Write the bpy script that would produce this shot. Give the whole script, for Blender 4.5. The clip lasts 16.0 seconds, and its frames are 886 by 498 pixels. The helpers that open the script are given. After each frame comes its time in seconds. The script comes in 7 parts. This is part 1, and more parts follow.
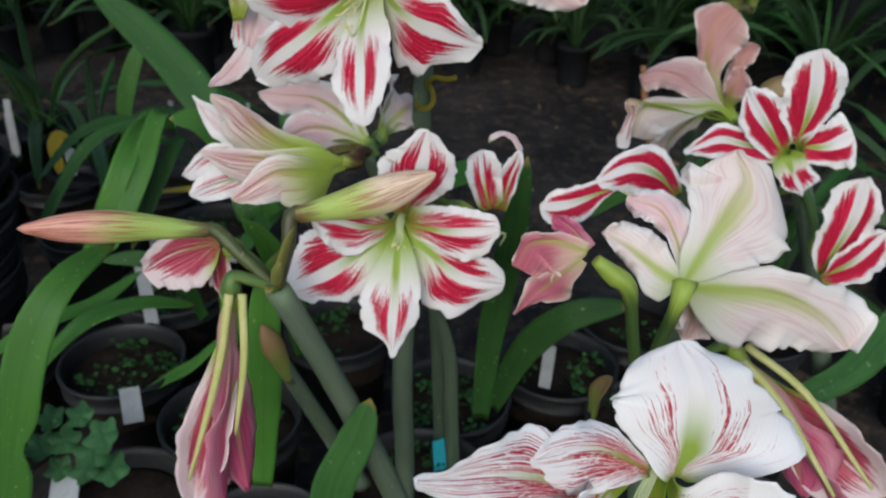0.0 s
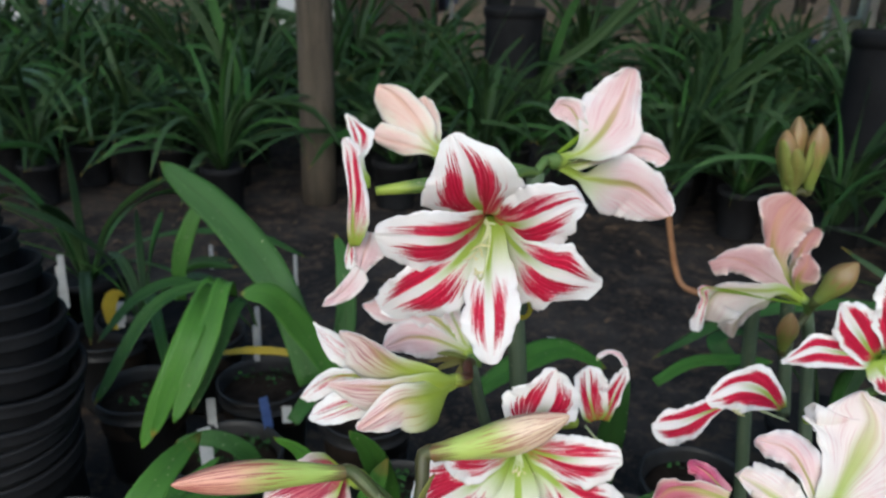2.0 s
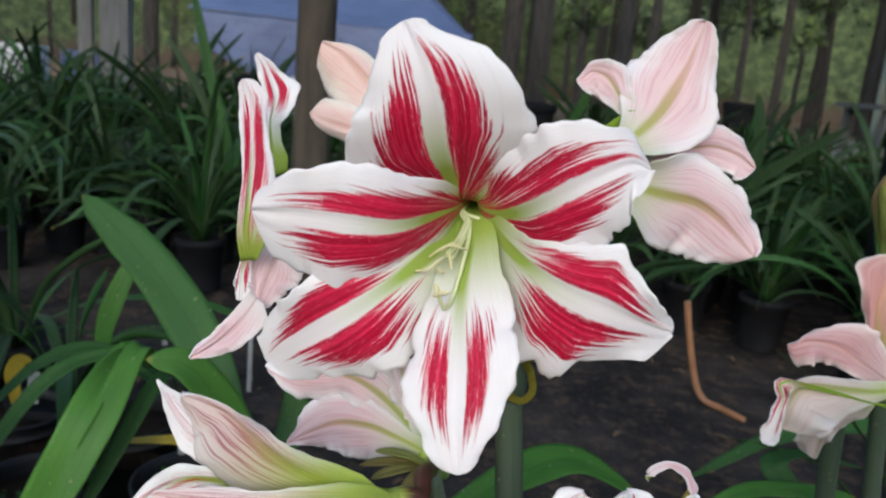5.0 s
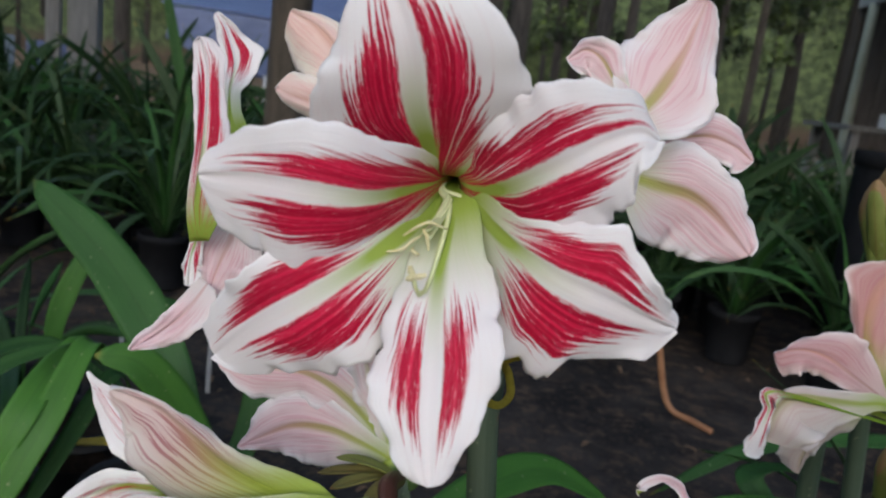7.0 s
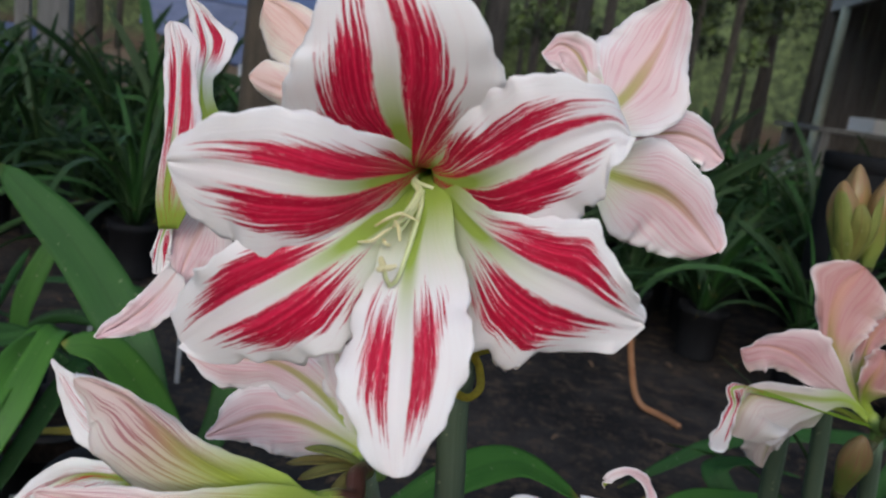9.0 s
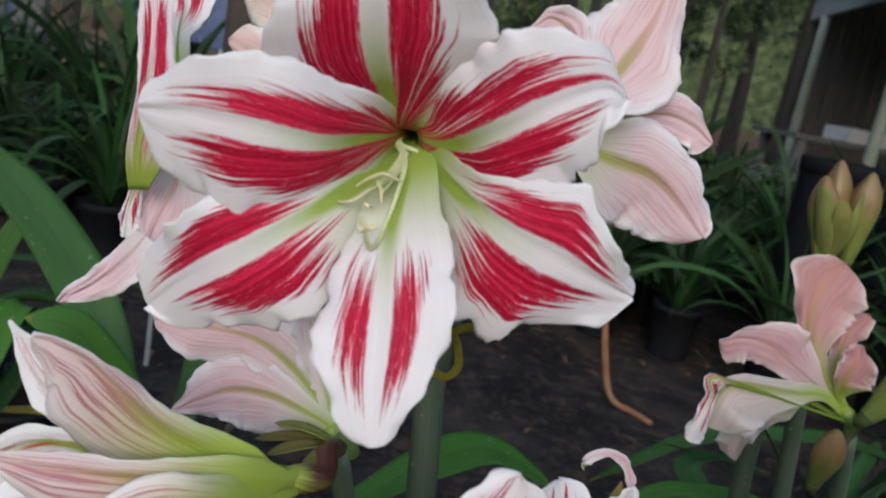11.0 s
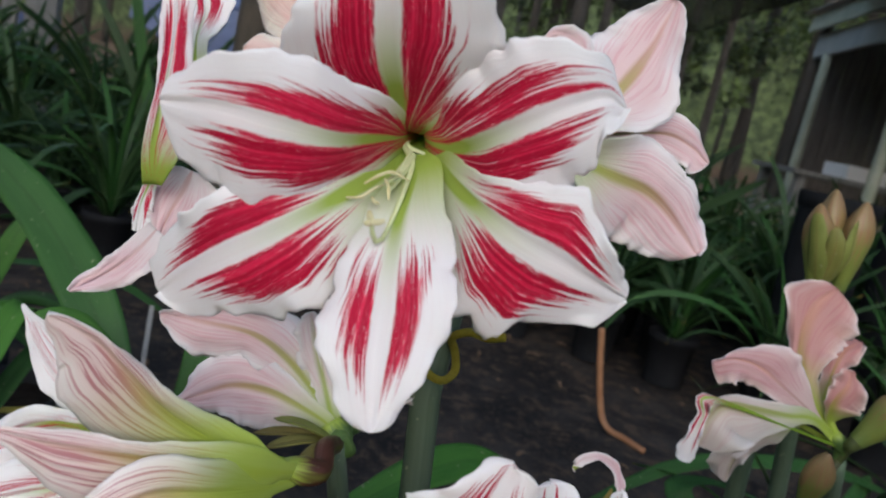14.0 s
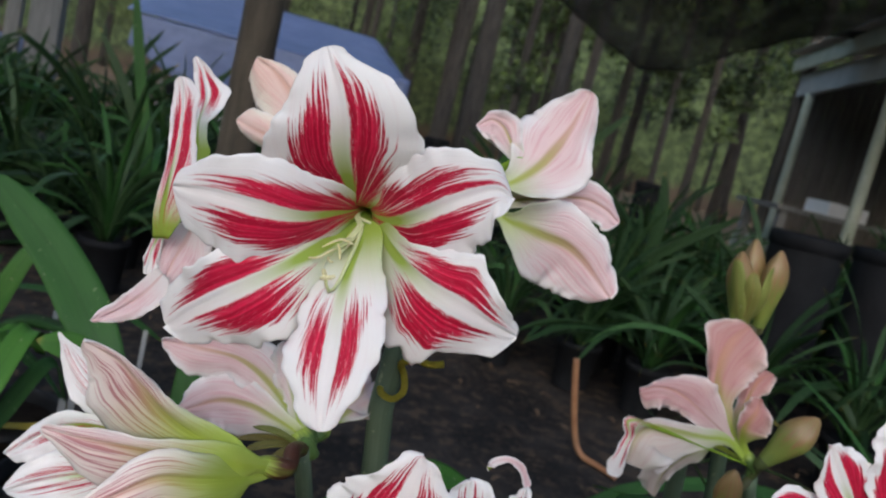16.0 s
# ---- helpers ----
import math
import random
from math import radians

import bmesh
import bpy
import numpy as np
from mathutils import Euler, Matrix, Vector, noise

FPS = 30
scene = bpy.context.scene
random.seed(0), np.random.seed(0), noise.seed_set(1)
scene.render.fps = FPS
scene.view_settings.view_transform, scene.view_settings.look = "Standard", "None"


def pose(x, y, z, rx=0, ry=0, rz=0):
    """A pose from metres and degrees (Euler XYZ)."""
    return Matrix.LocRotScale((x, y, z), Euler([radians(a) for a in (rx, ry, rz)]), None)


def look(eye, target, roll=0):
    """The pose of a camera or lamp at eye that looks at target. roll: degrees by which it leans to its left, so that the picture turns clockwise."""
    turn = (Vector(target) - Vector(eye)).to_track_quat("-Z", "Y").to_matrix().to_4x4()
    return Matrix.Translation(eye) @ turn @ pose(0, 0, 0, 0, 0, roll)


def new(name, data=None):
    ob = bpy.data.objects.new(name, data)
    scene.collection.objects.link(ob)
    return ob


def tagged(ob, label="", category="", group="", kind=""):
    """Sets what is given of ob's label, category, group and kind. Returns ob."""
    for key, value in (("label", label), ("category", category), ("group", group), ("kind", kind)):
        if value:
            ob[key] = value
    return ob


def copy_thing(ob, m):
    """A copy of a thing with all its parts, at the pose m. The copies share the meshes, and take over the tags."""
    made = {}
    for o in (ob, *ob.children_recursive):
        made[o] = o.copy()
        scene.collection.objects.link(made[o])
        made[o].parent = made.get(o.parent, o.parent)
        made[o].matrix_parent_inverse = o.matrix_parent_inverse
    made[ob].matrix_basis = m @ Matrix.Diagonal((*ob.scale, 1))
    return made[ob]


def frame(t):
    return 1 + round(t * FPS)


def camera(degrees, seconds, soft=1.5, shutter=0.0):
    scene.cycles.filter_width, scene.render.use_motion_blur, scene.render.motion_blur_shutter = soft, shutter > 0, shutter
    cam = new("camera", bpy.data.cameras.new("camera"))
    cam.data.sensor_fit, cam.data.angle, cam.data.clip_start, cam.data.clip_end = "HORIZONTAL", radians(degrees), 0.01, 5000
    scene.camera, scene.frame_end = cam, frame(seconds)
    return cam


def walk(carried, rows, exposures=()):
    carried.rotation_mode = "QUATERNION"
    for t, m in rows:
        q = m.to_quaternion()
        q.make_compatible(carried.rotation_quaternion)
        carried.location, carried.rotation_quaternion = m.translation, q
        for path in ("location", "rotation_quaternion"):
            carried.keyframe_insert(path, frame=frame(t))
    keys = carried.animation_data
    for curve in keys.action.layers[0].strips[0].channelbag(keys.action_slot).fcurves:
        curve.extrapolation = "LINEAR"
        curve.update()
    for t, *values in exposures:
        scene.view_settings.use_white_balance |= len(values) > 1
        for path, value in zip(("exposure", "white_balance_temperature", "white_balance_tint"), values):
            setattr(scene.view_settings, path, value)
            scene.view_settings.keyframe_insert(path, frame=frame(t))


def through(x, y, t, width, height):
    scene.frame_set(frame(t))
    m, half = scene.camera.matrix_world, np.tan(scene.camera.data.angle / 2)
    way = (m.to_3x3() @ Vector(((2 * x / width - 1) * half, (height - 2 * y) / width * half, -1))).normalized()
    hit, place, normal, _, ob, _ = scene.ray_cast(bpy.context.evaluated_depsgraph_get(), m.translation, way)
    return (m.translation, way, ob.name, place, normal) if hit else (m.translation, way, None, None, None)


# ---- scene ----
cam = camera(61.1, 16.0, soft=2.1)
cam.data.dof.use_dof, cam.data.dof.focus_distance, cam.data.dof.aperture_fstop = True, 0.35, 15.0
METRES, EYE, TILT, LEAN, TURN = 0.66, 0.83, -29.0, -2.5, 0.0
ROWS = [
    (0.0, 0.0, 0.0, 0.0, 0.0, 0.0, -0.0),
    (0.5, -0.0675, 0.0378, 0.038, 0.45, 0.27, -0.56),
    (1.0, -0.1104, 0.06, 0.0704, 1.12, 2.15, -1.47),
    (1.5, -0.1262, 0.0283, 0.1038, 0.72, 4.52, -0.38),
    (2.0, -0.1304, -0.0416, 0.1394, 0.23, 7.85, 0.84),
    (2.5, -0.1355, -0.0325, 0.1459, 0.94, 8.56, 0.88),
    (3.0, -0.1055, 0.0766, 0.1343, 1.28, 10.34, 0.01),
    (3.5, -0.0995, 0.1507, 0.1382, -0.15, 13.55, -0.02),
    (4.0, -0.0917, 0.2261, 0.1335, -0.3, 14.87, -1.57),
    (6.5, -0.0931, 0.4004, 0.1371, -1.86, 16.54, -3.43),
    (7.0, -0.0951, 0.3992, 0.1327, -3.06, 16.57, -3.46),
    (7.5, -0.1004, 0.3966, 0.1273, -3.94, 16.3, -3.59),
    (8.0, -0.0979, 0.4062, 0.1272, -5.16, 16.22, -4.05),
    (8.5, -0.0928, 0.4034, 0.1316, -4.96, 16.23, -3.8),
    (9.0, -0.0933, 0.3992, 0.1321, -5.18, 16.18, -3.8),
    (11.5, -0.0938, 0.4257, 0.1179, -7.54, 15.96, -5.38),
    (12.0, -0.0979, 0.4304, 0.1144, -7.76, 16.41, -5.74),
    (12.5, -0.0955, 0.4367, 0.1109, -9.32, 16.75, -5.38),
    (13.0, -0.0887, 0.4437, 0.1094, -9.13, 16.89, -6.05),
    (13.5, -0.0872, 0.4258, 0.1115, -8.76, 17.32, -5.91),
    (14.0, -0.0954, 0.409, 0.1045, -8.07, 17.83, -6.9),
    (14.5, -0.0888, 0.3854, 0.1006, -7.68, 18.64, -7.01),
    (15.0, -0.0846, 0.3592, 0.1063, -8.23, 18.65, -7.16),
    (15.5, -0.086, 0.3189, 0.1037, -8.76, 19.55, -7.28),
    (16.0, -0.0738, 0.2721, 0.0821, -8.98, 20.04, -7.62),
]
walk(cam, [(t, pose(0, 0, EYE, TILT, LEAN, TURN) @ pose(METRES * x, METRES * y, METRES * z, 90 + pitch, roll, yaw)) for t, x, y, z, yaw, pitch, roll in ROWS],
     exposures=[(0.0, 0.84, 6320, 7), (0.8, 1.10, 6300, 6), (1.5, 1.18, 6300, 6), (3.5, 1.27, 6320, 7), (4.2, 1.27, 6320, 8), (6.5, 0.82, 6320, 12), (16.0, 0.88, 6300, 11)])


# ---- world and light ----
world = bpy.data.worlds.new("world")
scene.world = world
world.use_nodes = True
_sky = world.node_tree.nodes.new("ShaderNodeTexSky")
_sky.sky_type, _sky.sun_disc = "NISHITA", False
_sky.sun_elevation, _sky.sun_rotation = radians(16), radians(190)
_bg = world.node_tree.nodes["Background"]
world.node_tree.links.new(_sky.outputs[0], _bg.inputs[0])
_bg.inputs[1].default_value = 0.20
sun = new("sun", bpy.data.lights.new("sun", "SUN"))
sun.data.energy, sun.data.angle, sun.data.color = 1.95, radians(70), (1.0, 0.98, 0.96)
sun.matrix_world = look((-0.8, -4.5, 1.3), (0, 0, 0))


# ---- node helpers ----
def material(name):
    m = bpy.data.materials.new(name)
    m.use_nodes = True
    nt = m.node_tree
    return m, nt, nt.nodes["Principled BSDF"]


def put(nt, socket, value):
    if isinstance(value, bpy.types.NodeSocket):
        nt.links.new(value, socket)
    elif value is not None:
        socket.default_value = (*value, 1.0) if isinstance(value, tuple) and len(value) == 3 and socket.type == "RGBA" else value


def calc(nt, op, a, b=None, c=None):
    n = nt.nodes.new("ShaderNodeMath")
    n.operation = op
    for s, v in zip(n.inputs, (a, b, c)):
        put(nt, s, v)
    return n.outputs[0]


def step(nt, x, lo, hi, out_lo=0.0, out_hi=1.0):
    n = nt.nodes.new("ShaderNodeMapRange")
    n.interpolation_type = "SMOOTHSTEP"
    for s, v in zip(n.inputs, (x, lo, hi, out_lo, out_hi)):
        put(nt, s, v)
    return n.outputs[0]


def blend(nt, f, a, b):
    n = nt.nodes.new("ShaderNodeMix")
    n.data_type = "RGBA"
    put(nt, n.inputs[0], f)
    put(nt, n.inputs[6], a)
    put(nt, n.inputs[7], b)
    return n.outputs[2]


def vec(nt, x, y, z=0.0):
    n = nt.nodes.new("ShaderNodeCombineXYZ")
    for s, v in zip(n.inputs, (x, y, z)):
        put(nt, s, v)
    return n.outputs[0]


def noise_of(nt, coords, scale, detail=3.0, rough=0.55, dist=0.0):
    n = nt.nodes.new("ShaderNodeTexNoise")
    put(nt, n.inputs["Vector"], coords)
    n.inputs["Scale"].default_value, n.inputs["Detail"].default_value = scale, detail
    n.inputs["Roughness"].default_value, n.inputs["Distortion"].default_value = rough, dist
    return n.outputs["Fac"]


def coords_of(nt, which="Object"):
    return nt.nodes.new("ShaderNodeTexCoord").outputs[which]


def uv_of(nt):
    n = nt.nodes.new("ShaderNodeSeparateXYZ")
    nt.links.new(coords_of(nt, "UV"), n.inputs[0])
    return n.outputs[0], n.outputs[1]


def chance(nt):
    return nt.nodes.new("ShaderNodeObjectInfo").outputs["Random"]


def bump(nt, bsdf, height, strength=0.3, dist=0.01):
    n = nt.nodes.new("ShaderNodeBump")
    n.inputs["Strength"].default_value, n.inputs["Distance"].default_value = strength, dist
    nt.links.new(height, n.inputs["Height"])
    nt.links.new(n.outputs[0], bsdf.inputs["Normal"])


def thin(nt, bsdf, color, amount):
    """Lets some light through a thin petal or leaf."""
    t = nt.nodes.new("ShaderNodeBsdfTranslucent")
    put(nt, t.inputs["Color"], color)
    mix = nt.nodes.new("ShaderNodeMixShader")
    mix.inputs[0].default_value = amount
    nt.links.new(bsdf.outputs[0], mix.inputs[1])
    nt.links.new(t.outputs[0], mix.inputs[2])
    nt.links.new(mix.outputs[0], nt.nodes["Material Output"].inputs[0])


# ---- materials ----
GREEN_THROAT = (0.36, 0.50, 0.05)
WHITE_PETAL = (0.96, 0.95, 0.94)


def striped_petal(name, start, end, inner, outer, red=(0.64, 0.002, 0.046), fray=0.5, sparse=0.0, pink=0.0, green=0.42, rise=0.5, broken=0.0):
    """The inner face of a tepal: white, with two streaky red bands beside a pale midrib and a green throat."""
    m, nt, b = material(name)
    u, v = uv_of(nt)
    r = chance(nt)
    side = calc(nt, "MULTIPLY", calc(nt, "SUBTRACT", v, 0.5), 2.0)
    av = calc(nt, "ABSOLUTE", side)
    shift = calc(nt, "MULTIPLY", r, 31.0)
    fan = calc(nt, "ADD", calc(nt, "DIVIDE", av, calc(nt, "ADD", 0.22, calc(nt, "MAXIMUM", u, -0.06))), calc(nt, "MULTIPLY", calc(nt, "GREATER_THAN", side, 0.0), 7.3))
    fine = noise_of(nt, vec(nt, calc(nt, "ADD", calc(nt, "MULTIPLY", u, 1.3), shift), calc(nt, "MULTIPLY", fan, 24.0), shift), 1.0, 3.0, 0.6)
    streak = noise_of(nt, vec(nt, calc(nt, "ADD", calc(nt, "MULTIPLY", u, 1.1), shift), calc(nt, "MULTIPLY", fan, 6.5), 3.7), 1.0, 2.0, 0.6)
    wob = noise_of(nt, vec(nt, calc(nt, "ADD", calc(nt, "MULTIPLY", u, 3.0), shift), calc(nt, "MULTIPLY", side, 1.5), 9.1), 1.0, 2.0)
    rough_n = calc(nt, "ADD", calc(nt, "MULTIPLY", calc(nt, "SUBTRACT", fine, 0.5), 1.7), calc(nt, "MULTIPLY", calc(nt, "SUBTRACT", streak, 0.5), 0.6))
    lo = calc(nt, "SUBTRACT", av, calc(nt, "ADD", inner * 0.5, calc(nt, "MULTIPLY", calc(nt, "MAXIMUM", u, 0.0), inner * 1.3)))
    hi = calc(nt, "SUBTRACT", calc(nt, "ADD", calc(nt, "SUBTRACT", outer + 0.12, calc(nt, "MULTIPLY", u, 0.2)), calc(nt, "MULTIPLY", calc(nt, "SUBTRACT", wob, 0.5), 0.35)), av)
    near = calc(nt, "MULTIPLY", calc(nt, "SUBTRACT", u, start), rise)
    far = calc(nt, "MULTIPLY", calc(nt, "SUBTRACT", calc(nt, "SUBTRACT", end, calc(nt, "MULTIPLY", av, 0.22)), u), 1.1)
    d1 = calc(nt, "MULTIPLY", lo, 2.2)
    d2 = calc(nt, "ADD", hi, calc(nt, "MULTIPLY", rough_n, fray * 0.5))
    d3 = calc(nt, "ADD", near, calc(nt, "MULTIPLY", rough_n, fray))
    d4 = calc(nt, "ADD", far, calc(nt, "MULTIPLY", rough_n, fray * 0.7))
    d = calc(nt, "MINIMUM", calc(nt, "MINIMUM", d1, d2), calc(nt, "MINIMUM", d3, d4))
    if sparse:
        d = calc(nt, "ADD", d, calc(nt, "MULTIPLY", calc(nt, "SUBTRACT", fine, 0.5 + sparse), 1.6))
    fleck = noise_of(nt, vec(nt, calc(nt, "MULTIPLY", u, 24.0), calc(nt, "MULTIPLY", fan, 74.0), shift), 1.0, 4.0, 0.7)
    d = calc(nt, "ADD", d, calc(nt, "MULTIPLY", calc(nt, "SUBTRACT", fleck, 0.5), 0.22))
    mask = step(nt, d, -0.015, 0.05)
    mask = calc(nt, "MULTIPLY", mask, step(nt, calc(nt, "ADD", fleck, calc(nt, "MULTIPLY", d, 0.8)), 0.33, 0.50))
    if broken:
        gap = noise_of(nt, vec(nt, calc(nt, "MULTIPLY", u, 17.0), calc(nt, "MULTIPLY", fan, 26.0), shift), 1.0, 3.0, 0.7)
        mask = calc(nt, "MULTIPLY", mask, step(nt, gap, broken - 0.04, broken + 0.06))
    mask = calc(nt, "MULTIPLY", mask, 0.993)
    body = blend(nt, step(nt, wob, 0.45, 0.8), WHITE_PETAL, (0.94, 0.90, 0.89))
    body = blend(nt, calc(nt, "MULTIPLY", step(nt, fine, 0.5, 0.68), 0.12), body, (0.86, 0.70, 0.71))
    if pink:
        body = blend(nt, pink, body, (0.74, 0.42, 0.43))
    rib = step(nt, av, 0.24, 0.04)
    gr = calc(nt, "ADD", step(nt, calc(nt, "ADD", u, calc(nt, "MULTIPLY", fine, 0.1)), green, 0.0), calc(nt, "MULTIPLY", rib, step(nt, u, 0.74, 0.12)))
    body = blend(nt, calc(nt, "MINIMUM", calc(nt, "MULTIPLY", gr, 1.25), 0.95), body, GREEN_THROAT)
    # darker green at the foot: shade of the throat's hollow, put into the colour
    body = blend(nt, step(nt, u, 0.16, -0.12), body, (0.23, 0.36, 0.035))
    deep = blend(nt, step(nt, fine, 0.40, 0.56), (red[0] * 1.25, red[1] * 4 + 0.012, red[2] * 1.9), tuple(0.80 * c for c in red))
    deep = blend(nt, calc(nt, "MULTIPLY", step(nt, fleck, 0.54, 0.68), 0.42), deep, (0.84, 0.20, 0.28))
    color = blend(nt, mask, body, deep)
    put(nt, b.inputs["Base Color"], color)
    b.inputs["Roughness"].default_value = 0.5
    b.inputs["Specular IOR Level"].default_value = 0.15
    vein = noise_of(nt, vec(nt, calc(nt, "MULTIPLY", u, 3.0), calc(nt, "MULTIPLY", side, 26.0), shift), 1.0, 2.0)
    bump(nt, b, vein, 0.25, 0.0012)
    thin(nt, b, color, 0.34)
    return m


def petal_back(name, body, flush, rib_color, flush_amount=0.7, lines=0.5, green_to=0.35, line_color=(0.55, 0.12, 0.16), rib_width=0.24, rust=1.0, edge=(0.86, 0.78, 0.75)):
    """The outer face of a tepal: pale, flushed with pink, veined, with a green rib and base."""
    m, nt, b = material(name)
    u, v = uv_of(nt)
    r = chance(nt)
    side = calc(nt, "MULTIPLY", calc(nt, "SUBTRACT", v, 0.5), 2.0)
    av = calc(nt, "ABSOLUTE", side)
    shift = calc(nt, "MULTIPLY", r, 17.0)
    big = noise_of(nt, vec(nt, calc(nt, "ADD", calc(nt, "MULTIPLY", u, 2.0), shift), calc(nt, "MULTIPLY", side, 1.6)), 1.0, 2.0)
    fan = calc(nt, "ADD", calc(nt, "DIVIDE", av, calc(nt, "ADD", 0.40, calc(nt, "MAXIMUM", u, -0.1))), calc(nt, "MULTIPLY", calc(nt, "GREATER_THAN", side, 0.0), 5.1))
    fine = noise_of(nt, vec(nt, calc(nt, "ADD", calc(nt, "MULTIPLY", u, 2.5), shift), calc(nt, "MULTIPLY", fan, 17.0)), 1.0, 2.0, 0.5)
    inward = step(nt, calc(nt, "ADD", av, calc(nt, "MULTIPLY", calc(nt, "SUBTRACT", big, 0.5), 0.9)), 0.98, 0.40)
    color = blend(nt, calc(nt, "MULTIPLY", calc(nt, "MULTIPLY", inward, step(nt, u, 0.05, 0.5)), flush_amount), body, flush)
    color = blend(nt, calc(nt, "MULTIPLY", step(nt, fine, 0.50, 0.60), calc(nt, "MULTIPLY", calc(nt, "MULTIPLY", step(nt, u, -0.1, 0.4), step(nt, av, 0.95, 0.6)), lines)), color, line_color)
    color = blend(nt, calc(nt, "MULTIPLY", step(nt, av, 0.78, 1.0), 0.6), color, edge)
    rib = calc(nt, "MULTIPLY", step(nt, av, calc(nt, "SUBTRACT", rib_width, calc(nt, "MULTIPLY", u, rib_width * 0.6)), 0.03), step(nt, u, 1.25, 0.4))
    color = blend(nt, calc(nt, "MULTIPLY", rib, 0.85), color, blend(nt, step(nt, u, 0.3, 0.85, 0.0, rust), rib_color, (0.60, 0.28, 0.17)))
    color = blend(nt, calc(nt, "MULTIPLY", step(nt, calc(nt, "ADD", u, calc(nt, "MULTIPLY", av, 0.12)), green_to, green_to - 0.56), 0.95), color, (0.37, 0.49, 0.055))
    put(nt, b.inputs["Base Color"], color)
    b.inputs["Roughness"].default_value = 0.48
    b.inputs["Specular IOR Level"].default_value = 0.35
    bump(nt, b, fine, 0.4, 0.0015)
    thin(nt, b, color, 0.22)
    return m


def bud_skin(name, tip, mid, base, lines=0.85, line_color=(0.36, 0.06, 0.06)):
    m, nt, b = material(name)
    u, v = uv_of(nt)
    fine = noise_of(nt, vec(nt, calc(nt, "MULTIPLY", u, 2.6), calc(nt, "MULTIPLY", v, 42.0)), 1.0, 3.0, 0.6, 0.4)
    big = noise_of(nt, vec(nt, calc(nt, "MULTIPLY", u, 3.0), calc(nt, "MULTIPLY", v, 5.0)), 1.0, 2.0)
    uu = calc(nt, "ADD", u, calc(nt, "MULTIPLY", calc(nt, "SUBTRACT", big, 0.5), 0.3))
    color = blend(nt, step(nt, uu, 0.42, 0.70), mid, tip)
    color = blend(nt, calc(nt, "MULTIPLY", step(nt, fine, 0.48, 0.58), calc(nt, "MULTIPLY", step(nt, u, 0.2, 0.5), lines)), color, line_color)
    color = blend(nt, step(nt, calc(nt, "ADD", uu, calc(nt, "MULTIPLY", fine, 0.4)), 0.40, 0.20), color, base)
    put(nt, b.inputs["Base Color"], color)
    b.inputs["Roughness"].default_value = 0.42
    bump(nt, b, fine, 0.35, 0.0015)
    thin(nt, b, color, 0.12)
    return m


def green_skin(name, a, c, dark, rough=0.42, along=14.0, tip=(0.30, 0.20, 0.04), spec=0.20, through=0.12, base=None, base_to=0.60):
    """Leaves and scapes: parallel veins, blotches, a touch of brown near the tip."""
    m, nt, b = material(name)
    u, v = uv_of(nt)
    r = chance(nt)
    shift = calc(nt, "MULTIPLY", r, 23.0)
    side = calc(nt, "ABSOLUTE", calc(nt, "MULTIPLY", calc(nt, "SUBTRACT", v, 0.5), 2.0))
    fine = noise_of(nt, vec(nt, calc(nt, "ADD", calc(nt, "MULTIPLY", u, 2.0), shift), calc(nt, "MULTIPLY", v, along * 4), shift), 1.0, 3.0)
    big = noise_of(nt, vec(nt, calc(nt, "ADD", calc(nt, "MULTIPLY", u, 4.0), shift), calc(nt, "MULTIPLY", v, 2.0)), 1.0, 3.0)
    color = blend(nt, step(nt, calc(nt, "ADD", calc(nt, "MULTIPLY", big, 0.6), calc(nt, "MULTIPLY", fine, 0.4)), 0.3, 0.7), a, c)
    color = blend(nt, calc(nt, "MULTIPLY", r, 0.55), color, dark)
    if base is not None:
        color = blend(nt, step(nt, calc(nt, "ADD", u, calc(nt, "MULTIPLY", calc(nt, "SUBTRACT", fine, 0.5), 0.35)), base_to, base_to - 0.18), color, base)
    color = blend(nt, calc(nt, "MULTIPLY", step(nt, side, 0.16, 0.0), 0.35), color, dark)
    spot = noise_of(nt, coords_of(nt), 160.0, 2.0)
    color = blend(nt, calc(nt, "MULTIPLY", step(nt, spot, 0.68, 0.74), 0.5), color, (0.35, 0.36, 0.22))
    worn = noise_of(nt, coords_of(nt), 35.0, 2.0)
    color = blend(nt, calc(nt, "MULTIPLY", step(nt, calc(nt, "ADD", u, calc(nt, "MULTIPLY", worn, 0.16)), 1.04, 1.1), 0.8), color, tip)
    put(nt, b.inputs["Base Color"], color)
    b.inputs["Roughness"].default_value = rough
    b.inputs["Specular IOR Level"].default_value = spec
    bump(nt, b, fine, 0.3, 0.002)
    if through:
        thin(nt, b, color, through)
    return m


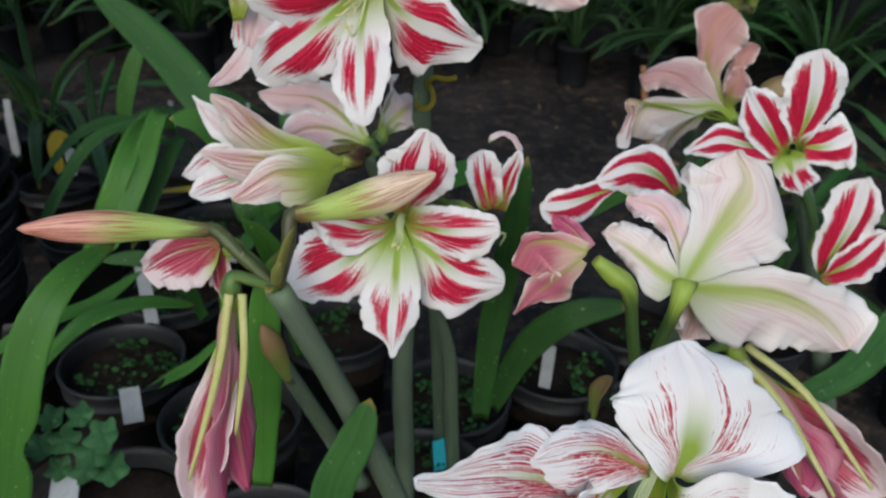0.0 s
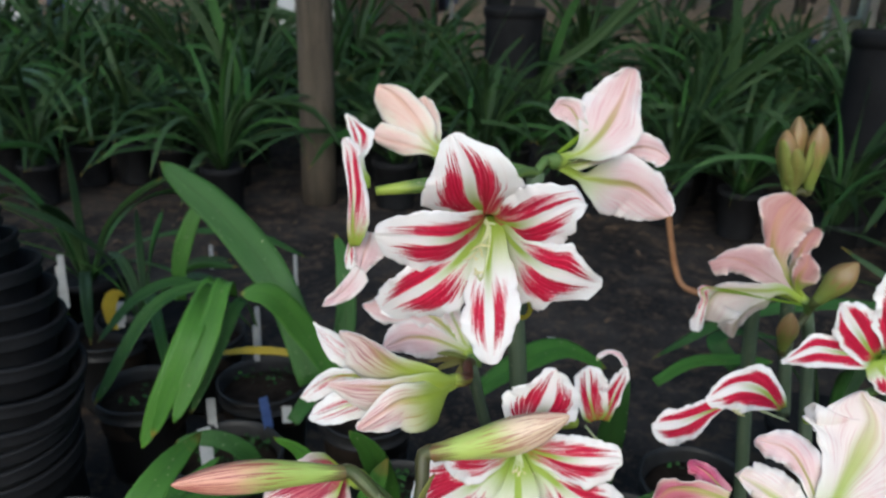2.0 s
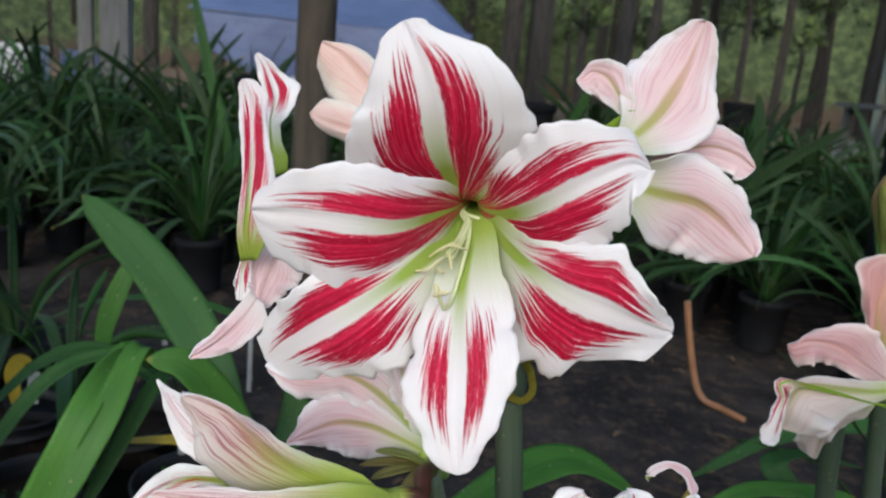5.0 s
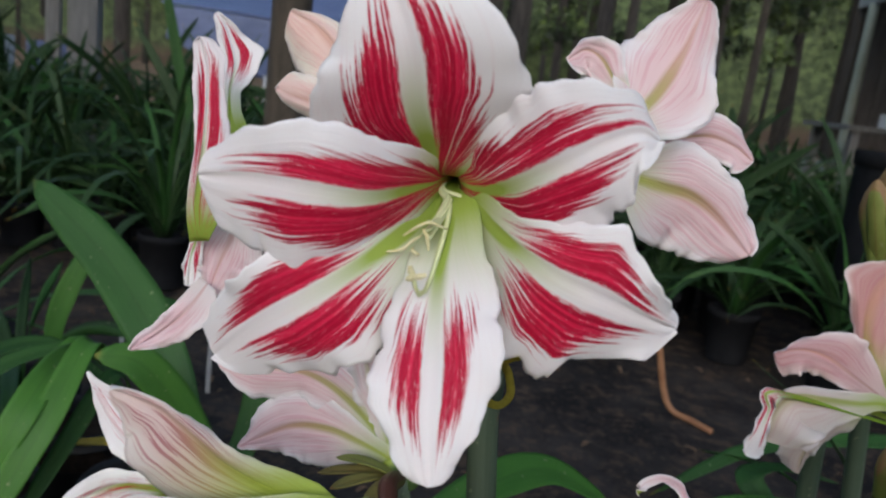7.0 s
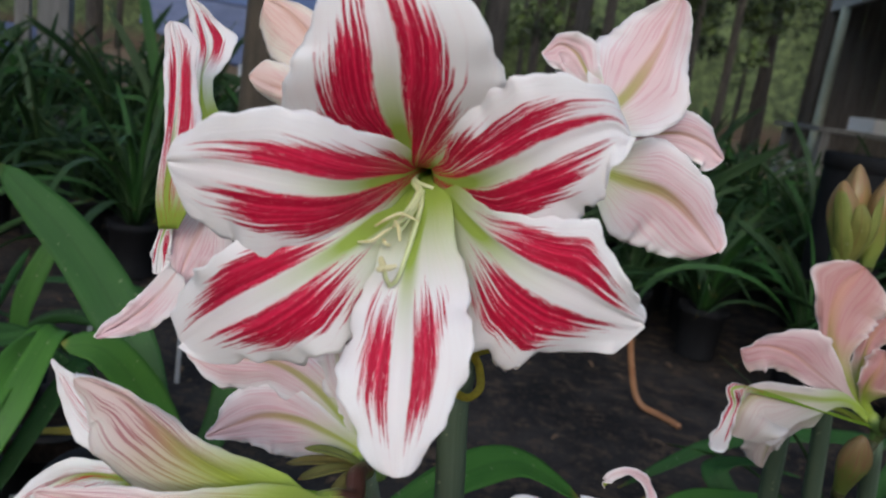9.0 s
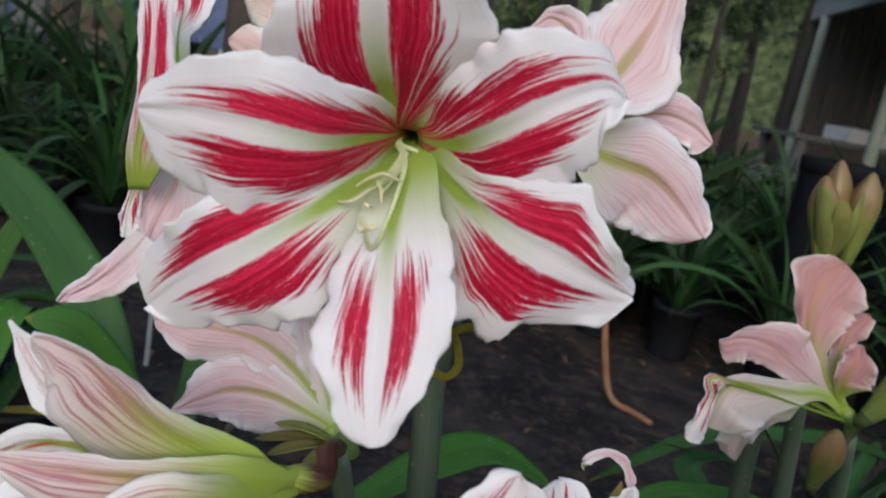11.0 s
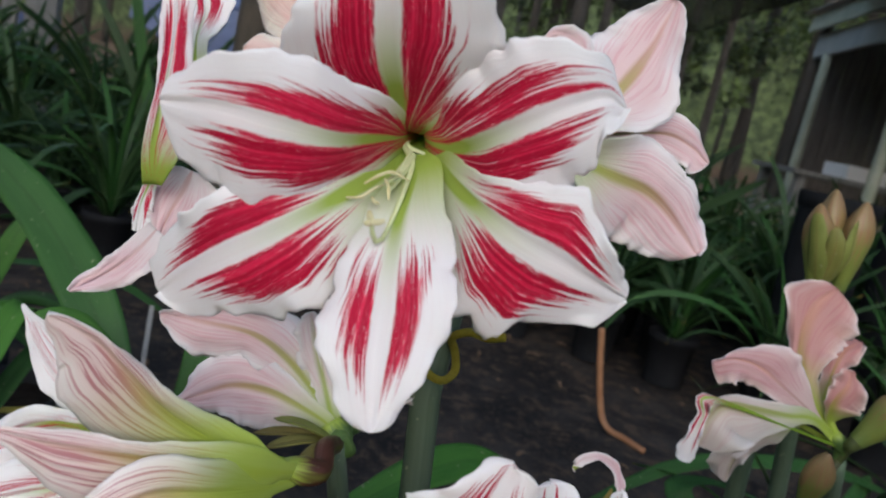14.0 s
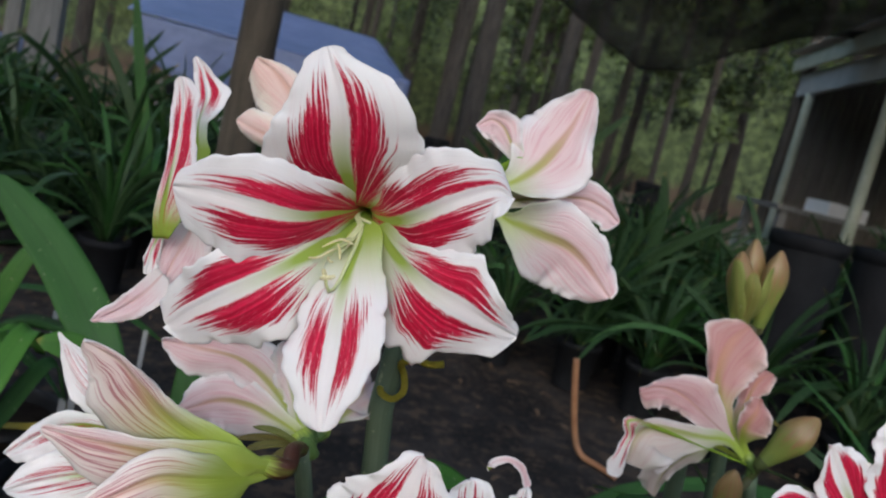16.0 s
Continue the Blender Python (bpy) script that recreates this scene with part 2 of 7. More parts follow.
def plain(name, a, c, scale, rough=0.7, relief=0.3, relief_dist=0.01, relief_scale=None, metal=0.0, spec=0.5, stretch=(1, 1, 1), spots=None, spot_at=0.62):
    m, nt, b = material(name)
    mp = nt.nodes.new("ShaderNodeMapping")
    nt.links.new(coords_of(nt), mp.inputs[0])
    mp.inputs["Scale"].default_value = stretch
    big = noise_of(nt, mp.outputs[0], scale, 4.0)
    small = noise_of(nt, mp.outputs[0], relief_scale or scale * 9, 4.0, 0.65)
    f = calc(nt, "ADD", calc(nt, "MULTIPLY", big, 0.6), calc(nt, "MULTIPLY", small, 0.4))
    color = blend(nt, step(nt, f, 0.33, 0.67), a, c)
    color = blend(nt, calc(nt, "MULTIPLY", chance(nt), 0.25), color, tuple(0.6 * x for x in a))
    if spots:
        color = blend(nt, step(nt, small, spot_at, spot_at + 0.06), color, spots)
    put(nt, b.inputs["Base Color"], color)
    b.inputs["Roughness"].default_value, b.inputs["Metallic"].default_value, b.inputs["Specular IOR Level"].default_value = rough, metal, spec
    bump(nt, b, small, relief, relief_dist)
    return m


M = {}
M["stripe_upper"] = striped_petal("striped_petal", -0.10, 0.90, 0.10, 0.58, fray=0.9)
M["stripe_lower"] = striped_petal("striped_petal_lower", 0.43, 0.93, 0.12, 0.74, fray=0.6, green=0.60, rise=1.5)
M["stripe_low"] = striped_petal("striped_petal_lowest", 0.54, 0.95, 0.12, 0.62, fray=0.6, green=0.60, rise=1.5)
M["stripe_bold"] = striped_petal("bold_striped_petal", 0.02, 1.0, 0.16, 0.70, fray=0.45, green=0.25, rise=1.2)
M["stripe_side"] = striped_petal("striped_petal_side", 0.25, 0.98, 0.12, 0.72, fray=0.6, pink=0.12)
M["stripe_fine"] = striped_petal("striped_petal_fine", 0.12, 0.93, 0.12, 0.66, fray=0.9, sparse=0.0)
M["stripe_dense"] = striped_petal("veined_petal", -0.2, 0.80, 0.05, 0.62, fray=1.0, sparse=0.02, broken=0.43, red=(0.60, 0.02, 0.055), green=0.2, rise=0.9)
M["stripe_spotted"] = striped_petal("spotted_petal", 0.02, 0.86, 0.22, 0.44, fray=0.9, sparse=0.05, red=(0.60, 0.03, 0.065), broken=0.47, green=0.15)
M["petal_red"] = striped_petal("red_petal", -0.1, 0.92, 0.02, 0.62, fray=0.7, red=(0.55, 0.04, 0.11), pink=0.35)
M["back_pink"] = petal_back("petal_back_pink", (0.90, 0.83, 0.81), (0.78, 0.47, 0.47), (0.42, 0.36, 0.07), 0.60, 0.36, 0.45, line_color=(0.70, 0.28, 0.33), edge=(0.91, 0.86, 0.84))
M["back_half"] = petal_back("petal_back_half_open", (0.90, 0.84, 0.78), (0.82, 0.56, 0.52), (0.50, 0.34, 0.14), 0.55, 0.75, 0.80, (0.48, 0.11, 0.14), 0.34)
M["back_dusky"] = petal_back("petal_back_dusky", (0.62, 0.42, 0.37), (0.48, 0.21, 0.19), (0.27, 0.20, 0.03), 0.8, 0.4, 0.55, (0.46, 0.15, 0.17), 0.45)
M["half_inner"] = striped_petal("half_open_petal", 0.45, 0.82, 0.10, 0.34, fray=0.8, sparse=0.03, green=0.2)
M["back_tulip"] = petal_back("petal_back_tulip", (0.90, 0.82, 0.70), (0.84, 0.50, 0.44), (0.80, 0.50, 0.40), 0.6, 0.4, 0.32, (0.78, 0.44, 0.38), 0.34)
# greyed pale back for the dusky flower's lower tepals: shade put into the colour
M["back_painted_shade"] = petal_back("petal_back_painted_shade", (0.66, 0.62, 0.56), (0.60, 0.46, 0.42), (0.26, 0.30, 0.04), 0.35, 0.25, 0.48, (0.52, 0.28, 0.28), 0.40, 0.2)
M["stripe_edge"] = striped_petal("edge_striped_petal", 0.05, 0.92, 0.30, 0.66, fray=0.6, green=0.0)
M["back_rose"] = petal_back("petal_back_rose", (0.68, 0.52, 0.49), (0.54, 0.29, 0.29), (0.49, 0.30, 0.26), 0.7, 0.6, -0.4, (0.50, 0.20, 0.23), 0.15)
M["back_blush"] = petal_back("petal_back_blush", (0.88, 0.80, 0.79), (0.78, 0.52, 0.54), (0.70, 0.46, 0.44), 0.7, 0.4, -0.4, (0.66, 0.26, 0.32), 0.15)
M["back_pale"] = petal_back("petal_back_pale", (0.87, 0.81, 0.76), (0.83, 0.56, 0.53), (0.50, 0.54, 0.12), 0.55, 0.25, line_color=(0.68, 0.30, 0.32), rib_width=0.5)
M["back_green"] = petal_back("petal_back_green", (0.88, 0.83, 0.78), (0.84, 0.60, 0.57), (0.44, 0.52, 0.10), 0.35, 0.3, 0.44, (0.68, 0.34, 0.36), 0.45, 0.2)
M["back_red"] = petal_back("petal_back_red", (0.66, 0.30, 0.36), (0.54, 0.07, 0.18), (0.46, 0.44, 0.12), 0.85, 0.6, 0.15, (0.34, 0.02, 0.08), edge=(0.58, 0.12, 0.22))
M["back_withered"] = petal_back("petal_back_withered", (0.74, 0.52, 0.43), (0.58, 0.15, 0.22), (0.46, 0.44, 0.12), 0.95, 0.6, 0.30)
M["tube"] = green_skin("flower_tube", (0.34, 0.44, 0.06), (0.40, 0.50, 0.09), (0.20, 0.28, 0.04), 0.4, 6.0, (0.34, 0.44, 0.06), 0.4, 0.1, (0.095, 0.165, 0.042), 0.88)
M["rib_pale"] = plain("wilted_rib", (0.44, 0.46, 0.12), (0.58, 0.54, 0.24), 60, 0.5, 0.2, 0.002)
M["tube_dark"] = green_skin("flower_tube_dark", (0.34, 0.44, 0.06), (0.40, 0.50, 0.09), (0.20, 0.28, 0.04), 0.4, 6.0, (0.34, 0.44, 0.06), 0.4, 0.1, (0.085, 0.030, 0.018), 0.97)
M["filament"] = plain("filament", (0.66, 0.72, 0.42), (0.56, 0.62, 0.30), 60, 0.4, 0.1, 0.001)
M["anther"] = plain("anther", (0.72, 0.66, 0.30), (0.80, 0.76, 0.48), 300, 0.8, 0.5, 0.001)
M["bud_pink"] = bud_skin("bud_pink", (0.76, 0.38, 0.27), (0.42, 0.56, 0.13), (0.13, 0.08, 0.03))
M["bud_cream"] = bud_skin("bud_cream", (0.80, 0.62, 0.44), (0.46, 0.58, 0.14), (0.16, 0.08, 0.03), 0.7)
M["bud_green"] = bud_skin("bud_green", (0.27, 0.19, 0.07), (0.20, 0.24, 0.05), (0.15, 0.20, 0.045), 0.7, (0.30, 0.13, 0.07))
M["bract"] = green_skin("bract_green", (0.17, 0.20, 0.045), (0.24, 0.27, 0.07), (0.20, 0.11, 0.04), 0.5, 6.0, (0.26, 0.13, 0.05), 0.2, 0.1)
M["bud_spent"] = bud_skin("bud_spent", (0.55, 0.10, 0.20), (0.50, 0.38, 0.22), (0.44, 0.48, 0.08), 0.7, (0.60, 0.44, 0.28))
M["scape"] = green_skin("scape_green", (0.070, 0.105, 0.062), (0.120, 0.155, 0.105), (0.058, 0.085, 0.048), 0.5, 5.0, (0.10, 0.15, 0.07), 0.4, 0.0)
M["pedicel"] = green_skin("pedicel_green", (0.055, 0.065, 0.022), (0.09, 0.12, 0.035), (0.06, 0.035, 0.02), 0.42, 5.0, (0.06, 0.08, 0.03), 0.4, 0.0)
M["leaf_bright"] = green_skin("leaf_bright", (0.055, 0.170, 0.026), (0.086, 0.235, 0.036), (0.045, 0.12, 0.024), 0.42)
M["leaf_mid"] = green_skin("leaf_mid", (0.032, 0.098, 0.024), (0.050, 0.140, 0.032), (0.024, 0.07, 0.016), 0.45)
M["leaf_dark"] = green_skin("leaf_dark", (0.030, 0.064, 0.024), (0.054, 0.106, 0.036), (0.018, 0.042, 0.016), 0.42)
M["leaf_deep"] = green_skin("leaf_deep", (0.018, 0.043, 0.016), (0.034, 0.075, 0.024), (0.012, 0.030, 0.011), 0.5, spec=0.12)
M["leaf_yellow"] = green_skin("leaf_yellow", (0.45, 0.33, 0.04), (0.55, 0.42, 0.05), (0.35, 0.28, 0.05), 0.45)
M["pot"] = plain("black_plastic", (0.012, 0.012, 0.0125), (0.024, 0.024, 0.025), 14, 0.5, 0.15, 0.002, spec=0.35)
# darker and rougher than the plastic of the near pots
M["container"] = plain("dull_black_plastic", (0.008, 0.0083, 0.0095), (0.017, 0.0175, 0.0195), 10, 0.75, 0.2, 0.003, spec=0.15)
M["soil"] = plain("potting_soil", (0.024, 0.017, 0.013), (0.060, 0.042, 0.030), 40, 0.95, 0.9, 0.02, spec=0.1, spots=(0.10, 0.06, 0.04))
M["label"] = plain("white_plastic_label", (0.30, 0.31, 0.31), (0.42, 0.43, 0.43), 40, 0.4, 0.1, 0.001)
M["label_blue"] = plain("blue_plastic_label", (0.03, 0.33, 0.40), (0.04, 0.40, 0.48), 40, 0.4, 0.1, 0.001)
M["tie"] = plain("yellow_chenille", (0.42, 0.33, 0.01), (0.55, 0.45, 0.02), 400, 0.9, 1.0, 0.004)
M["wood_post"] = plain("weathered_post", (0.052, 0.041, 0.029), (0.100, 0.080, 0.057), 6, 0.85, 0.5, 0.01, stretch=(6, 6, 0.7))
M["grey_wood"] = plain("grey_wood", (0.17, 0.165, 0.155), (0.28, 0.275, 0.26), 6, 0.85, 0.5, 0.01, stretch=(6, 6, 0.6))
M["bark"] = plain("bark", (0.030, 0.025, 0.020), (0.078, 0.066, 0.053), 5, 0.95, 1.0, 0.06, stretch=(5, 5, 0.8))
M["tarp"] = plain("blue_tarp", (0.072, 0.098, 0.19), (0.12, 0.15, 0.265), 3, 0.42, 0.35, 0.02, stretch=(1, 1, 2.5))
M["stick"] = plain("rusty_brown_hose", (0.28, 0.125, 0.055), (0.38, 0.19, 0.09), 30, 0.6, 0.2, 0.002)


# ---- shape helpers ----
def V(*p):
    return np.array(p, float)


def unit(a):
    return a / max(np.linalg.norm(a), 1e-9)


def spline(points, n):
    """A smooth line through the points, n samples at even steps; places and directions."""
    p = np.array(points, float)
    p = np.vstack([2 * p[0] - p[1], p, 2 * p[-1] - p[-2]])
    out = []
    for a, b, c, d in zip(p, p[1:], p[2:], p[3:]):
        for t in np.linspace(0, 1, 24, endpoint=False):
            out.append(0.5 * (2 * b + (c - a) * t + (2 * a - 5 * b + 4 * c - d) * t * t + (3 * b - a - 3 * c + d) * t ** 3))
    out = np.array(out + [p[-2]])
    s = np.r_[0, np.cumsum(np.linalg.norm(np.diff(out, axis=0), axis=1))]
    q = np.linspace(0, s[-1], n)
    line = np.stack([np.interp(q, s, out[:, k]) for k in range(3)], 1)
    way = np.gradient(line, axis=0)
    return line, way / np.linalg.norm(way, axis=1)[:, None], s[-1]


def part(name, mesh, mats, parent=None, label=""):
    """Links a mesh (or a bmesh) as one object under a thing or a part."""
    if isinstance(mesh, bmesh.types.BMesh):
        data = bpy.data.meshes.new(name)
        mesh.to_mesh(data)
        mesh.free()
        mesh = data
    for m in mats if isinstance(mats, (list, tuple)) else [mats]:
        mesh.materials.append(m)
    ob = new(name, mesh)
    if parent is not None:
        ob.parent = parent
    return tagged(ob, label)


def raw_mesh(name, verts, faces, uvs=None, slots=None, smooth=True):
    me = bpy.data.meshes.new(name)
    me.from_pydata([tuple(v) for v in verts], [], faces)
    if uvs is not None:
        layer = me.uv_layers.new(name="UVMap")
        idx = np.empty(len(me.loops), int)
        me.loops.foreach_get("vertex_index", idx)
        layer.data.foreach_set("uv", np.asarray(uvs, float)[idx].ravel())
    if slots is not None:
        me.polygons.foreach_set("material_index", slots)
    me.polygons.foreach_set("use_smooth", [smooth] * len(me.polygons))
    me.update()
    return me


def sheet(name, grid, uv, thick):
    """A closed thin sheet from a grid of points: slot 0 the face, slot 1 the back and rim."""
    nu, nv, _ = grid.shape
    du, dv = np.gradient(grid, axis=0), np.gradient(grid, axis=1)
    n = np.cross(du, dv)
    n /= np.maximum(np.linalg.norm(n, axis=2), 1e-12)[..., None]
    edge = np.ones((nu, nv))
    edge[0, :] = edge[-1, :] = edge[:, 0] = edge[:, -1] = 0.35
    off = n * thick * 0.5 * edge[..., None]
    verts = np.concatenate([(grid + off).reshape(-1, 3), (grid - off).reshape(-1, 3)])
    at = lambda i, j, k: k * nu * nv + i * nv + j
    faces, slots = [], []
    for i in range(nu - 1):
        for j in range(nv - 1):
            faces.append((at(i, j, 0), at(i + 1, j, 0), at(i + 1, j + 1, 0), at(i, j + 1, 0)))
            faces.append((at(i, j, 1), at(i, j + 1, 1), at(i + 1, j + 1, 1), at(i + 1, j, 1)))
            slots += [0, 1]
    rim = [(i, 0) for i in range(nu)] + [(nu - 1, j) for j in range(1, nv)] + [(i, nv - 1) for i in range(nu - 2, -1, -1)] + [(0, j) for j in range(nv - 2, 0, -1)]
    for (a, b), (c, d) in zip(rim, rim[1:] + rim[:1]):
        faces.append((at(a, b, 0), at(a, b, 1), at(c, d, 1), at(c, d, 0)))
        slots.append(0)
    return raw_mesh(name, verts, faces, np.concatenate([uv.reshape(-1, 2)] * 2), slots)


def tube_mesh(name, points, radii, sides=10, squash=1.0, rings=16, closed=True):
    """A round rod along a line; radii are spread evenly over its length."""
    line, way, _ = spline(points, rings)
    rad = np.interp(np.linspace(0, 1, rings), np.linspace(0, 1, len(radii)), radii)
    ref = V(0, 0, 1) if abs(way[0][2]) < 0.9 else V(0, 1, 0)
    verts, uvs = [], []
    a = unit(np.cross(way[0], ref))
    for i, (p, w, r) in enumerate(zip(line, way, rad)):
        a = unit(a - w * (a @ w))
        c = np.cross(w, a)
        for k in range(sides):
            g = 2 * math.pi * k / sides
            verts.append(p + r * (math.cos(g) * a + squash * math.sin(g) * c))
            uvs.append((i / (rings - 1), k / sides))
    faces = [(i * sides + k, i * sides + (k + 1) % sides, (i + 1) * sides + (k + 1) % sides, (i + 1) * sides + k) for i in range(rings - 1) for k in range(sides)]
    if closed:
        faces += [tuple(range(sides - 1, -1, -1)), tuple(range((rings - 1) * sides, rings * sides))]
    return raw_mesh(name, verts, faces, uvs)


def lathe_mesh(name, profile, sides=24, wobble=0.0, seed=0):
    """A turned body round z from (radius, height) pairs."""
    rng = np.random.default_rng(seed)
    ph = rng.uniform(0, 6.28, 3)
    verts, uvs = [], []
    for i, (r, z) in enumerate(profile):
        for k in range(sides):
            g = 2 * math.pi * k / sides
            rr = r * (1 + wobble * (math.sin(2 * g + ph[0]) + 0.5 * math.sin(3 * g + ph[1] + 4 * z)))
            verts.append((rr * math.cos(g), rr * math.sin(g), z))
            uvs.append((i / (len(profile) - 1), k / sides))
    faces = [(i * sides + k, i * sides + (k + 1) % sides, (i + 1) * sides + (k + 1) % sides, (i + 1) * sides + k) for i in range(len(profile) - 1) for k in range(sides)]
    return raw_mesh(name, verts, faces, uvs)


def box_mesh(name, lo, hi, bevel=0.004):
    bm = bmesh.new()
    bmesh.ops.create_cube(bm, size=1.0)
    for v in bm.verts:
        v.co = [lo[k] + (v.co[k] + 0.5) * (hi[k] - lo[k]) for k in range(3)]
    bmesh.ops.bevel(bm, geom=bm.edges[:], offset=bevel, segments=2, affect="EDGES")
    me = bpy.data.meshes.new(name)
    bm.to_mesh(me)
    bm.free()
    return me


def smooth01(x):
    x = np.clip(x, 0, 1)
    return x * x * (3 - 2 * x)


# ---- flower parts ----
def tepal(parent, base, throat, axis, tip, width, mats, bulge=0.0, cup=0.15, ruf=0.0026, theta=None, mid=0.55, hook=None, twist=0.0,
          seed=0, nu=34, nv=19, neck=0.010, blunt=0.0, lift=0.0, polar=None, peak=0.58, label=""):
    """One tepal: out of the tube, through the throat, over its middle to the tip. hook: a further place that the tip curls to."""
    rng = np.random.default_rng(seed)
    base, throat, axis = V(*base), V(*throat), unit(V(*axis))
    if polar:
        theta = polar[0]
        up = unit(V(0, 0, 1) - axis * axis[2])
        tip = throat + axis * polar[2] + polar[1] * (math.cos(radians(theta)) * np.cross(up, axis) + math.sin(radians(theta)) * up)
    tip = V(*tip)
    d = tip - throat
    if theta is None:
        radial = unit(d - axis * (d @ axis))
    else:
        up = unit(V(0, 0, 1) - axis * axis[2])
        side = np.cross(up, axis)
        radial = math.cos(radians(theta)) * side + math.sin(radians(theta)) * up
    lat = np.cross(axis, radial)
    middle = throat + radial * (d @ radial) * mid + axis * ((d @ axis) * 0.6 + bulge) + lat * (d @ lat) * 0.5
    pts = [base + radial * 0.001, throat + radial * neck, middle, tip]
    if hook is not None:
        pts.append(V(*hook))
    line, way, length = spline(pts, nu)
    tube = np.linalg.norm(pts[1] - pts[0]) / length
    t = np.linspace(0, 1, nu)
    s = np.clip((t - tube) / (1 - tube), -1, 1)
    prof = np.interp(t, [0, tube * 0.7, tube + 0.05] + [tube + (1 - tube) * q for q in (peak * 0.6, peak, peak + (1 - peak) * 0.52, peak + (1 - peak) * 0.81)] + [1],
                     [0.07, 0.20, 0.36, 0.84, 1.0, 0.80 + blunt * 0.15, 0.48 + blunt * 0.3, 0.03 + blunt * 0.2])
    prof = np.convolve(np.pad(prof, 2, mode="edge"), [0.1, 0.2, 0.4, 0.2, 0.1], "valid")
    ph = rng.uniform(0, 6.28, 8)
    v = np.linspace(-1, 1, nv)
    grid, uv = np.zeros((nu, nv, 3)), np.zeros((nu, nv, 2))
    c0 = 0.75 * (1 - smooth01((t - tube * 0.5) / max(0.5 - tube * 0.5, 0.1)))
    for i in range(nu):
        l = unit(lat - way[i] * (lat @ way[i]))
        a = radians(twist) * smooth01(s[i])
        n = np.cross(way[i], l)
        l, n = math.cos(a) * l + math.sin(a) * n, math.cos(a) * n - math.sin(a) * l
        w = width * prof[i]
        k = smooth01((s[i] - 0.12) / 0.5)
        for j, x in enumerate(v):
            frill = 1 + 0.03 * k * abs(x) ** 3 * (math.sin(33 * s[i] + ph[0] + 2 * x) + 0.8 * math.sin(61 * s[i] + ph[1]) + 0.6 * math.sin(97 * s[i] + ph[6] + 3 * x))
            wave = ruf * k * abs(x) ** 2.2 * (math.sin(15 * s[i] + ph[2] + (1.7 if x > 0 else 0)) + 0.6 * math.sin(29 * s[i] + ph[3] + (2.9 if x > 0 else 0))) + 0.0009 * k * abs(x) ** 5 * math.sin(52 * s[i] + ph[7] + (1.1 if x > 0 else 0))
            fold = -0.0011 * k * math.exp(-(x / 0.10) ** 2) + 0.0011 * k * math.sin(5.5 * x + ph[4]) * math.sin(4.0 * s[i] + ph[5])
            arch = (c0[i] + cup * k) * w * x * x
            grid[i, j] = line[i] + l * (w * x * frill) + n * (arch + wave + fold + lift * k * x * w)
            uv[i, j] = (s[i], x * 0.5 + 0.5)
    me = sheet("tepal", grid, uv, 0.0009)
    return part("tepal", me, mats, parent, label)


STATIONS = (0.0, 0.12, 0.26, 0.40, 0.54, 0.68, 0.80, 0.89, 0.96, 1.0)


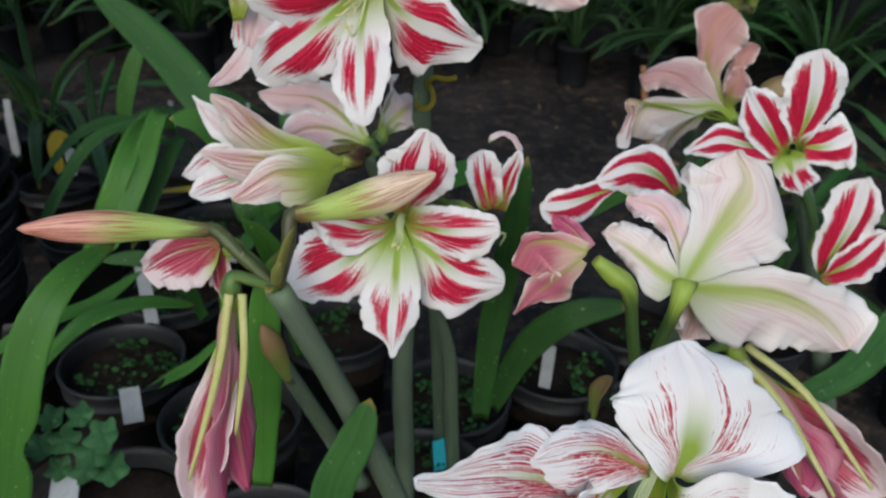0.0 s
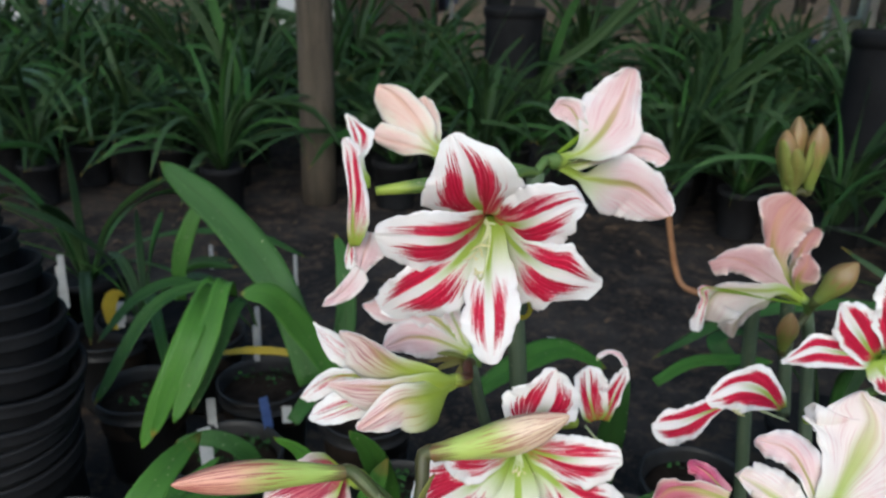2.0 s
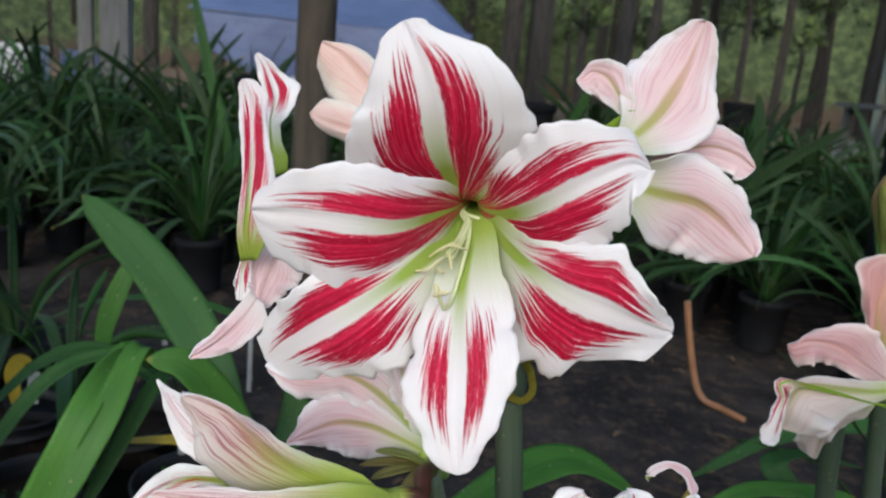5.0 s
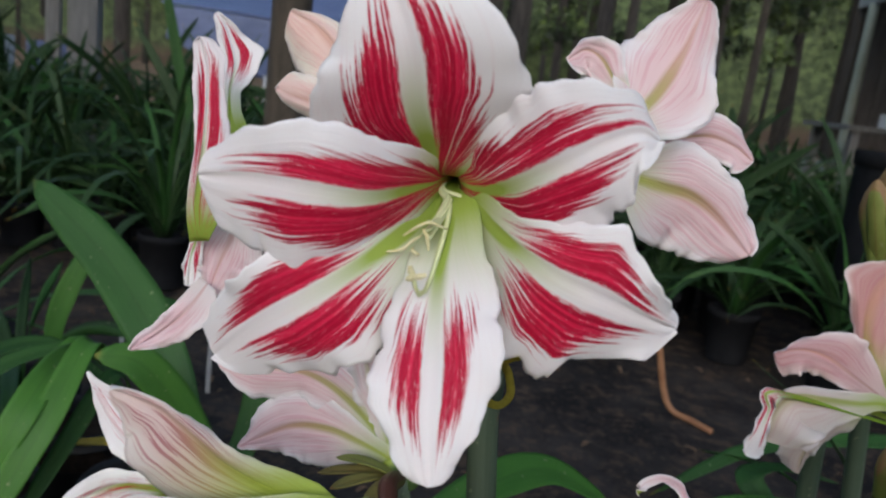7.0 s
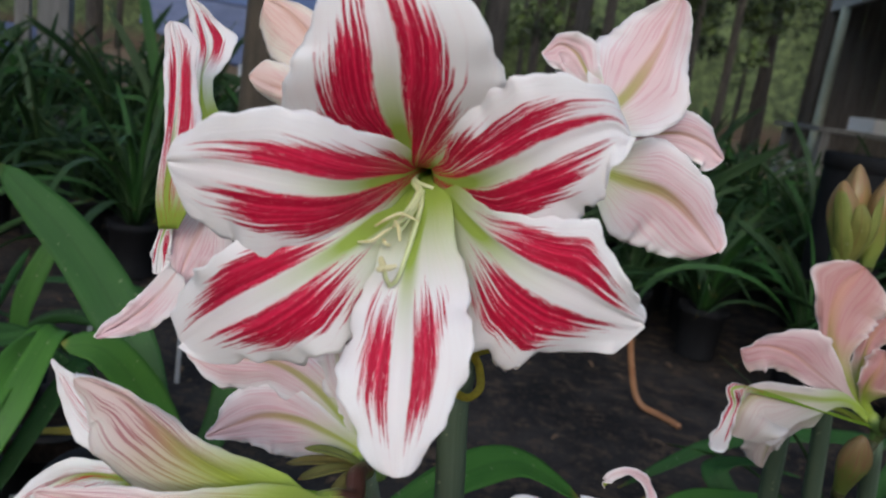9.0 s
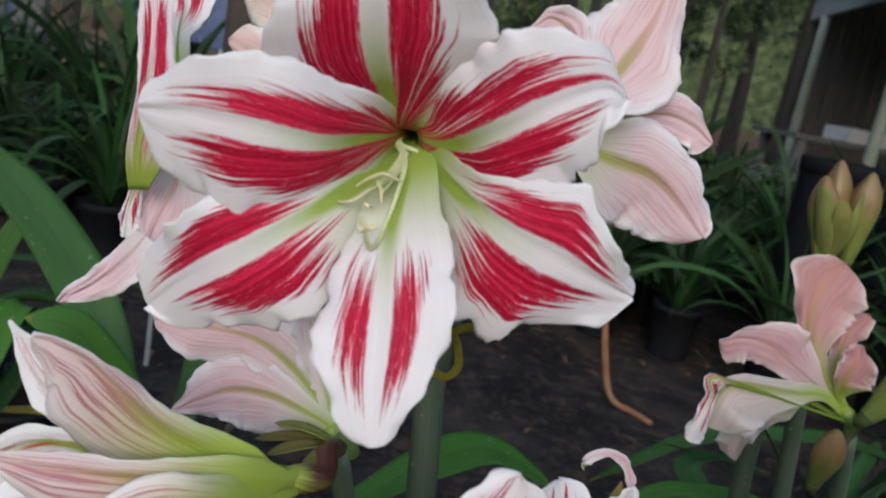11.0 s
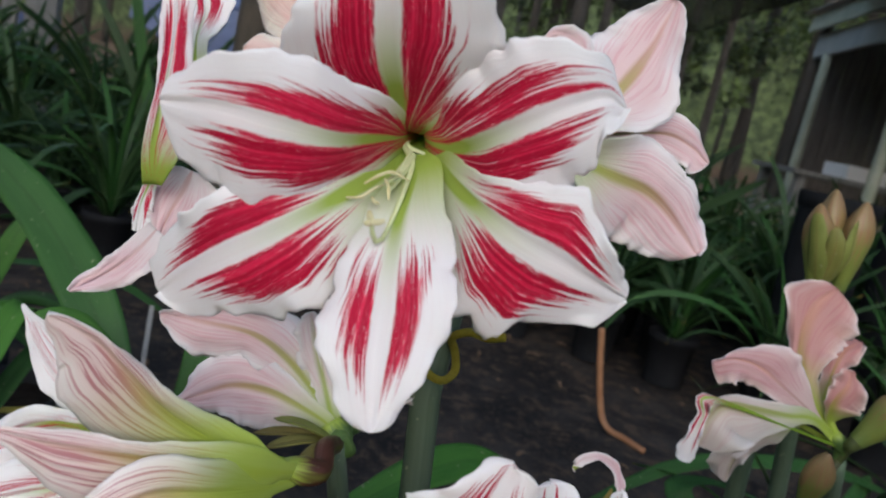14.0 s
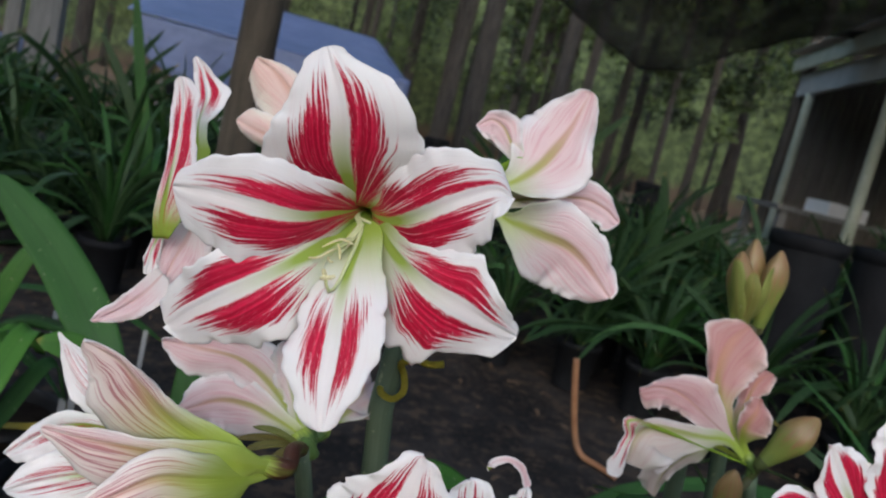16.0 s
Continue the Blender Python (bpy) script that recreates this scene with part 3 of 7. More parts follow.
def petal(parent, root, mid, left, right, toward, mats, cup=0.0, curl=0.0, ruf=0.0018, frill=0.03, hood=0.75, seed=0, nu=56, nv=25, rib=0.0011, label=""):
    """A tepal along its midrib: from the tube at root through the points of mid. left and right: half widths from the throat to the
    tip, at STATIONS. toward: the way the first face looks. cup lifts both edges towards it; curl turns back the outer edge near the tip."""
    rng = np.random.default_rng(seed)
    pts = [V(*p) for p in mid]
    if root is not None:
        pts = [V(*root)] + pts
    fine, _, total = spline(pts, 600)
    start = 0.0 if root is None else float(np.argmin(((fine - V(*mid[0])) ** 2).sum(1))) / 599
    q = np.linspace(0, 1, nu)
    q = 1 - (1 - q) ** 1.6
    at = q * 599
    line = np.stack([np.interp(at, np.arange(600), fine[:, k]) for k in range(3)], 1)
    way = np.gradient(line, axis=0)
    way /= np.linalg.norm(way, axis=1)[:, None]
    s = np.where(q < start, (q - start) / max(start, 1e-6) * min(start * 2, 1.0), (q - start) / (1 - start))
    grid_s = np.linspace(0, 1, 201)
    widths = []
    for half in (right, left):
        w = np.interp(grid_s, STATIONS, [min(half[0], 0.0045), *half[1:], 0.8 * half[-1]])
        w = np.convolve(np.pad(w, 5, mode="reflect", reflect_type="odd"), np.hanning(11) / np.hanning(11).sum(), "valid")
        w = np.where(grid_s > 0.95, w[190] * np.sqrt(np.clip(1.0004 - ((grid_s - 0.95) / 0.05) ** 2, 0, 1)), w)
        widths.append(np.where(s < 0, min(half[0], 0.0042) * (1 + 0.45 * s), np.interp(s, grid_s, w)))
    lat = unit(np.cross(unit(V(*toward)), pts[-1] - V(*mid[0])))
    ph = rng.uniform(0, 6.28, 10)
    grid, uv = np.zeros((nu, nv, 3)), np.zeros((nu, nv, 2))
    xs = np.linspace(-1, 1, nv)
    hooded = hood * (1 - smooth01((s + 0.1) / 0.5))
    for i in range(nu):
        l = unit(lat - way[i] * (lat @ way[i]))
        n = np.cross(way[i], l)
        k = smooth01((s[i] - 0.1) / 0.5)
        for j, x in enumerate(xs):
            w, a, o = widths[1 if x > 0 else 0][i], abs(x), (1.9 if x > 0 else 0.0)
            edge = 1 + frill * k * a ** 4 * (math.sin(27 * s[i] + ph[0] + o) + 0.7 * math.sin(53 * s[i] + ph[1] + 2 * o) + 0.55 * math.sin(89 * s[i] + ph[6] + 3 * o))
            wave = ruf * k * a ** 2.4 * (math.sin(13 * s[i] + ph[2] + o) + 0.6 * math.sin(27 * s[i] + ph[3] + 1.6 * o)) + 0.35 * ruf * k * a ** 5 * math.sin(61 * s[i] + ph[7] + o)
            pleat = rib * k * (-math.exp(-(x / 0.09) ** 2) + 0.35 * math.cos(16 * x + ph[4]) * (1 - a) + 0.7 * math.sin(5.0 * x + ph[5]) * math.sin(4.0 * s[i] + ph[8]))
            arch = (hooded[i] + cup * k) * w * x * x - curl * k * w * a ** 4
            grid[i, j] = line[i] + l * (w * x * edge) + n * (arch + wave + pleat)
            uv[i, j] = (s[i], x * 0.5 + 0.5)
    return part("tepal", sheet("tepal", grid, uv, 0.0008), mats, parent, label)


def stamens(parent, base, throat, axis, droop, reach, count=6, seed=0, spread=0.010, thick=0.00065, size=1.0):
    rng = np.random.default_rng(seed)
    base, throat, axis, droop = V(*base), V(*throat), unit(V(*axis)), V(*droop)
    side = unit(np.cross(axis, V(0, 0, 1)))
    for k in range(count):
        q = (k - (count - 1) / 2) / count
        f = reach * rng.uniform(0.8, 1.0)
        end = throat + axis * f + droop * rng.uniform(0.75, 1.05) + side * (q * spread * 2.2 + rng.normal() * 0.002)
        midp = throat + axis * f * 0.45 + droop * 0.42 + side * q * spread * 0.8
        fil = part("filament", tube_mesh("filament", [base, throat + side * q * 0.006 + droop * 0.08, midp, end], [thick, thick * 0.9, thick * 0.7], 6, 1, 14), M["filament"], parent)
        way = unit(unit(droop) * 0.4 + side * rng.uniform(-1, 1) + V(0, 0, 1) * rng.uniform(-0.3, 0.5))
        h = rng.uniform(0.004, 0.0065) * size
        bend = end + V(0, 0, -0.0014) + rng.normal(size=3) * 0.0008
        part("anther", tube_mesh("anther", [end - way * h, bend, end + way * h], [0.0006, 0.0011, 0.0006], 6, 0.8, 8), M["anther"], fil)


def empty(name, at, label, category, group=""):
    ob = new(name)
    ob.empty_display_size = 0.02
    return tagged(ob, label, category, group)


def flower_tube(plant, node, base, throat, label, radius=0.0085, stalk=0.0042, skin="tube"):
    """The flower's stalk, ovary and tube: the part that the tepals belong to."""
    node, base, throat = V(*node), V(*base), V(*throat)
    w = unit(throat - base)
    midp = (node + base) / 2 + V(0, 0, 0.004)
    end = (base + throat) / 2
    pts = [node, midp, base - w * 0.004, base + w * 0.012, end]
    near, rest = np.linalg.norm(midp - node) + np.linalg.norm(base - midp), np.linalg.norm(end - base)
    u0 = near / (near + rest)
    radii = np.interp(np.linspace(0, 1, 27), [0, u0 * 0.84, u0 * 0.97, u0 + (1 - u0) * 0.35, u0 + (1 - u0) * 0.7, 1], [stalk, stalk, (stalk + radius) / 2, radius * 0.92, radius * 0.72, radius * 0.5])
    return part("flower", tube_mesh("flower", pts, radii, 12, 1, 27), M[skin], plant, label)


def bud(plant, node, base, tip, radius, skin, label, sag=0.0, fat=0.55, seed=0, lobes=0.10, stalk=0.0042, open_tip=0.05):
    """A closed bud on its stalk: three outer segments show as soft ridges."""
    node, base, tip = V(*node), V(*base), V(*tip)
    rings, sides = 30, 24
    midp = (base + tip) / 2 + V(0, 0, sag)
    line, way, _ = spline([base, midp, tip], rings)
    prof = np.interp(np.linspace(0, 1, rings), [0, 0.10, 0.3, fat, 0.8, 0.93, 1.0], [0.42, 0.5, 0.72, 1.0, 0.78, 0.40, open_tip])
    prof = np.convolve(np.pad(prof, 3, mode="edge"), np.ones(7) / 7, "valid")
    prof[-1] = open_tip
    a = unit(np.cross(way[0], V(0, 0.3, 1)))
    verts, uvs = [], []
    for i in range(rings):
        t = i / (rings - 1)
        r = radius * prof[i]
        a = unit(a - way[i] * (a @ way[i]))
        c = np.cross(way[i], a)
        for k in range(sides + 1):
            g = 2 * math.pi * k / sides
            rr = r * (1 + lobes * t * math.cos(3 * g + seed) + 0.05 * t * math.sin(5 * g + seed * 2 + 5 * t))
            verts.append(line[i] + rr * (math.cos(g) * a + math.sin(g) * c))
            uvs.append((t, k / sides))
    n = sides + 1
    faces = [(i * n + k, i * n + k + 1, (i + 1) * n + k + 1, (i + 1) * n + k) for i in range(rings - 1) for k in range(sides)]
    ob = part("bud", raw_mesh("bud", verts, faces, uvs), M[skin] if isinstance(skin, str) else skin, plant, label)
    w = unit(way[0])
    part("bud_stalk", tube_mesh("bud_stalk", [node, (node + base) / 2 + V(0, 0, 0.003), base - w * 0.006, base + w * 0.003], [stalk, stalk, stalk * 1.2, radius * 0.44], 10, 1, 14), M["pedicel"], ob)
    return ob


def scape(plant, points, r0, r1, label="smooth grey-green flower stalk"):
    return part("scape", tube_mesh("scape", points, [r0, (r0 + r1) / 2, r1], 16, 0.82, 26), M["scape"], plant, label)


def spathe(plant, node, ends, mat="bract"):
    """The dried papery bracts at the top of a stalk."""
    for e in ends:
        node_, e_ = V(*node), V(*e)
        tepal_like = leaf_mesh([node_, (node_ + e_) / 2 + V(0, -0.003, 0.004), e_], 0.0045, fold=0.5, nu=14, nv=7, seed=len(ends))
        part("bract", tepal_like, [M[mat], M[mat]], plant, "dry brown papery bract")


def leaf_mesh(points, width, fold=0.25, twist=0.0, nu=26, nv=9, seed=0, normal=None, blunt=0.25, nick=0.0):
    """A strap leaf along a line: channelled, blunt-tipped, a little wavy."""
    rng = np.random.default_rng(seed)
    line, way, _ = spline(points, nu)
    ph = rng.uniform(0, 6.28, 4)
    ref = V(0, 0, 1) if normal is None else V(*normal)
    grid, uv = np.zeros((nu, nv, 3)), np.zeros((nu, nv, 2))
    side0 = np.cross(line[nu // 2] - line[0], ref)
    if np.linalg.norm(side0) < 1e-4:
        side0 = V(1, 0, 0)
    l = unit(side0)
    for i in range(nu):
        t = i / (nu - 1)
        l = unit(l - way[i] * (l @ way[i]))
        n = np.cross(l, way[i])
        a = radians(twist) * t
        ll, nn = math.cos(a) * l + math.sin(a) * n, math.cos(a) * n - math.sin(a) * l
        w = width * np.interp(t, [0, 0.15, 0.5, 0.8, 0.93, 0.98, 1], [0.62, 0.75, 1.0, 0.86, 0.50 + blunt * 0.2, 0.25 + blunt * 0.2, 0.03])
        for j in range(nv):
            x = -1 + 2 * j / (nv - 1)
            ww = w
            if nick and x > 0.3:
                ww = w * (1 - nick * math.exp(-((t - 0.62) / 0.03) ** 2))
            wave = 0.06 * width * x * x * math.sin(9 * t + ph[0] + x)
            grid[i, j] = line[i] + ll * ww * x + nn * (fold * w * (abs(x) ** 1.4) * (1 - 0.6 * t) + wave)
            uv[i, j] = (t, x * 0.5 + 0.5)
    return sheet("leaf", grid, uv, max(0.0012, width * 0.05))


def leaf(plant, points, width, mat, label="", **kw):
    return part("leaf", leaf_mesh(points, width, **kw), [M[mat], M[mat]], plant, label)


# ---- pots and labels ----
POT_H = 0.17


def pot(x, y, scale=1.0, height=POT_H, radius=0.082, turn=0.0, tilt=0.0, weeds=0, seed=0, group="black nursery pots", name="plant_pot", label="black plastic nursery pot filled with dark soil", z=0.0):
    h, r = height * scale, radius * scale
    prof = [(0.0, 0.003), (r * 0.80, 0.0), (r * 0.83, 0.004), (r * 0.93, h * 0.80), (r * 0.94, h * 0.80), (r * 1.02, h * 0.815), (r * 1.03, h * 0.83), (r * 1.0, h * 0.845), (r * 0.985, h * 0.93),
            (r * 1.045, h * 0.955), (r * 1.05, h * 0.985), (r * 1.02, h), (r * 0.985, h * 0.99), (r * 0.96, h * 0.93), (r * 0.90, h * 0.7), (r * 0.89, h * 0.55)]
    ob = part(name, lathe_mesh(name, prof, 40, 0.012, seed), M["pot"])
    tagged(ob, label, "plant pot", group)
    ob.matrix_world = pose(x, y, z, tilt, 0, turn)
    sprof = [(0.0, h * 0.86), (r * 0.3, h * 0.868), (r * 0.6, h * 0.855), (r * 0.85, h * 0.85), (r * 0.925, h * 0.835), (r * 0.925, h * 0.6)]
    part("soil", lathe_mesh("soil", sprof, 32, 0.02, seed + 5), M["soil"], ob)
    if weeds:
        tagged(part("weed_patch", clover_mesh(r * 0.85, h * 0.86, weeds * 3, seed), M["leaf_mid"], ob, "small bright green weeds growing on the soil"), kind="stuff")
    return ob


def clover_mesh(r, z, count, seed, size=(0.0022, 0.0055), rise=0.03):
    """Many tiny round leaves on the soil."""
    rng = np.random.default_rng(seed)
    verts, faces, uvs = [], [], []
    hubs = [r * math.sqrt(rng.uniform(0.05, 0.9)) * np.array((math.cos(a), math.sin(a))) for a in rng.uniform(0, 6.28, 6)]
    for _ in range(count):
        hub = hubs[rng.integers(len(hubs))]
        p = hub + rng.normal(size=2) * r * 0.16
        q = min(np.linalg.norm(p), r)
        p = p / max(np.linalg.norm(p), 1e-6) * q
        c = V(p[0], p[1], z + rng.uniform(0.003, rise) * (1 - 0.5 * q / r))
        s = rng.uniform(*size)
        n = unit(V(rng.normal() * 0.5, rng.normal() * 0.5, 1))
        a = unit(np.cross(n, V(0.3, 1, 0)))
        b = np.cross(n, a)
        i0 = len(verts)
        for k in range(6):
            h = k * math.pi / 3
            verts.append(c + s * (math.cos(h) * a + 0.8 * math.sin(h) * b) + n * (0.25 * s * math.cos(2 * h)))
            uvs.append((0.3 + 0.3 * rng.random(), 0.5 + 0.4 * math.cos(h)))
        faces.append(tuple(range(i0, i0 + 6)))
    return raw_mesh("weeds", verts, faces, uvs)


def tag_label(x, y, z, height, width, lean, turn, mat="label", label="white plastic plant label stuck in a pot"):
    me = box_mesh("plant_label", (-width / 2, -0.0006, 0), (width / 2, 0.0006, height), 0.0004)
    ob = part("plant_label", me, M[mat])
    tagged(ob, label, "plant label", "plant labels")
    ob.matrix_world = pose(x, y, z, lean, 0, turn)
    return ob


# ---- the flowering plants ----
# each flower: node on the stalk, base of the tube, throat, the way it faces, and its tepals
def flower(plant, node, base, throat, axis, label, specs, face="stripe_upper", back="back_pale", seed=0, radius=0.0085, stalk=0.0042, skin="tube", **common):
    """specs: (tip, width, settings); face and back name the materials, unless settings give others."""
    ob = flower_tube(plant, node, base, throat, label, radius, stalk, skin)
    for k, (tip, width, extra) in enumerate(specs):
        kw = {**common, **extra}
        mats = [M[kw.pop("face", face)], M[kw.pop("back", back)]]
        tepal(ob, base, throat, axis, tip, width, mats, seed=seed * 10 + k, **kw)
    return ob


def bloom(plant, node, base, throat, toward, label, specs, face="back_pink", back="stripe_side", seed=0, radius=0.0085, stalk=0.0042, skin="tube", root=False, **common):
    """A flower of shaped tepals. specs: (midrib, left half widths, right half widths, settings); face is the side turned toward."""
    ob = flower_tube(plant, node, base, throat, label, radius, stalk, skin)
    for k, (mid, left, right, extra) in enumerate(specs):
        kw = {**common, **extra}
        mats = [M[kw.pop("face", face)], M[kw.pop("back", back)]]
        petal(ob, base if root else None, mid, left, right, toward, mats, seed=seed * 10 + k, **kw)
    return ob


# the plant with the large open flower
plant = empty("amaryllis_plant", None, "tall amaryllis with large red and white striped flowers in full bloom", "flowering plant", "amaryllis plants")
NODE = (-0.004, 0.640, 0.752)
scape(plant, [(0.030, 0.70, 0.13), (0.016, 0.680, 0.35), (-0.005, 0.664, 0.563), (-0.010, 0.655, 0.603), NODE], 0.0100, 0.0080)
AX = (-0.20, -0.95, -0.22)
TH, BS = (-0.052, 0.555, 0.743), (-0.032, 0.602, 0.754)
main = bloom(plant, NODE, BS, TH, AX, "large open flower, white tepals with crimson stripes and a green throat", [
    ([(-0.051, 0.555, 0.743), (-0.058, 0.535, 0.755), (-0.064, 0.522, 0.768), (-0.068, 0.513, 0.784), (-0.073, 0.512, 0.798), (-0.079, 0.516, 0.811)],
     (0.0085, 0.0186, 0.0299, 0.0395, 0.0338, 0.0275, 0.0222, 0.0167, 0.0109), (0.0046, 0.0130, 0.0248, 0.0351, 0.0384, 0.0346, 0.0257, 0.0130, 0.0068), dict(cup=0.1, curl=0.10, frill=0.016, ruf=0.0012)),
    ([(-0.048, 0.557, 0.737), (-0.048, 0.538, 0.727), (-0.050, 0.520, 0.715), (-0.050, 0.503, 0.701), (-0.049, 0.494, 0.687), (-0.048, 0.487, 0.671), (-0.046, 0.483, 0.655)],
     (0.0037, 0.0113, 0.0137, 0.0188, 0.0216, 0.0224, 0.0175, 0.0117, 0.0061), (0.0031, 0.0068, 0.0098, 0.0133, 0.0189, 0.0212, 0.0201, 0.0145, 0.0101), dict(face="stripe_low", cup=-0.05)),
    ([(-0.043, 0.558, 0.739), (-0.035, 0.537, 0.732), (-0.024, 0.518, 0.726), (-0.011, 0.507, 0.720), (0.005, 0.505, 0.715), (0.020, 0.509, 0.709), (0.032, 0.514, 0.705)],
     (0.0022, 0.0102, 0.0075, 0.0096, 0.0181, 0.0236, 0.0135, 0.0093, 0.0053), (0.0068, 0.0080, 0.0178, 0.0283, 0.0388, 0.0410, 0.0310, 0.0190, 0.0125), dict(face="stripe_lower")),
    ([(-0.051, 0.558, 0.738), (-0.058, 0.540, 0.729), (-0.071, 0.522, 0.719), (-0.084, 0.515, 0.709), (-0.100, 0.517, 0.696), (-0.114, 0.525, 0.684), (-0.128, 0.537, 0.669)],
     (0.0058, 0.0097, 0.0184, 0.0242, 0.0310, 0.0293, 0.0233, 0.0183, 0.0135), (0.0022, 0.0100, 0.0114, 0.0136, 0.0177, 0.0201, 0.0158, 0.0143, 0.0108), dict(face="stripe_lower")),
    ([(-0.051, 0.556, 0.742), (-0.060, 0.535, 0.740), (-0.076, 0.513, 0.738), (-0.093, 0.506, 0.739), (-0.111, 0.507, 0.740), (-0.122, 0.511, 0.739), (-0.131, 0.516, 0.738)],
     (0.0049, 0.0080, 0.0173, 0.0251, 0.0320, 0.0335, 0.0300, 0.0250, 0.0170), (0.0022, 0.0088, 0.0152, 0.0180, 0.0207, 0.0224, 0.0165, 0.0125, 0.0080), dict(cup=-0.12, ruf=0.0016, frill=0.03)),
    ([(-0.045, 0.556, 0.743), (-0.036, 0.538, 0.741), (-0.026, 0.518, 0.748), (-0.014, 0.506, 0.758), (-0.002, 0.503, 0.766), (0.006, 0.505, 0.769), (0.013, 0.509, 0.767)],
     (0.0043, 0.0158, 0.0258, 0.0270, 0.0264, 0.0253, 0.0204, 0.0137, 0.0070), (0.0055, 0.0093, 0.0176, 0.0297, 0.0261, 0.0256, 0.0224, 0.0185, 0.0110), dict(cup=-0.12)),
], face="stripe_upper", back="back_pale", seed=1, root=True, nu=90, nv=35, cup=-0.05, curl=0.04, frill=0.042, ruf=0.0022, rib=0.0006, hood=0.25)
TL = (-0.051, 0.557, 0.739)
for route, tips in [
    ([BS, TL, (-0.0486, 0.5480, 0.7350), (-0.0524, 0.5350, 0.7290), (-0.0553, 0.5270, 0.7293)], [(-0.0633, 0.5240, 0.7243), (-0.0592, 0.5220, 0.7280), (-0.0554, 0.5220, 0.7301), (-0.0520, 0.5220, 0.7295), (-0.0488, 0.5240, 0.7282)]),
    ([BS, TL, (-0.0494, 0.5480, 0.7355), (-0.0536, 0.5340, 0.7282), (-0.0569, 0.5260, 0.7250)], [(-0.0683, 0.5210, 0.7188), (-0.0636, 0.5200, 0.7201), (-0.0597, 0.5210, 0.7236), (-0.0571, 0.5240, 0.7249)]),
    ([BS, TL, (-0.0475, 0.5480, 0.7352), (-0.0525, 0.5330, 0.7278), (-0.0561, 0.5240, 0.7264)], [(-0.0569, 0.5240, 0.7273), (-0.0553, 0.5210, 0.7253), (-0.0543, 0.5200, 0.7210)]),
    ([BS, TL, (-0.0480, 0.5470, 0.7337), (-0.0524, 0.5320, 0.7259), (-0.0549, 0.5250, 0.7235)], [(-0.0599, 0.5240, 0.7203), (-0.0589, 0.5220, 0.7191), (-0.0572, 0.5230, 0.7186)]),
    ([BS, TL, (-0.0424, 0.5480, 0.7355), (-0.0430, 0.5400, 0.7297), (-0.0426, 0.5350, 0.7261)], [(-0.0427, 0.5350, 0.7255), (-0.0420, 0.5320, 0.7238), (-0.0400, 0.5310, 0.7223)]),
    ([BS, TL, (-0.0414, 0.5480, 0.7357), (-0.0408, 0.5410, 0.7300), (-0.0400, 0.5370, 0.7263)], [(-0.0406, 0.5370, 0.7276), (-0.0401, 0.5350, 0.7259), (-0.0395, 0.5350, 0.7242)])]:
    filament = part("filament", tube_mesh("filament", route, [0.0009, 0.0009, 0.0007], 6, 1, 18), M["filament"], main)
    part("anther", tube_mesh("anther", tips, [0.0004, 0.0008, 0.0008, 0.0004], 6, 0.8, 16), M["anther"], filament)
pistil = part("style", tube_mesh("style", [BS, TL, (-0.0479, 0.5450, 0.7332), (-0.0492, 0.5310, 0.7252), (-0.0516, 0.5200, 0.7155), (-0.0538, 0.5130, 0.7093), (-0.0556, 0.5100, 0.7079), (-0.0575, 0.5080, 0.7112), (-0.0585, 0.5070, 0.7147)], [0.0010, 0.0010, 0.0008], 8, 1, 32), M["filament"], main)
for lobe in [[(-0.0585, 0.5070, 0.7147), (-0.0595, 0.5060, 0.7169), (-0.0599, 0.5060, 0.7184)], [(-0.0585, 0.5070, 0.7147), (-0.0595, 0.5050, 0.7146), (-0.0606, 0.5050, 0.7142)], [(-0.0585, 0.5070, 0.7147), (-0.0563, 0.5050, 0.7155), (-0.0544, 0.5050, 0.7164)]]:
    part("stigma", tube_mesh("stigma", lobe, [0.0010, 0.0012, 0.0007], 6, 1, 8), M["anther"], pistil)
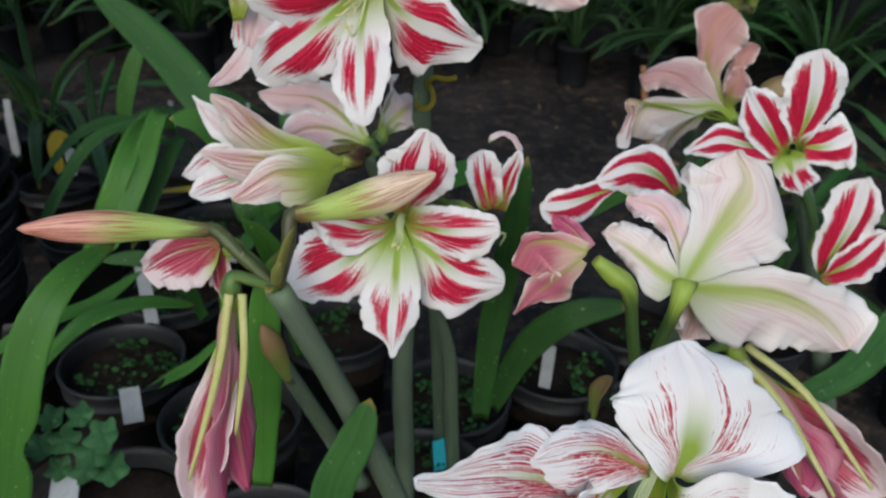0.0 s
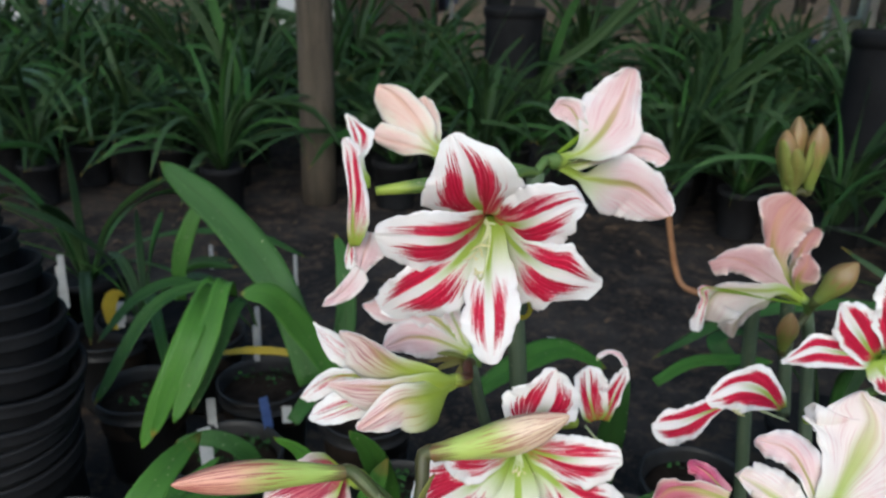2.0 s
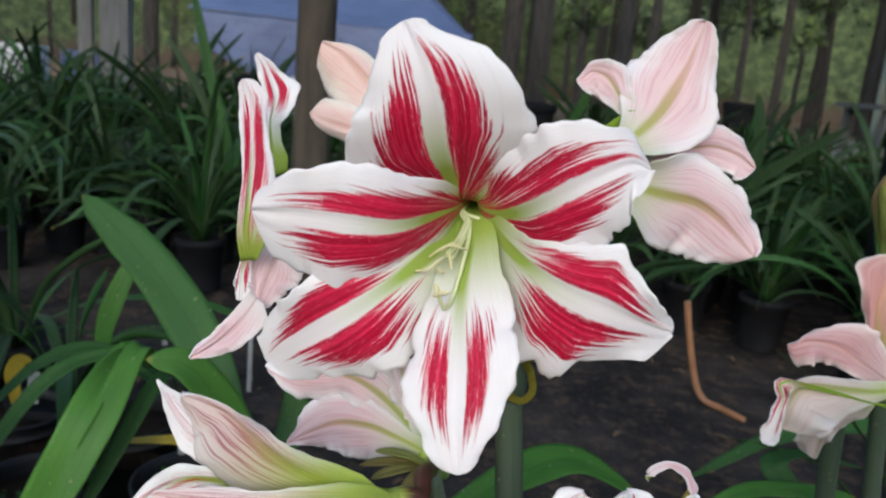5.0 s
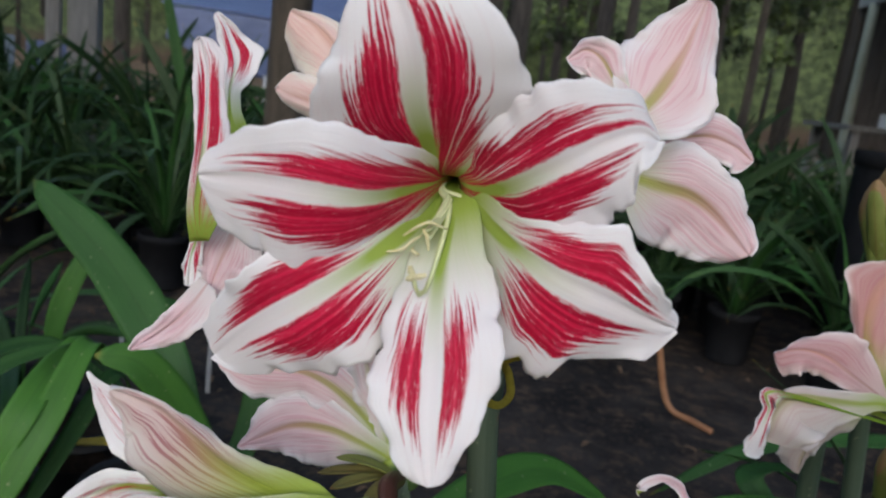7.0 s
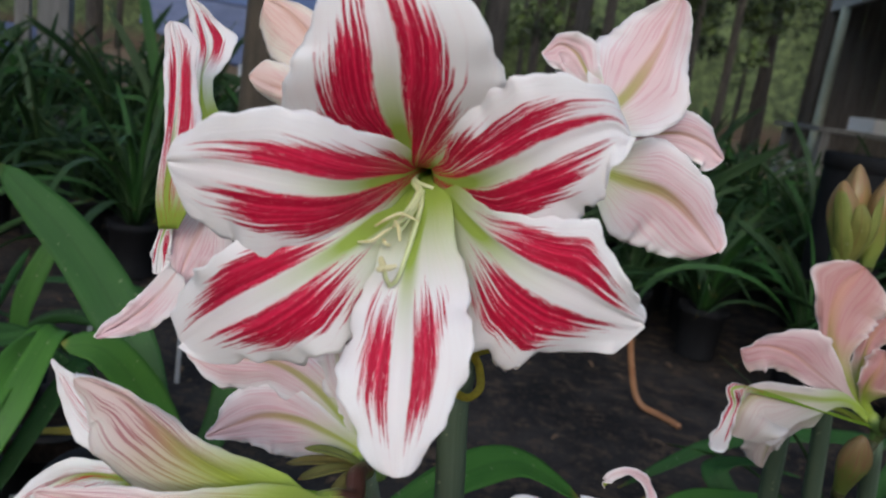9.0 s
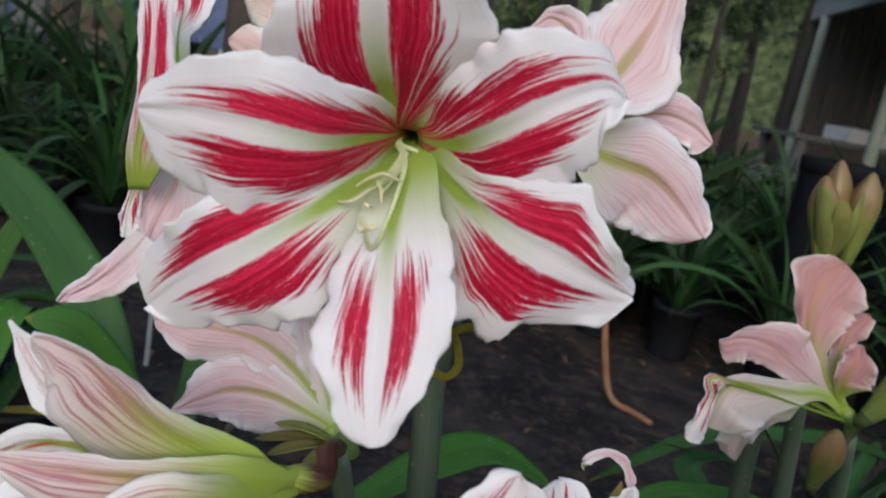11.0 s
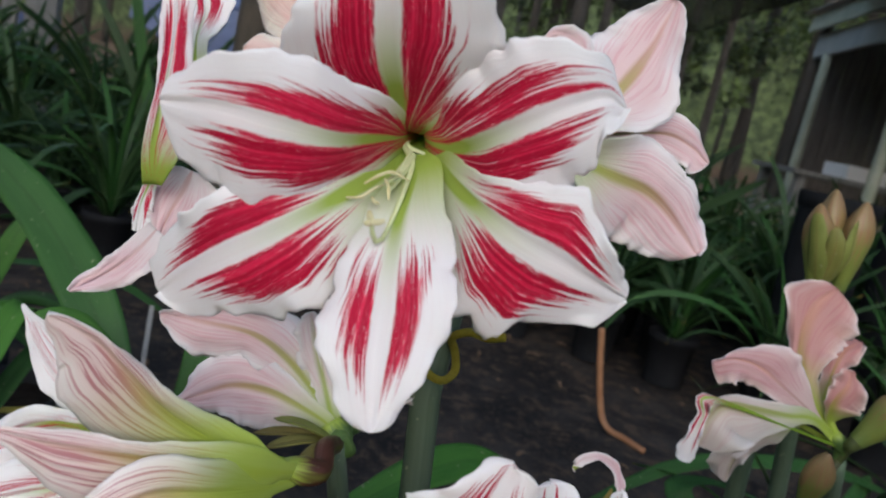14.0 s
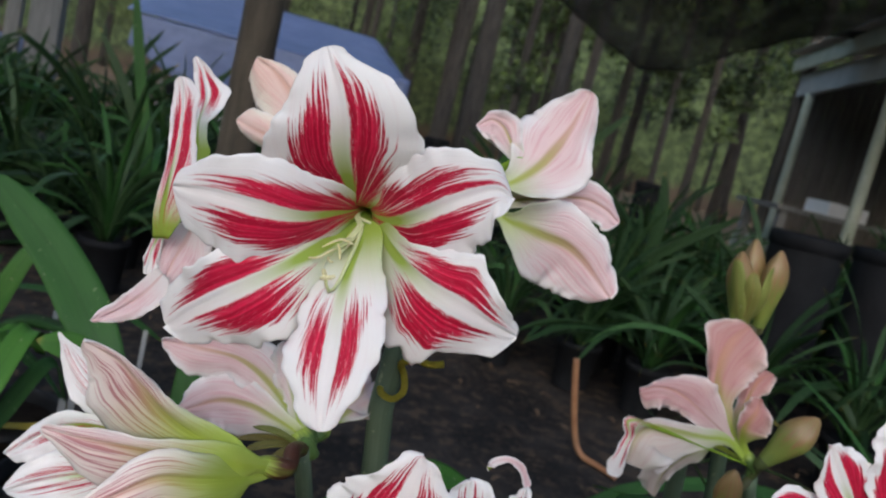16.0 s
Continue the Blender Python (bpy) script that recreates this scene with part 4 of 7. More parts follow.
bloom(plant, NODE, (-0.075, 0.640, 0.742), (-0.205, 0.642, 0.722), (0, -0.95, 0.25), "striped flower turned sideways, showing its curled edge", [
    ([(-0.149, 0.640, 0.734), (-0.154, 0.642, 0.748), (-0.156, 0.645, 0.761), (-0.155, 0.650, 0.774), (-0.160, 0.652, 0.788), (-0.166, 0.652, 0.796)],
     (0.0039, 0.0039, 0.0037, 0.0031, 0.0056, 0.0064, 0.0064, 0.0053, 0.0029), (0.0074, 0.0074, 0.0055, 0.0055, 0.0103, 0.0143, 0.0064, 0.004, 0.0016), dict(face="stripe_low", cup=0.0, curl=0.0, hood=0.3)),
    ([(-0.143, 0.622, 0.701), (-0.145, 0.620, 0.692), (-0.149, 0.618, 0.681), (-0.152, 0.614, 0.667)],
     (0.008, 0.0150, 0.0160, 0.0170, 0.0150, 0.0125, 0.0096, 0.0074, 0.0055), (0.008, 0.0161, 0.0172, 0.0158, 0.013, 0.0095, 0.0071, 0.0039, 0.0014), dict(face="back_blush", back="stripe_side", cup=0.0, curl=0.0, hood=0.3)),
    ([(-0.160, 0.618, 0.692), (-0.162, 0.616, 0.682), (-0.162, 0.614, 0.670)],
     (0.0039, 0.0042, 0.005, 0.0056, 0.0061, 0.0063, 0.0061, 0.0056, 0.0055), (0.0022, 0.0024, 0.0022, 0.0024, 0.0027, 0.0029, 0.0024, 0.0021, 0.0018), dict(face="stripe_edge", cup=0.0, curl=0.0, hood=0.3)),
    ([(-0.151, 0.608, 0.674), (-0.160, 0.604, 0.660), (-0.171, 0.602, 0.649), (-0.182, 0.600, 0.641)],
     (0.008, 0.0117, 0.0113, 0.0105, 0.0096, 0.0076, 0.0051, 0.0031, 0.0011), (0.005, 0.0053, 0.0059, 0.0061, 0.0058, 0.0048, 0.005, 0.0045, 0.0016), dict(face="back_blush", back="stripe_side", cup=0.0, curl=0.0, hood=0.3)),
    ([(-0.155, 0.606, 0.694), (-0.157, 0.604, 0.709), (-0.157, 0.604, 0.723), (-0.156, 0.606, 0.741), (-0.157, 0.612, 0.756), (-0.159, 0.616, 0.770), (-0.163, 0.618, 0.783)],
     (0.0043, 0.0043, 0.0035, 0.0032, 0.004, 0.0055, 0.0064, 0.0059, 0.0043), (0.0040, 0.0110, 0.0150, 0.0140, 0.0115, 0.0080, 0.0072, 0.0096, 0.0055), dict(face="stripe_side", cup=0.0, curl=0.0, hood=0.3)),
], face="stripe_side", back="back_pale", seed=2, ruf=0.0016, radius=0.0075)
bloom(plant, NODE, (0.010, 0.652, 0.760), (0.036, 0.664, 0.754), (-0.25, -0.95, 0.1), "pale pink flower seen from behind, with a green rib", [
    ([(0.032, 0.662, 0.763), (0.045, 0.668, 0.770), (0.057, 0.675, 0.781), (0.066, 0.680, 0.795), (0.073, 0.684, 0.809), (0.077, 0.686, 0.823), (0.080, 0.686, 0.836)],
     (0.0039, 0.0098, 0.0222, 0.0285, 0.033, 0.0278, 0.0236, 0.0153, 0.0092), (0.008, 0.0171, 0.0228, 0.0296, 0.0307, 0.0188, 0.0151, 0.0114, 0.0068), dict(cup=-0.12, curl=0.05)),
    ([(0.040, 0.665, 0.743), (0.054, 0.668, 0.740), (0.070, 0.672, 0.737), (0.088, 0.677, 0.734), (0.102, 0.680, 0.727), (0.116, 0.683, 0.716), (0.130, 0.684, 0.703)],
     (0.008, 0.018, 0.0254, 0.0267, 0.0217, 0.0211, 0.0161, 0.014, 0.0095), (0.008, 0.018, 0.0299, 0.0346, 0.0349, 0.0322, 0.0269, 0.0212, 0.0146), dict(cup=-0.12, curl=0.05)),
    ([(0.032, 0.668, 0.752), (0.057, 0.676, 0.758), (0.081, 0.684, 0.764), (0.098, 0.688, 0.766), (0.114, 0.692, 0.762), (0.125, 0.692, 0.755)],
     (0.0045, 0.0080, 0.0100, 0.0080, 0.0080, 0.0143, 0.0106, 0.0082, 0.0032), (0.0064, 0.0045, 0.0055, 0.0072, 0.0105, 0.0122, 0.013, 0.0132, 0.0134), dict(cup=-0.12, curl=0.05)),
    ([(0.042, 0.677, 0.779), (0.036, 0.680, 0.790), (0.028, 0.682, 0.800), (0.019, 0.684, 0.803), (0.011, 0.686, 0.797)],
     (0.0061, 0.0071, 0.0072, 0.0111, 0.0127, 0.0129, 0.015, 0.0198, 0.0103), (0.008, 0.0032, 0.0071, 0.009, 0.0122, 0.008, 0.0059, 0.0022, 0.0008), dict(cup=-0.12, curl=0.05)),
], seed=3, root=True, ruf=0.003, frill=0.03)
bloom(plant, NODE, (-0.070, 0.690, 0.745), (-0.092, 0.712, 0.755), (0, -0.95, 0.2), "half-open cream and pink flower seen from behind", [
    ([(-0.095, 0.712, 0.761), (-0.104, 0.720, 0.774), (-0.118, 0.729, 0.790), (-0.132, 0.735, 0.801), (-0.146, 0.737, 0.807)],
     (0.008, 0.0161, 0.0208, 0.024, 0.0257, 0.0265, 0.024, 0.0217, 0.0154), (0.008, 0.0117, 0.0129, 0.0132, 0.0116, 0.0113, 0.0082, 0.005, 0.0016), dict(cup=-0.45, curl=0.0, hood=-0.4)),
    ([(-0.097, 0.710, 0.752), (-0.116, 0.714, 0.755), (-0.135, 0.720, 0.758), (-0.150, 0.728, 0.761)],
     (0.0043, 0.0055, 0.0079, 0.01, 0.0088, 0.008, 0.0068, 0.0053, 0.0021), (0.008, 0.0111, 0.0116, 0.0132, 0.0148, 0.0158, 0.0153, 0.0148, 0.0145), dict(cup=-0.45, curl=0.0, hood=-0.4)),
    ([(-0.089, 0.722, 0.760), (-0.095, 0.730, 0.779), (-0.102, 0.736, 0.798)],
     (0.0064, 0.0071, 0.0077, 0.0092, 0.0108, 0.0121, 0.0103, 0.0092, 0.008), (0.0066, 0.0074, 0.0079, 0.0084, 0.0087, 0.0077, 0.0069, 0.0058, 0.0019), dict(cup=-0.45, curl=0.0, hood=-0.4)),
], face="back_tulip", back="back_pale", seed=4, root=True, ruf=0.001, frill=0.012, radius=0.007)
tie = part("twist_tie", tube_mesh("twist_tie", [(-0.014, 0.655, 0.618), (-0.013, 0.638, 0.619), (-0.006, 0.632, 0.619), (0.000, 0.638, 0.623), (-0.001, 0.645, 0.631), (-0.005, 0.640, 0.640), (0.002, 0.632, 0.647), (0.011, 0.628, 0.647), (0.019, 0.625, 0.650)], [0.0022] * 2, 8, 1, 50), M["tie"])
tagged(tie, "fuzzy yellow twist tie wound round a flower stalk", "twist tie")

# the stalk with the half-open flower
plant = empty("amaryllis_plant", None, "amaryllis with pale pink flowers turned away, one half open", "flowering plant", "amaryllis plants")
NODE = (-0.054, 0.600, 0.590)
scape(plant, [(0.055, 0.700, -0.036), (0.036, 0.660, 0.235), (0.024, 0.650, 0.361), (-0.030, 0.630, 0.492), NODE], 0.0098, 0.0050)
bloom(plant, NODE, (-0.062, 0.560, 0.597), (-0.084, 0.546, 0.604), (-0.1, -0.98, 0.15), "half-open flower, cream and pink with green veins", [
    ([(-0.110, 0.548, 0.605), (-0.134, 0.550, 0.611), (-0.153, 0.553, 0.620), (-0.169, 0.557, 0.630), (-0.184, 0.560, 0.646)],
     (0.0071, 0.0077, 0.0101, 0.0124, 0.0134, 0.0124, 0.0085, 0.0048, 0.0016), (0.0066, 0.008, 0.0096, 0.0105, 0.0109, 0.0103, 0.0084, 0.0043, 0.0008), dict(face="half_inner", back="back_half", cup=0.0, curl=0.0, hood=-0.3)),
    ([(-0.144, 0.540, 0.610), (-0.161, 0.541, 0.609), (-0.176, 0.542, 0.601), (-0.193, 0.543, 0.586)],
     (0.008, 0.0105, 0.0125, 0.0129, 0.0124, 0.0113, 0.0098, 0.008, 0.0066), (0.0043, 0.005, 0.0053, 0.0079, 0.0068, 0.0059, 0.0043, 0.0032, 0.0013), dict(face="half_inner", back="back_half", cup=0.0, curl=0.0, hood=-0.3)),
    ([(-0.128, 0.530, 0.598), (-0.147, 0.527, 0.593), (-0.164, 0.525, 0.587), (-0.184, 0.525, 0.578)],
     (0.008, 0.014, 0.0138, 0.0135, 0.0124, 0.0113, 0.0095, 0.0079, 0.0037), (0.0072, 0.008, 0.01, 0.0121, 0.0135, 0.0121, 0.0101, 0.0072, 0.0031), dict(face="half_inner", back="back_half", cup=0.0, curl=0.0, hood=-0.3)),
    ([(-0.078, 0.546, 0.603), (-0.105, 0.537, 0.617), (-0.120, 0.530, 0.629), (-0.130, 0.524, 0.642), (-0.141, 0.518, 0.655), (-0.156, 0.514, 0.662)],
     (0.0072, 0.0180, 0.0243, 0.0276, 0.0299, 0.0274, 0.0201, 0.0180, 0.0076), (0.0056, 0.0091, 0.0090, 0.0073, 0.0056, 0.0034, 0.0021, 0.0019, 0.0021), dict(cup=-0.35, curl=0.0, hood=-0.3)),
    ([(-0.073, 0.546, 0.602), (-0.092, 0.530, 0.609), (-0.112, 0.520, 0.614), (-0.136, 0.512, 0.618), (-0.152, 0.508, 0.620), (-0.165, 0.506, 0.622)],
     (0.0096, 0.0222, 0.0257, 0.0280, 0.0285, 0.0260, 0.0201, 0.0103, 0.0039), (0.0047, 0.0089, 0.0096, 0.0071, 0.0046, 0.0044, 0.0041, 0.0034, 0.0021), dict(cup=-0.35, curl=0.0, hood=-0.3)),
    ([(-0.075, 0.546, 0.596), (-0.094, 0.520, 0.604), (-0.112, 0.507, 0.608), (-0.128, 0.500, 0.600), (-0.143, 0.498, 0.588)],
     (0.0096, 0.0240, 0.0270, 0.0282, 0.0248, 0.0233, 0.0174, 0.0134, 0.0055), (0.0048, 0.0085, 0.0116, 0.0117, 0.0123, 0.0109, 0.0070, 0.0055, 0.0050), dict(cup=-0.3, curl=0.0, hood=-0.3)),
], face="back_half", back="half_inner", seed=5, root=True, ruf=0.0014, frill=0.015, radius=0.0068, stalk=0.0046, skin="tube_dark")
spathe(plant, NODE, [(-0.084, 0.580, 0.593), (-0.092, 0.600, 0.589), (-0.068, 0.560, 0.596), (-0.084, 0.600, 0.598)])
bloom(plant, NODE, (-0.050, 0.606, 0.588), (-0.062, 0.612, 0.599), (-0.1, -0.95, 0.25), "pale pink flower seen from behind, under a larger bloom", [
    ([(-0.063, 0.614, 0.602), (-0.083, 0.624, 0.617), (-0.103, 0.631, 0.625), (-0.128, 0.637, 0.625), (-0.152, 0.640, 0.624)],
     (0.0051, 0.0088, 0.0125, 0.0138, 0.0127, 0.0174, 0.0179, 0.0127, 0.0059), (0.008, 0.0114, 0.0193, 0.018, 0.0142, 0.0114, 0.0084, 0.0058, 0.0021), dict(cup=-0.1, curl=0.05, hood=-0.3)),
    ([(-0.060, 0.609, 0.596), (-0.076, 0.616, 0.600), (-0.091, 0.621, 0.602), (-0.109, 0.626, 0.599), (-0.125, 0.630, 0.589), (-0.137, 0.632, 0.581)],
     (0.0047, 0.0111, 0.0187, 0.0211, 0.0203, 0.0151, 0.01, 0.0063, 0.0024), (0.0051, 0.0056, 0.0092, 0.0142, 0.0179, 0.0174, 0.0143, 0.008, 0.0031), dict(cup=-0.1, curl=0.05, hood=-0.3)),
    ([(-0.058, 0.611, 0.599), (-0.065, 0.618, 0.613), (-0.072, 0.624, 0.627), (-0.078, 0.628, 0.643)],
     (0.0042, 0.0045, 0.0064, 0.0085, 0.01, 0.0109, 0.0105, 0.0095, 0.0047), (0.0048, 0.0045, 0.0053, 0.0064, 0.0074, 0.0077, 0.0077, 0.0064, 0.0022), dict(face="back_green", cup=-0.1, curl=0.05, hood=-0.3)),
], seed=6, root=True, ruf=0.0025)
flower(plant, NODE, (-0.048, 0.630, 0.588), (-0.038, 0.650, 0.600), (0.5, 0.7, 0.3), "white flower seen from behind a stalk", [
    ((-0.022, 0.670, 0.588), 0.018, dict()), ((-0.017, 0.700, 0.603), 0.018, dict()), ((-0.041, 0.700, 0.624), 0.020, dict()), ((-0.057, 0.690, 0.610), 0.018, dict())], face="back_pale", back="back_pale", seed=7)

# the stalk with two long buds and spent flowers
plant = empty("amaryllis_plant", None, "amaryllis stalk with long pink buds and spent hanging flowers", "flowering plant", "amaryllis plants")
NODE = (-0.100, 0.430, 0.556)
scape(plant, [(0.014, 0.500, 0.194), (-0.039, 0.470, 0.372), (-0.074, 0.445, 0.485), NODE], 0.0115, 0.009)
bud(plant, NODE, (-0.146, 0.441, 0.593), (-0.250, 0.406, 0.608), 0.0113, "bud_pink", "long pink and green closed bud", sag=0.003, seed=1)
bud(plant, NODE, (-0.087, 0.452, 0.602), (0.004, 0.447, 0.638), 0.0135, "bud_cream", "cream and green veined closed bud", sag=-0.003, seed=2)
hang = flower(plant, NODE, (-0.128, 0.425, 0.563), (-0.135, 0.420, 0.521), (-0.1, -0.02, -1.0), "spent flower hanging down, wilted and crimson", [
    ((-0.167, 0.400, 0.380), 0.019, dict(theta=200, cup=0.8, face="petal_red", back="back_red")),
    ((-0.141, 0.390, 0.386), 0.020, dict(theta=270, cup=0.8, face="petal_red", back="back_red")),
    ((-0.129, 0.410, 0.386), 0.018, dict(theta=340, cup=0.8, face="petal_red", back="back_red")),
    ((-0.156, 0.440, 0.359), 0.015, dict(theta=90, cup=0.7, face="petal_red", back="back_red")),
], seed=8, ruf=0.002, radius=0.008, neck=0.006)
for k, (a, b, c) in enumerate([((-0.128, 0.414, 0.561), (-0.138, 0.402, 0.505), (-0.163, 0.388, 0.419)), ((-0.120, 0.416, 0.560), (-0.120, 0.404, 0.514), (-0.128, 0.394, 0.458))]):
    part("wilted_rib", tube_mesh("wilted_rib", [a, b, c], [0.003, 0.0028, 0.0012], 8, 0.7, 16), M["rib_pale"], hang, "pale green rib of a wilted tepal")
bloom(plant, NODE, (-0.135, 0.470, 0.562), (-0.150, 0.484, 0.559), (0, -0.93, 0.2), "crimson and pink flower behind the bud", [
    ([(-0.153, 0.485, 0.560), (-0.174, 0.487, 0.553), (-0.192, 0.489, 0.545), (-0.215, 0.490, 0.529)],
     (0.008, 0.018, 0.0262, 0.0307, 0.0293, 0.0256, 0.0212, 0.019, 0.0172), (0.008, 0.018, 0.0206, 0.0177, 0.015, 0.0125, 0.0109, 0.0069, 0.0026), dict(cup=0.2, curl=0, hood=0.2)),
    ([(-0.154, 0.490, 0.552), (-0.160, 0.495, 0.532), (-0.161, 0.500, 0.503)],
     (0.008, 0.0082, 0.0096, 0.0116, 0.013, 0.0122, 0.0076, 0.004, 0.0014), (0.0061, 0.0056, 0.0053, 0.0058, 0.0053, 0.0055, 0.0058, 0.0035, 0.0014), dict(cup=0.2, curl=0, hood=0.2)),
], face="petal_red", back="back_pale", seed=9, ruf=0.003)
spathe(plant, NODE, [(-0.094, 0.420, 0.583), (-0.085, 0.425, 0.607), (-0.104, 0.415, 0.562)])

scape(plant, [(-0.058, 0.560, 0.237), (-0.084, 0.550, 0.307), (-0.110, 0.530, 0.386), (-0.123, 0.520, 0.425)], 0.0095, 0.0075)
bud(plant, (-0.121, 0.520, 0.422), (-0.117, 0.522, 0.406), (-0.135, 0.515, 0.466), 0.0105, "bud_green", "closed brownish spathe still wrapped", seed=7)

# the stalk with the smaller striped flower
plant = empty("amaryllis_plant", None, "amaryllis with a smaller red and white striped flower", "flowering plant", "amaryllis plants")
NODE = (-0.012, 0.545, 0.575)
scape(plant, [(-0.015, 0.600, 0.161), (-0.015, 0.595, 0.227), (-0.019, 0.570, 0.391), NODE], 0.0105, 0.009)
AX = (-0.08, -0.96, -0.10)
BS, TH = (-0.016, 0.525, 0.590), (-0.021, 0.500, 0.577)
low = bloom(plant, NODE, BS, TH, (-0.05, -0.93, 0.2), "open flower with white tepals and broken crimson stripes", [
    ([(-0.018, 0.500, 0.583), (-0.010, 0.485, 0.611), (-0.005, 0.478, 0.631), (-0.002, 0.475, 0.656)],
     (0.0077, 0.0117, 0.0211, 0.0288, 0.0298, 0.027, 0.019, 0.0137, 0.0077), (0.0039, 0.0068, 0.0114, 0.0199, 0.0235, 0.0241, 0.0188, 0.0121, 0.009), dict(cup=-0.1)),
    ([(-0.022, 0.498, 0.570), (-0.022, 0.475, 0.552), (-0.022, 0.460, 0.527), (-0.024, 0.448, 0.489)],
     (0.0064, 0.0093, 0.0146, 0.0182, 0.0185, 0.0179, 0.0122, 0.0079, 0.0039), (0.0024, 0.0061, 0.0127, 0.0217, 0.0262, 0.0256, 0.0214, 0.0063, 0.0018), dict(face="stripe_low", cup=-0.1)),
    ([(-0.017, 0.498, 0.570), (0.002, 0.484, 0.560), (0.023, 0.476, 0.546), (0.040, 0.474, 0.541), (0.058, 0.474, 0.539)],
     (0.0029, 0.008, 0.009, 0.0132, 0.0179, 0.0196, 0.0187, 0.0167, 0.0116), (0.0024, 0.009, 0.0166, 0.0235, 0.0373, 0.0339, 0.0211, 0.0134, 0.009), dict(face="stripe_lower", cup=-0.1)),
    ([(-0.028, 0.498, 0.570), (-0.048, 0.482, 0.559), (-0.073, 0.475, 0.542), (-0.101, 0.472, 0.528)],
     (0.0048, 0.0116, 0.0154, 0.0212, 0.0272, 0.0251, 0.0161, 0.0145, 0.0079), (0.008, 0.0135, 0.0169, 0.0275, 0.036, 0.0333, 0.0282, 0.0206, 0.01), dict(face="stripe_lower", cup=-0.1)),
    ([(-0.028, 0.498, 0.576), (-0.044, 0.483, 0.579), (-0.063, 0.474, 0.588), (-0.082, 0.472, 0.591)],
     (0.0042, 0.0071, 0.0146, 0.0246, 0.0251, 0.0227, 0.0206, 0.0148, 0.0079), (0.001, 0.009, 0.0117, 0.0105, 0.0085, 0.0061, 0.0047, 0.0039, 0.0029), dict(cup=-0.1)),
    ([(-0.014, 0.498, 0.577), (0.005, 0.484, 0.577), (0.027, 0.475, 0.582), (0.051, 0.472, 0.586)],
     (0.0076, 0.0174, 0.0185, 0.0193, 0.0185, 0.0166, 0.0148, 0.0129, 0.0111), (0.0039, 0.0076, 0.0105, 0.0166, 0.0208, 0.023, 0.0203, 0.0146, 0.0059), dict(cup=-0.1)),
], face="stripe_fine", back="back_pale", seed=10, root=True, ruf=0.002, frill=0.035, nu=64, nv=27)
stamens(low, BS, TH, AX, (0.002, 0.0, -0.016), 0.016, 5, 5, 0.006)
bloom(plant, NODE, (0.020, 0.560, 0.560), (0.052, 0.561, 0.552), (0, -0.93, 0.2), "shrivelled striped flower with curled edges", [
    ([(0.051, 0.560, 0.559), (0.043, 0.560, 0.585), (0.039, 0.560, 0.610)],
     (0.008, 0.0095, 0.0101, 0.0108, 0.0119, 0.013, 0.0116, 0.0106, 0.0088), (0.008, 0.0124, 0.0138, 0.0151, 0.0159, 0.0158, 0.015, 0.0132, 0.0108), dict(cup=0.3, curl=0.0, hood=0.3)),
    ([(0.060, 0.566, 0.556), (0.066, 0.562, 0.585), (0.070, 0.560, 0.602), (0.070, 0.558, 0.612)],
     (0.0079, 0.0108, 0.0132, 0.0150, 0.0150, 0.0130, 0.0100, 0.0070, 0.0040), (0.0045, 0.0051, 0.0051, 0.0063, 0.0055, 0.0050, 0.0045, 0.0040, 0.0030), dict(cup=0.3, curl=0.0, hood=0.3)),
    ([(0.046, 0.556, 0.619), (0.048, 0.557, 0.624), (0.056, 0.559, 0.626), (0.065, 0.561, 0.622), (0.072, 0.563, 0.610)],
     (0.0015, 0.0019, 0.0018, 0.0018, 0.0018, 0.0020, 0.0022, 0.0026, 0.0028), (0.0018, 0.0031, 0.0027, 0.0014, 0.0026, 0.0026, 0.0027, 0.0024, 0.0022), dict(face="back_blush", ruf=0.0006, rib=0.0003, cup=0.0, curl=0.0, hood=0.0)),
], face="stripe_upper", back="stripe_side", seed=11, ruf=0.002)
leaf(plant, [(0.066, 0.640, 0.262), (0.067, 0.620, 0.385), (0.076, 0.600, 0.507), (0.083, 0.600, 0.592)], 0.0145, "leaf_mid", normal=(0, -1, 0.2), seed=4)
part("dry_pistil", tube_mesh("dry_pistil", [(0.043, 0.560, 0.554), (0.055, 0.545, 0.546), (0.063, 0.540, 0.547), (0.059, 0.535, 0.539)], [0.0009, 0.0012, 0.0006], 6, 1, 16), M["filament"], plant, "withered pale pistil")

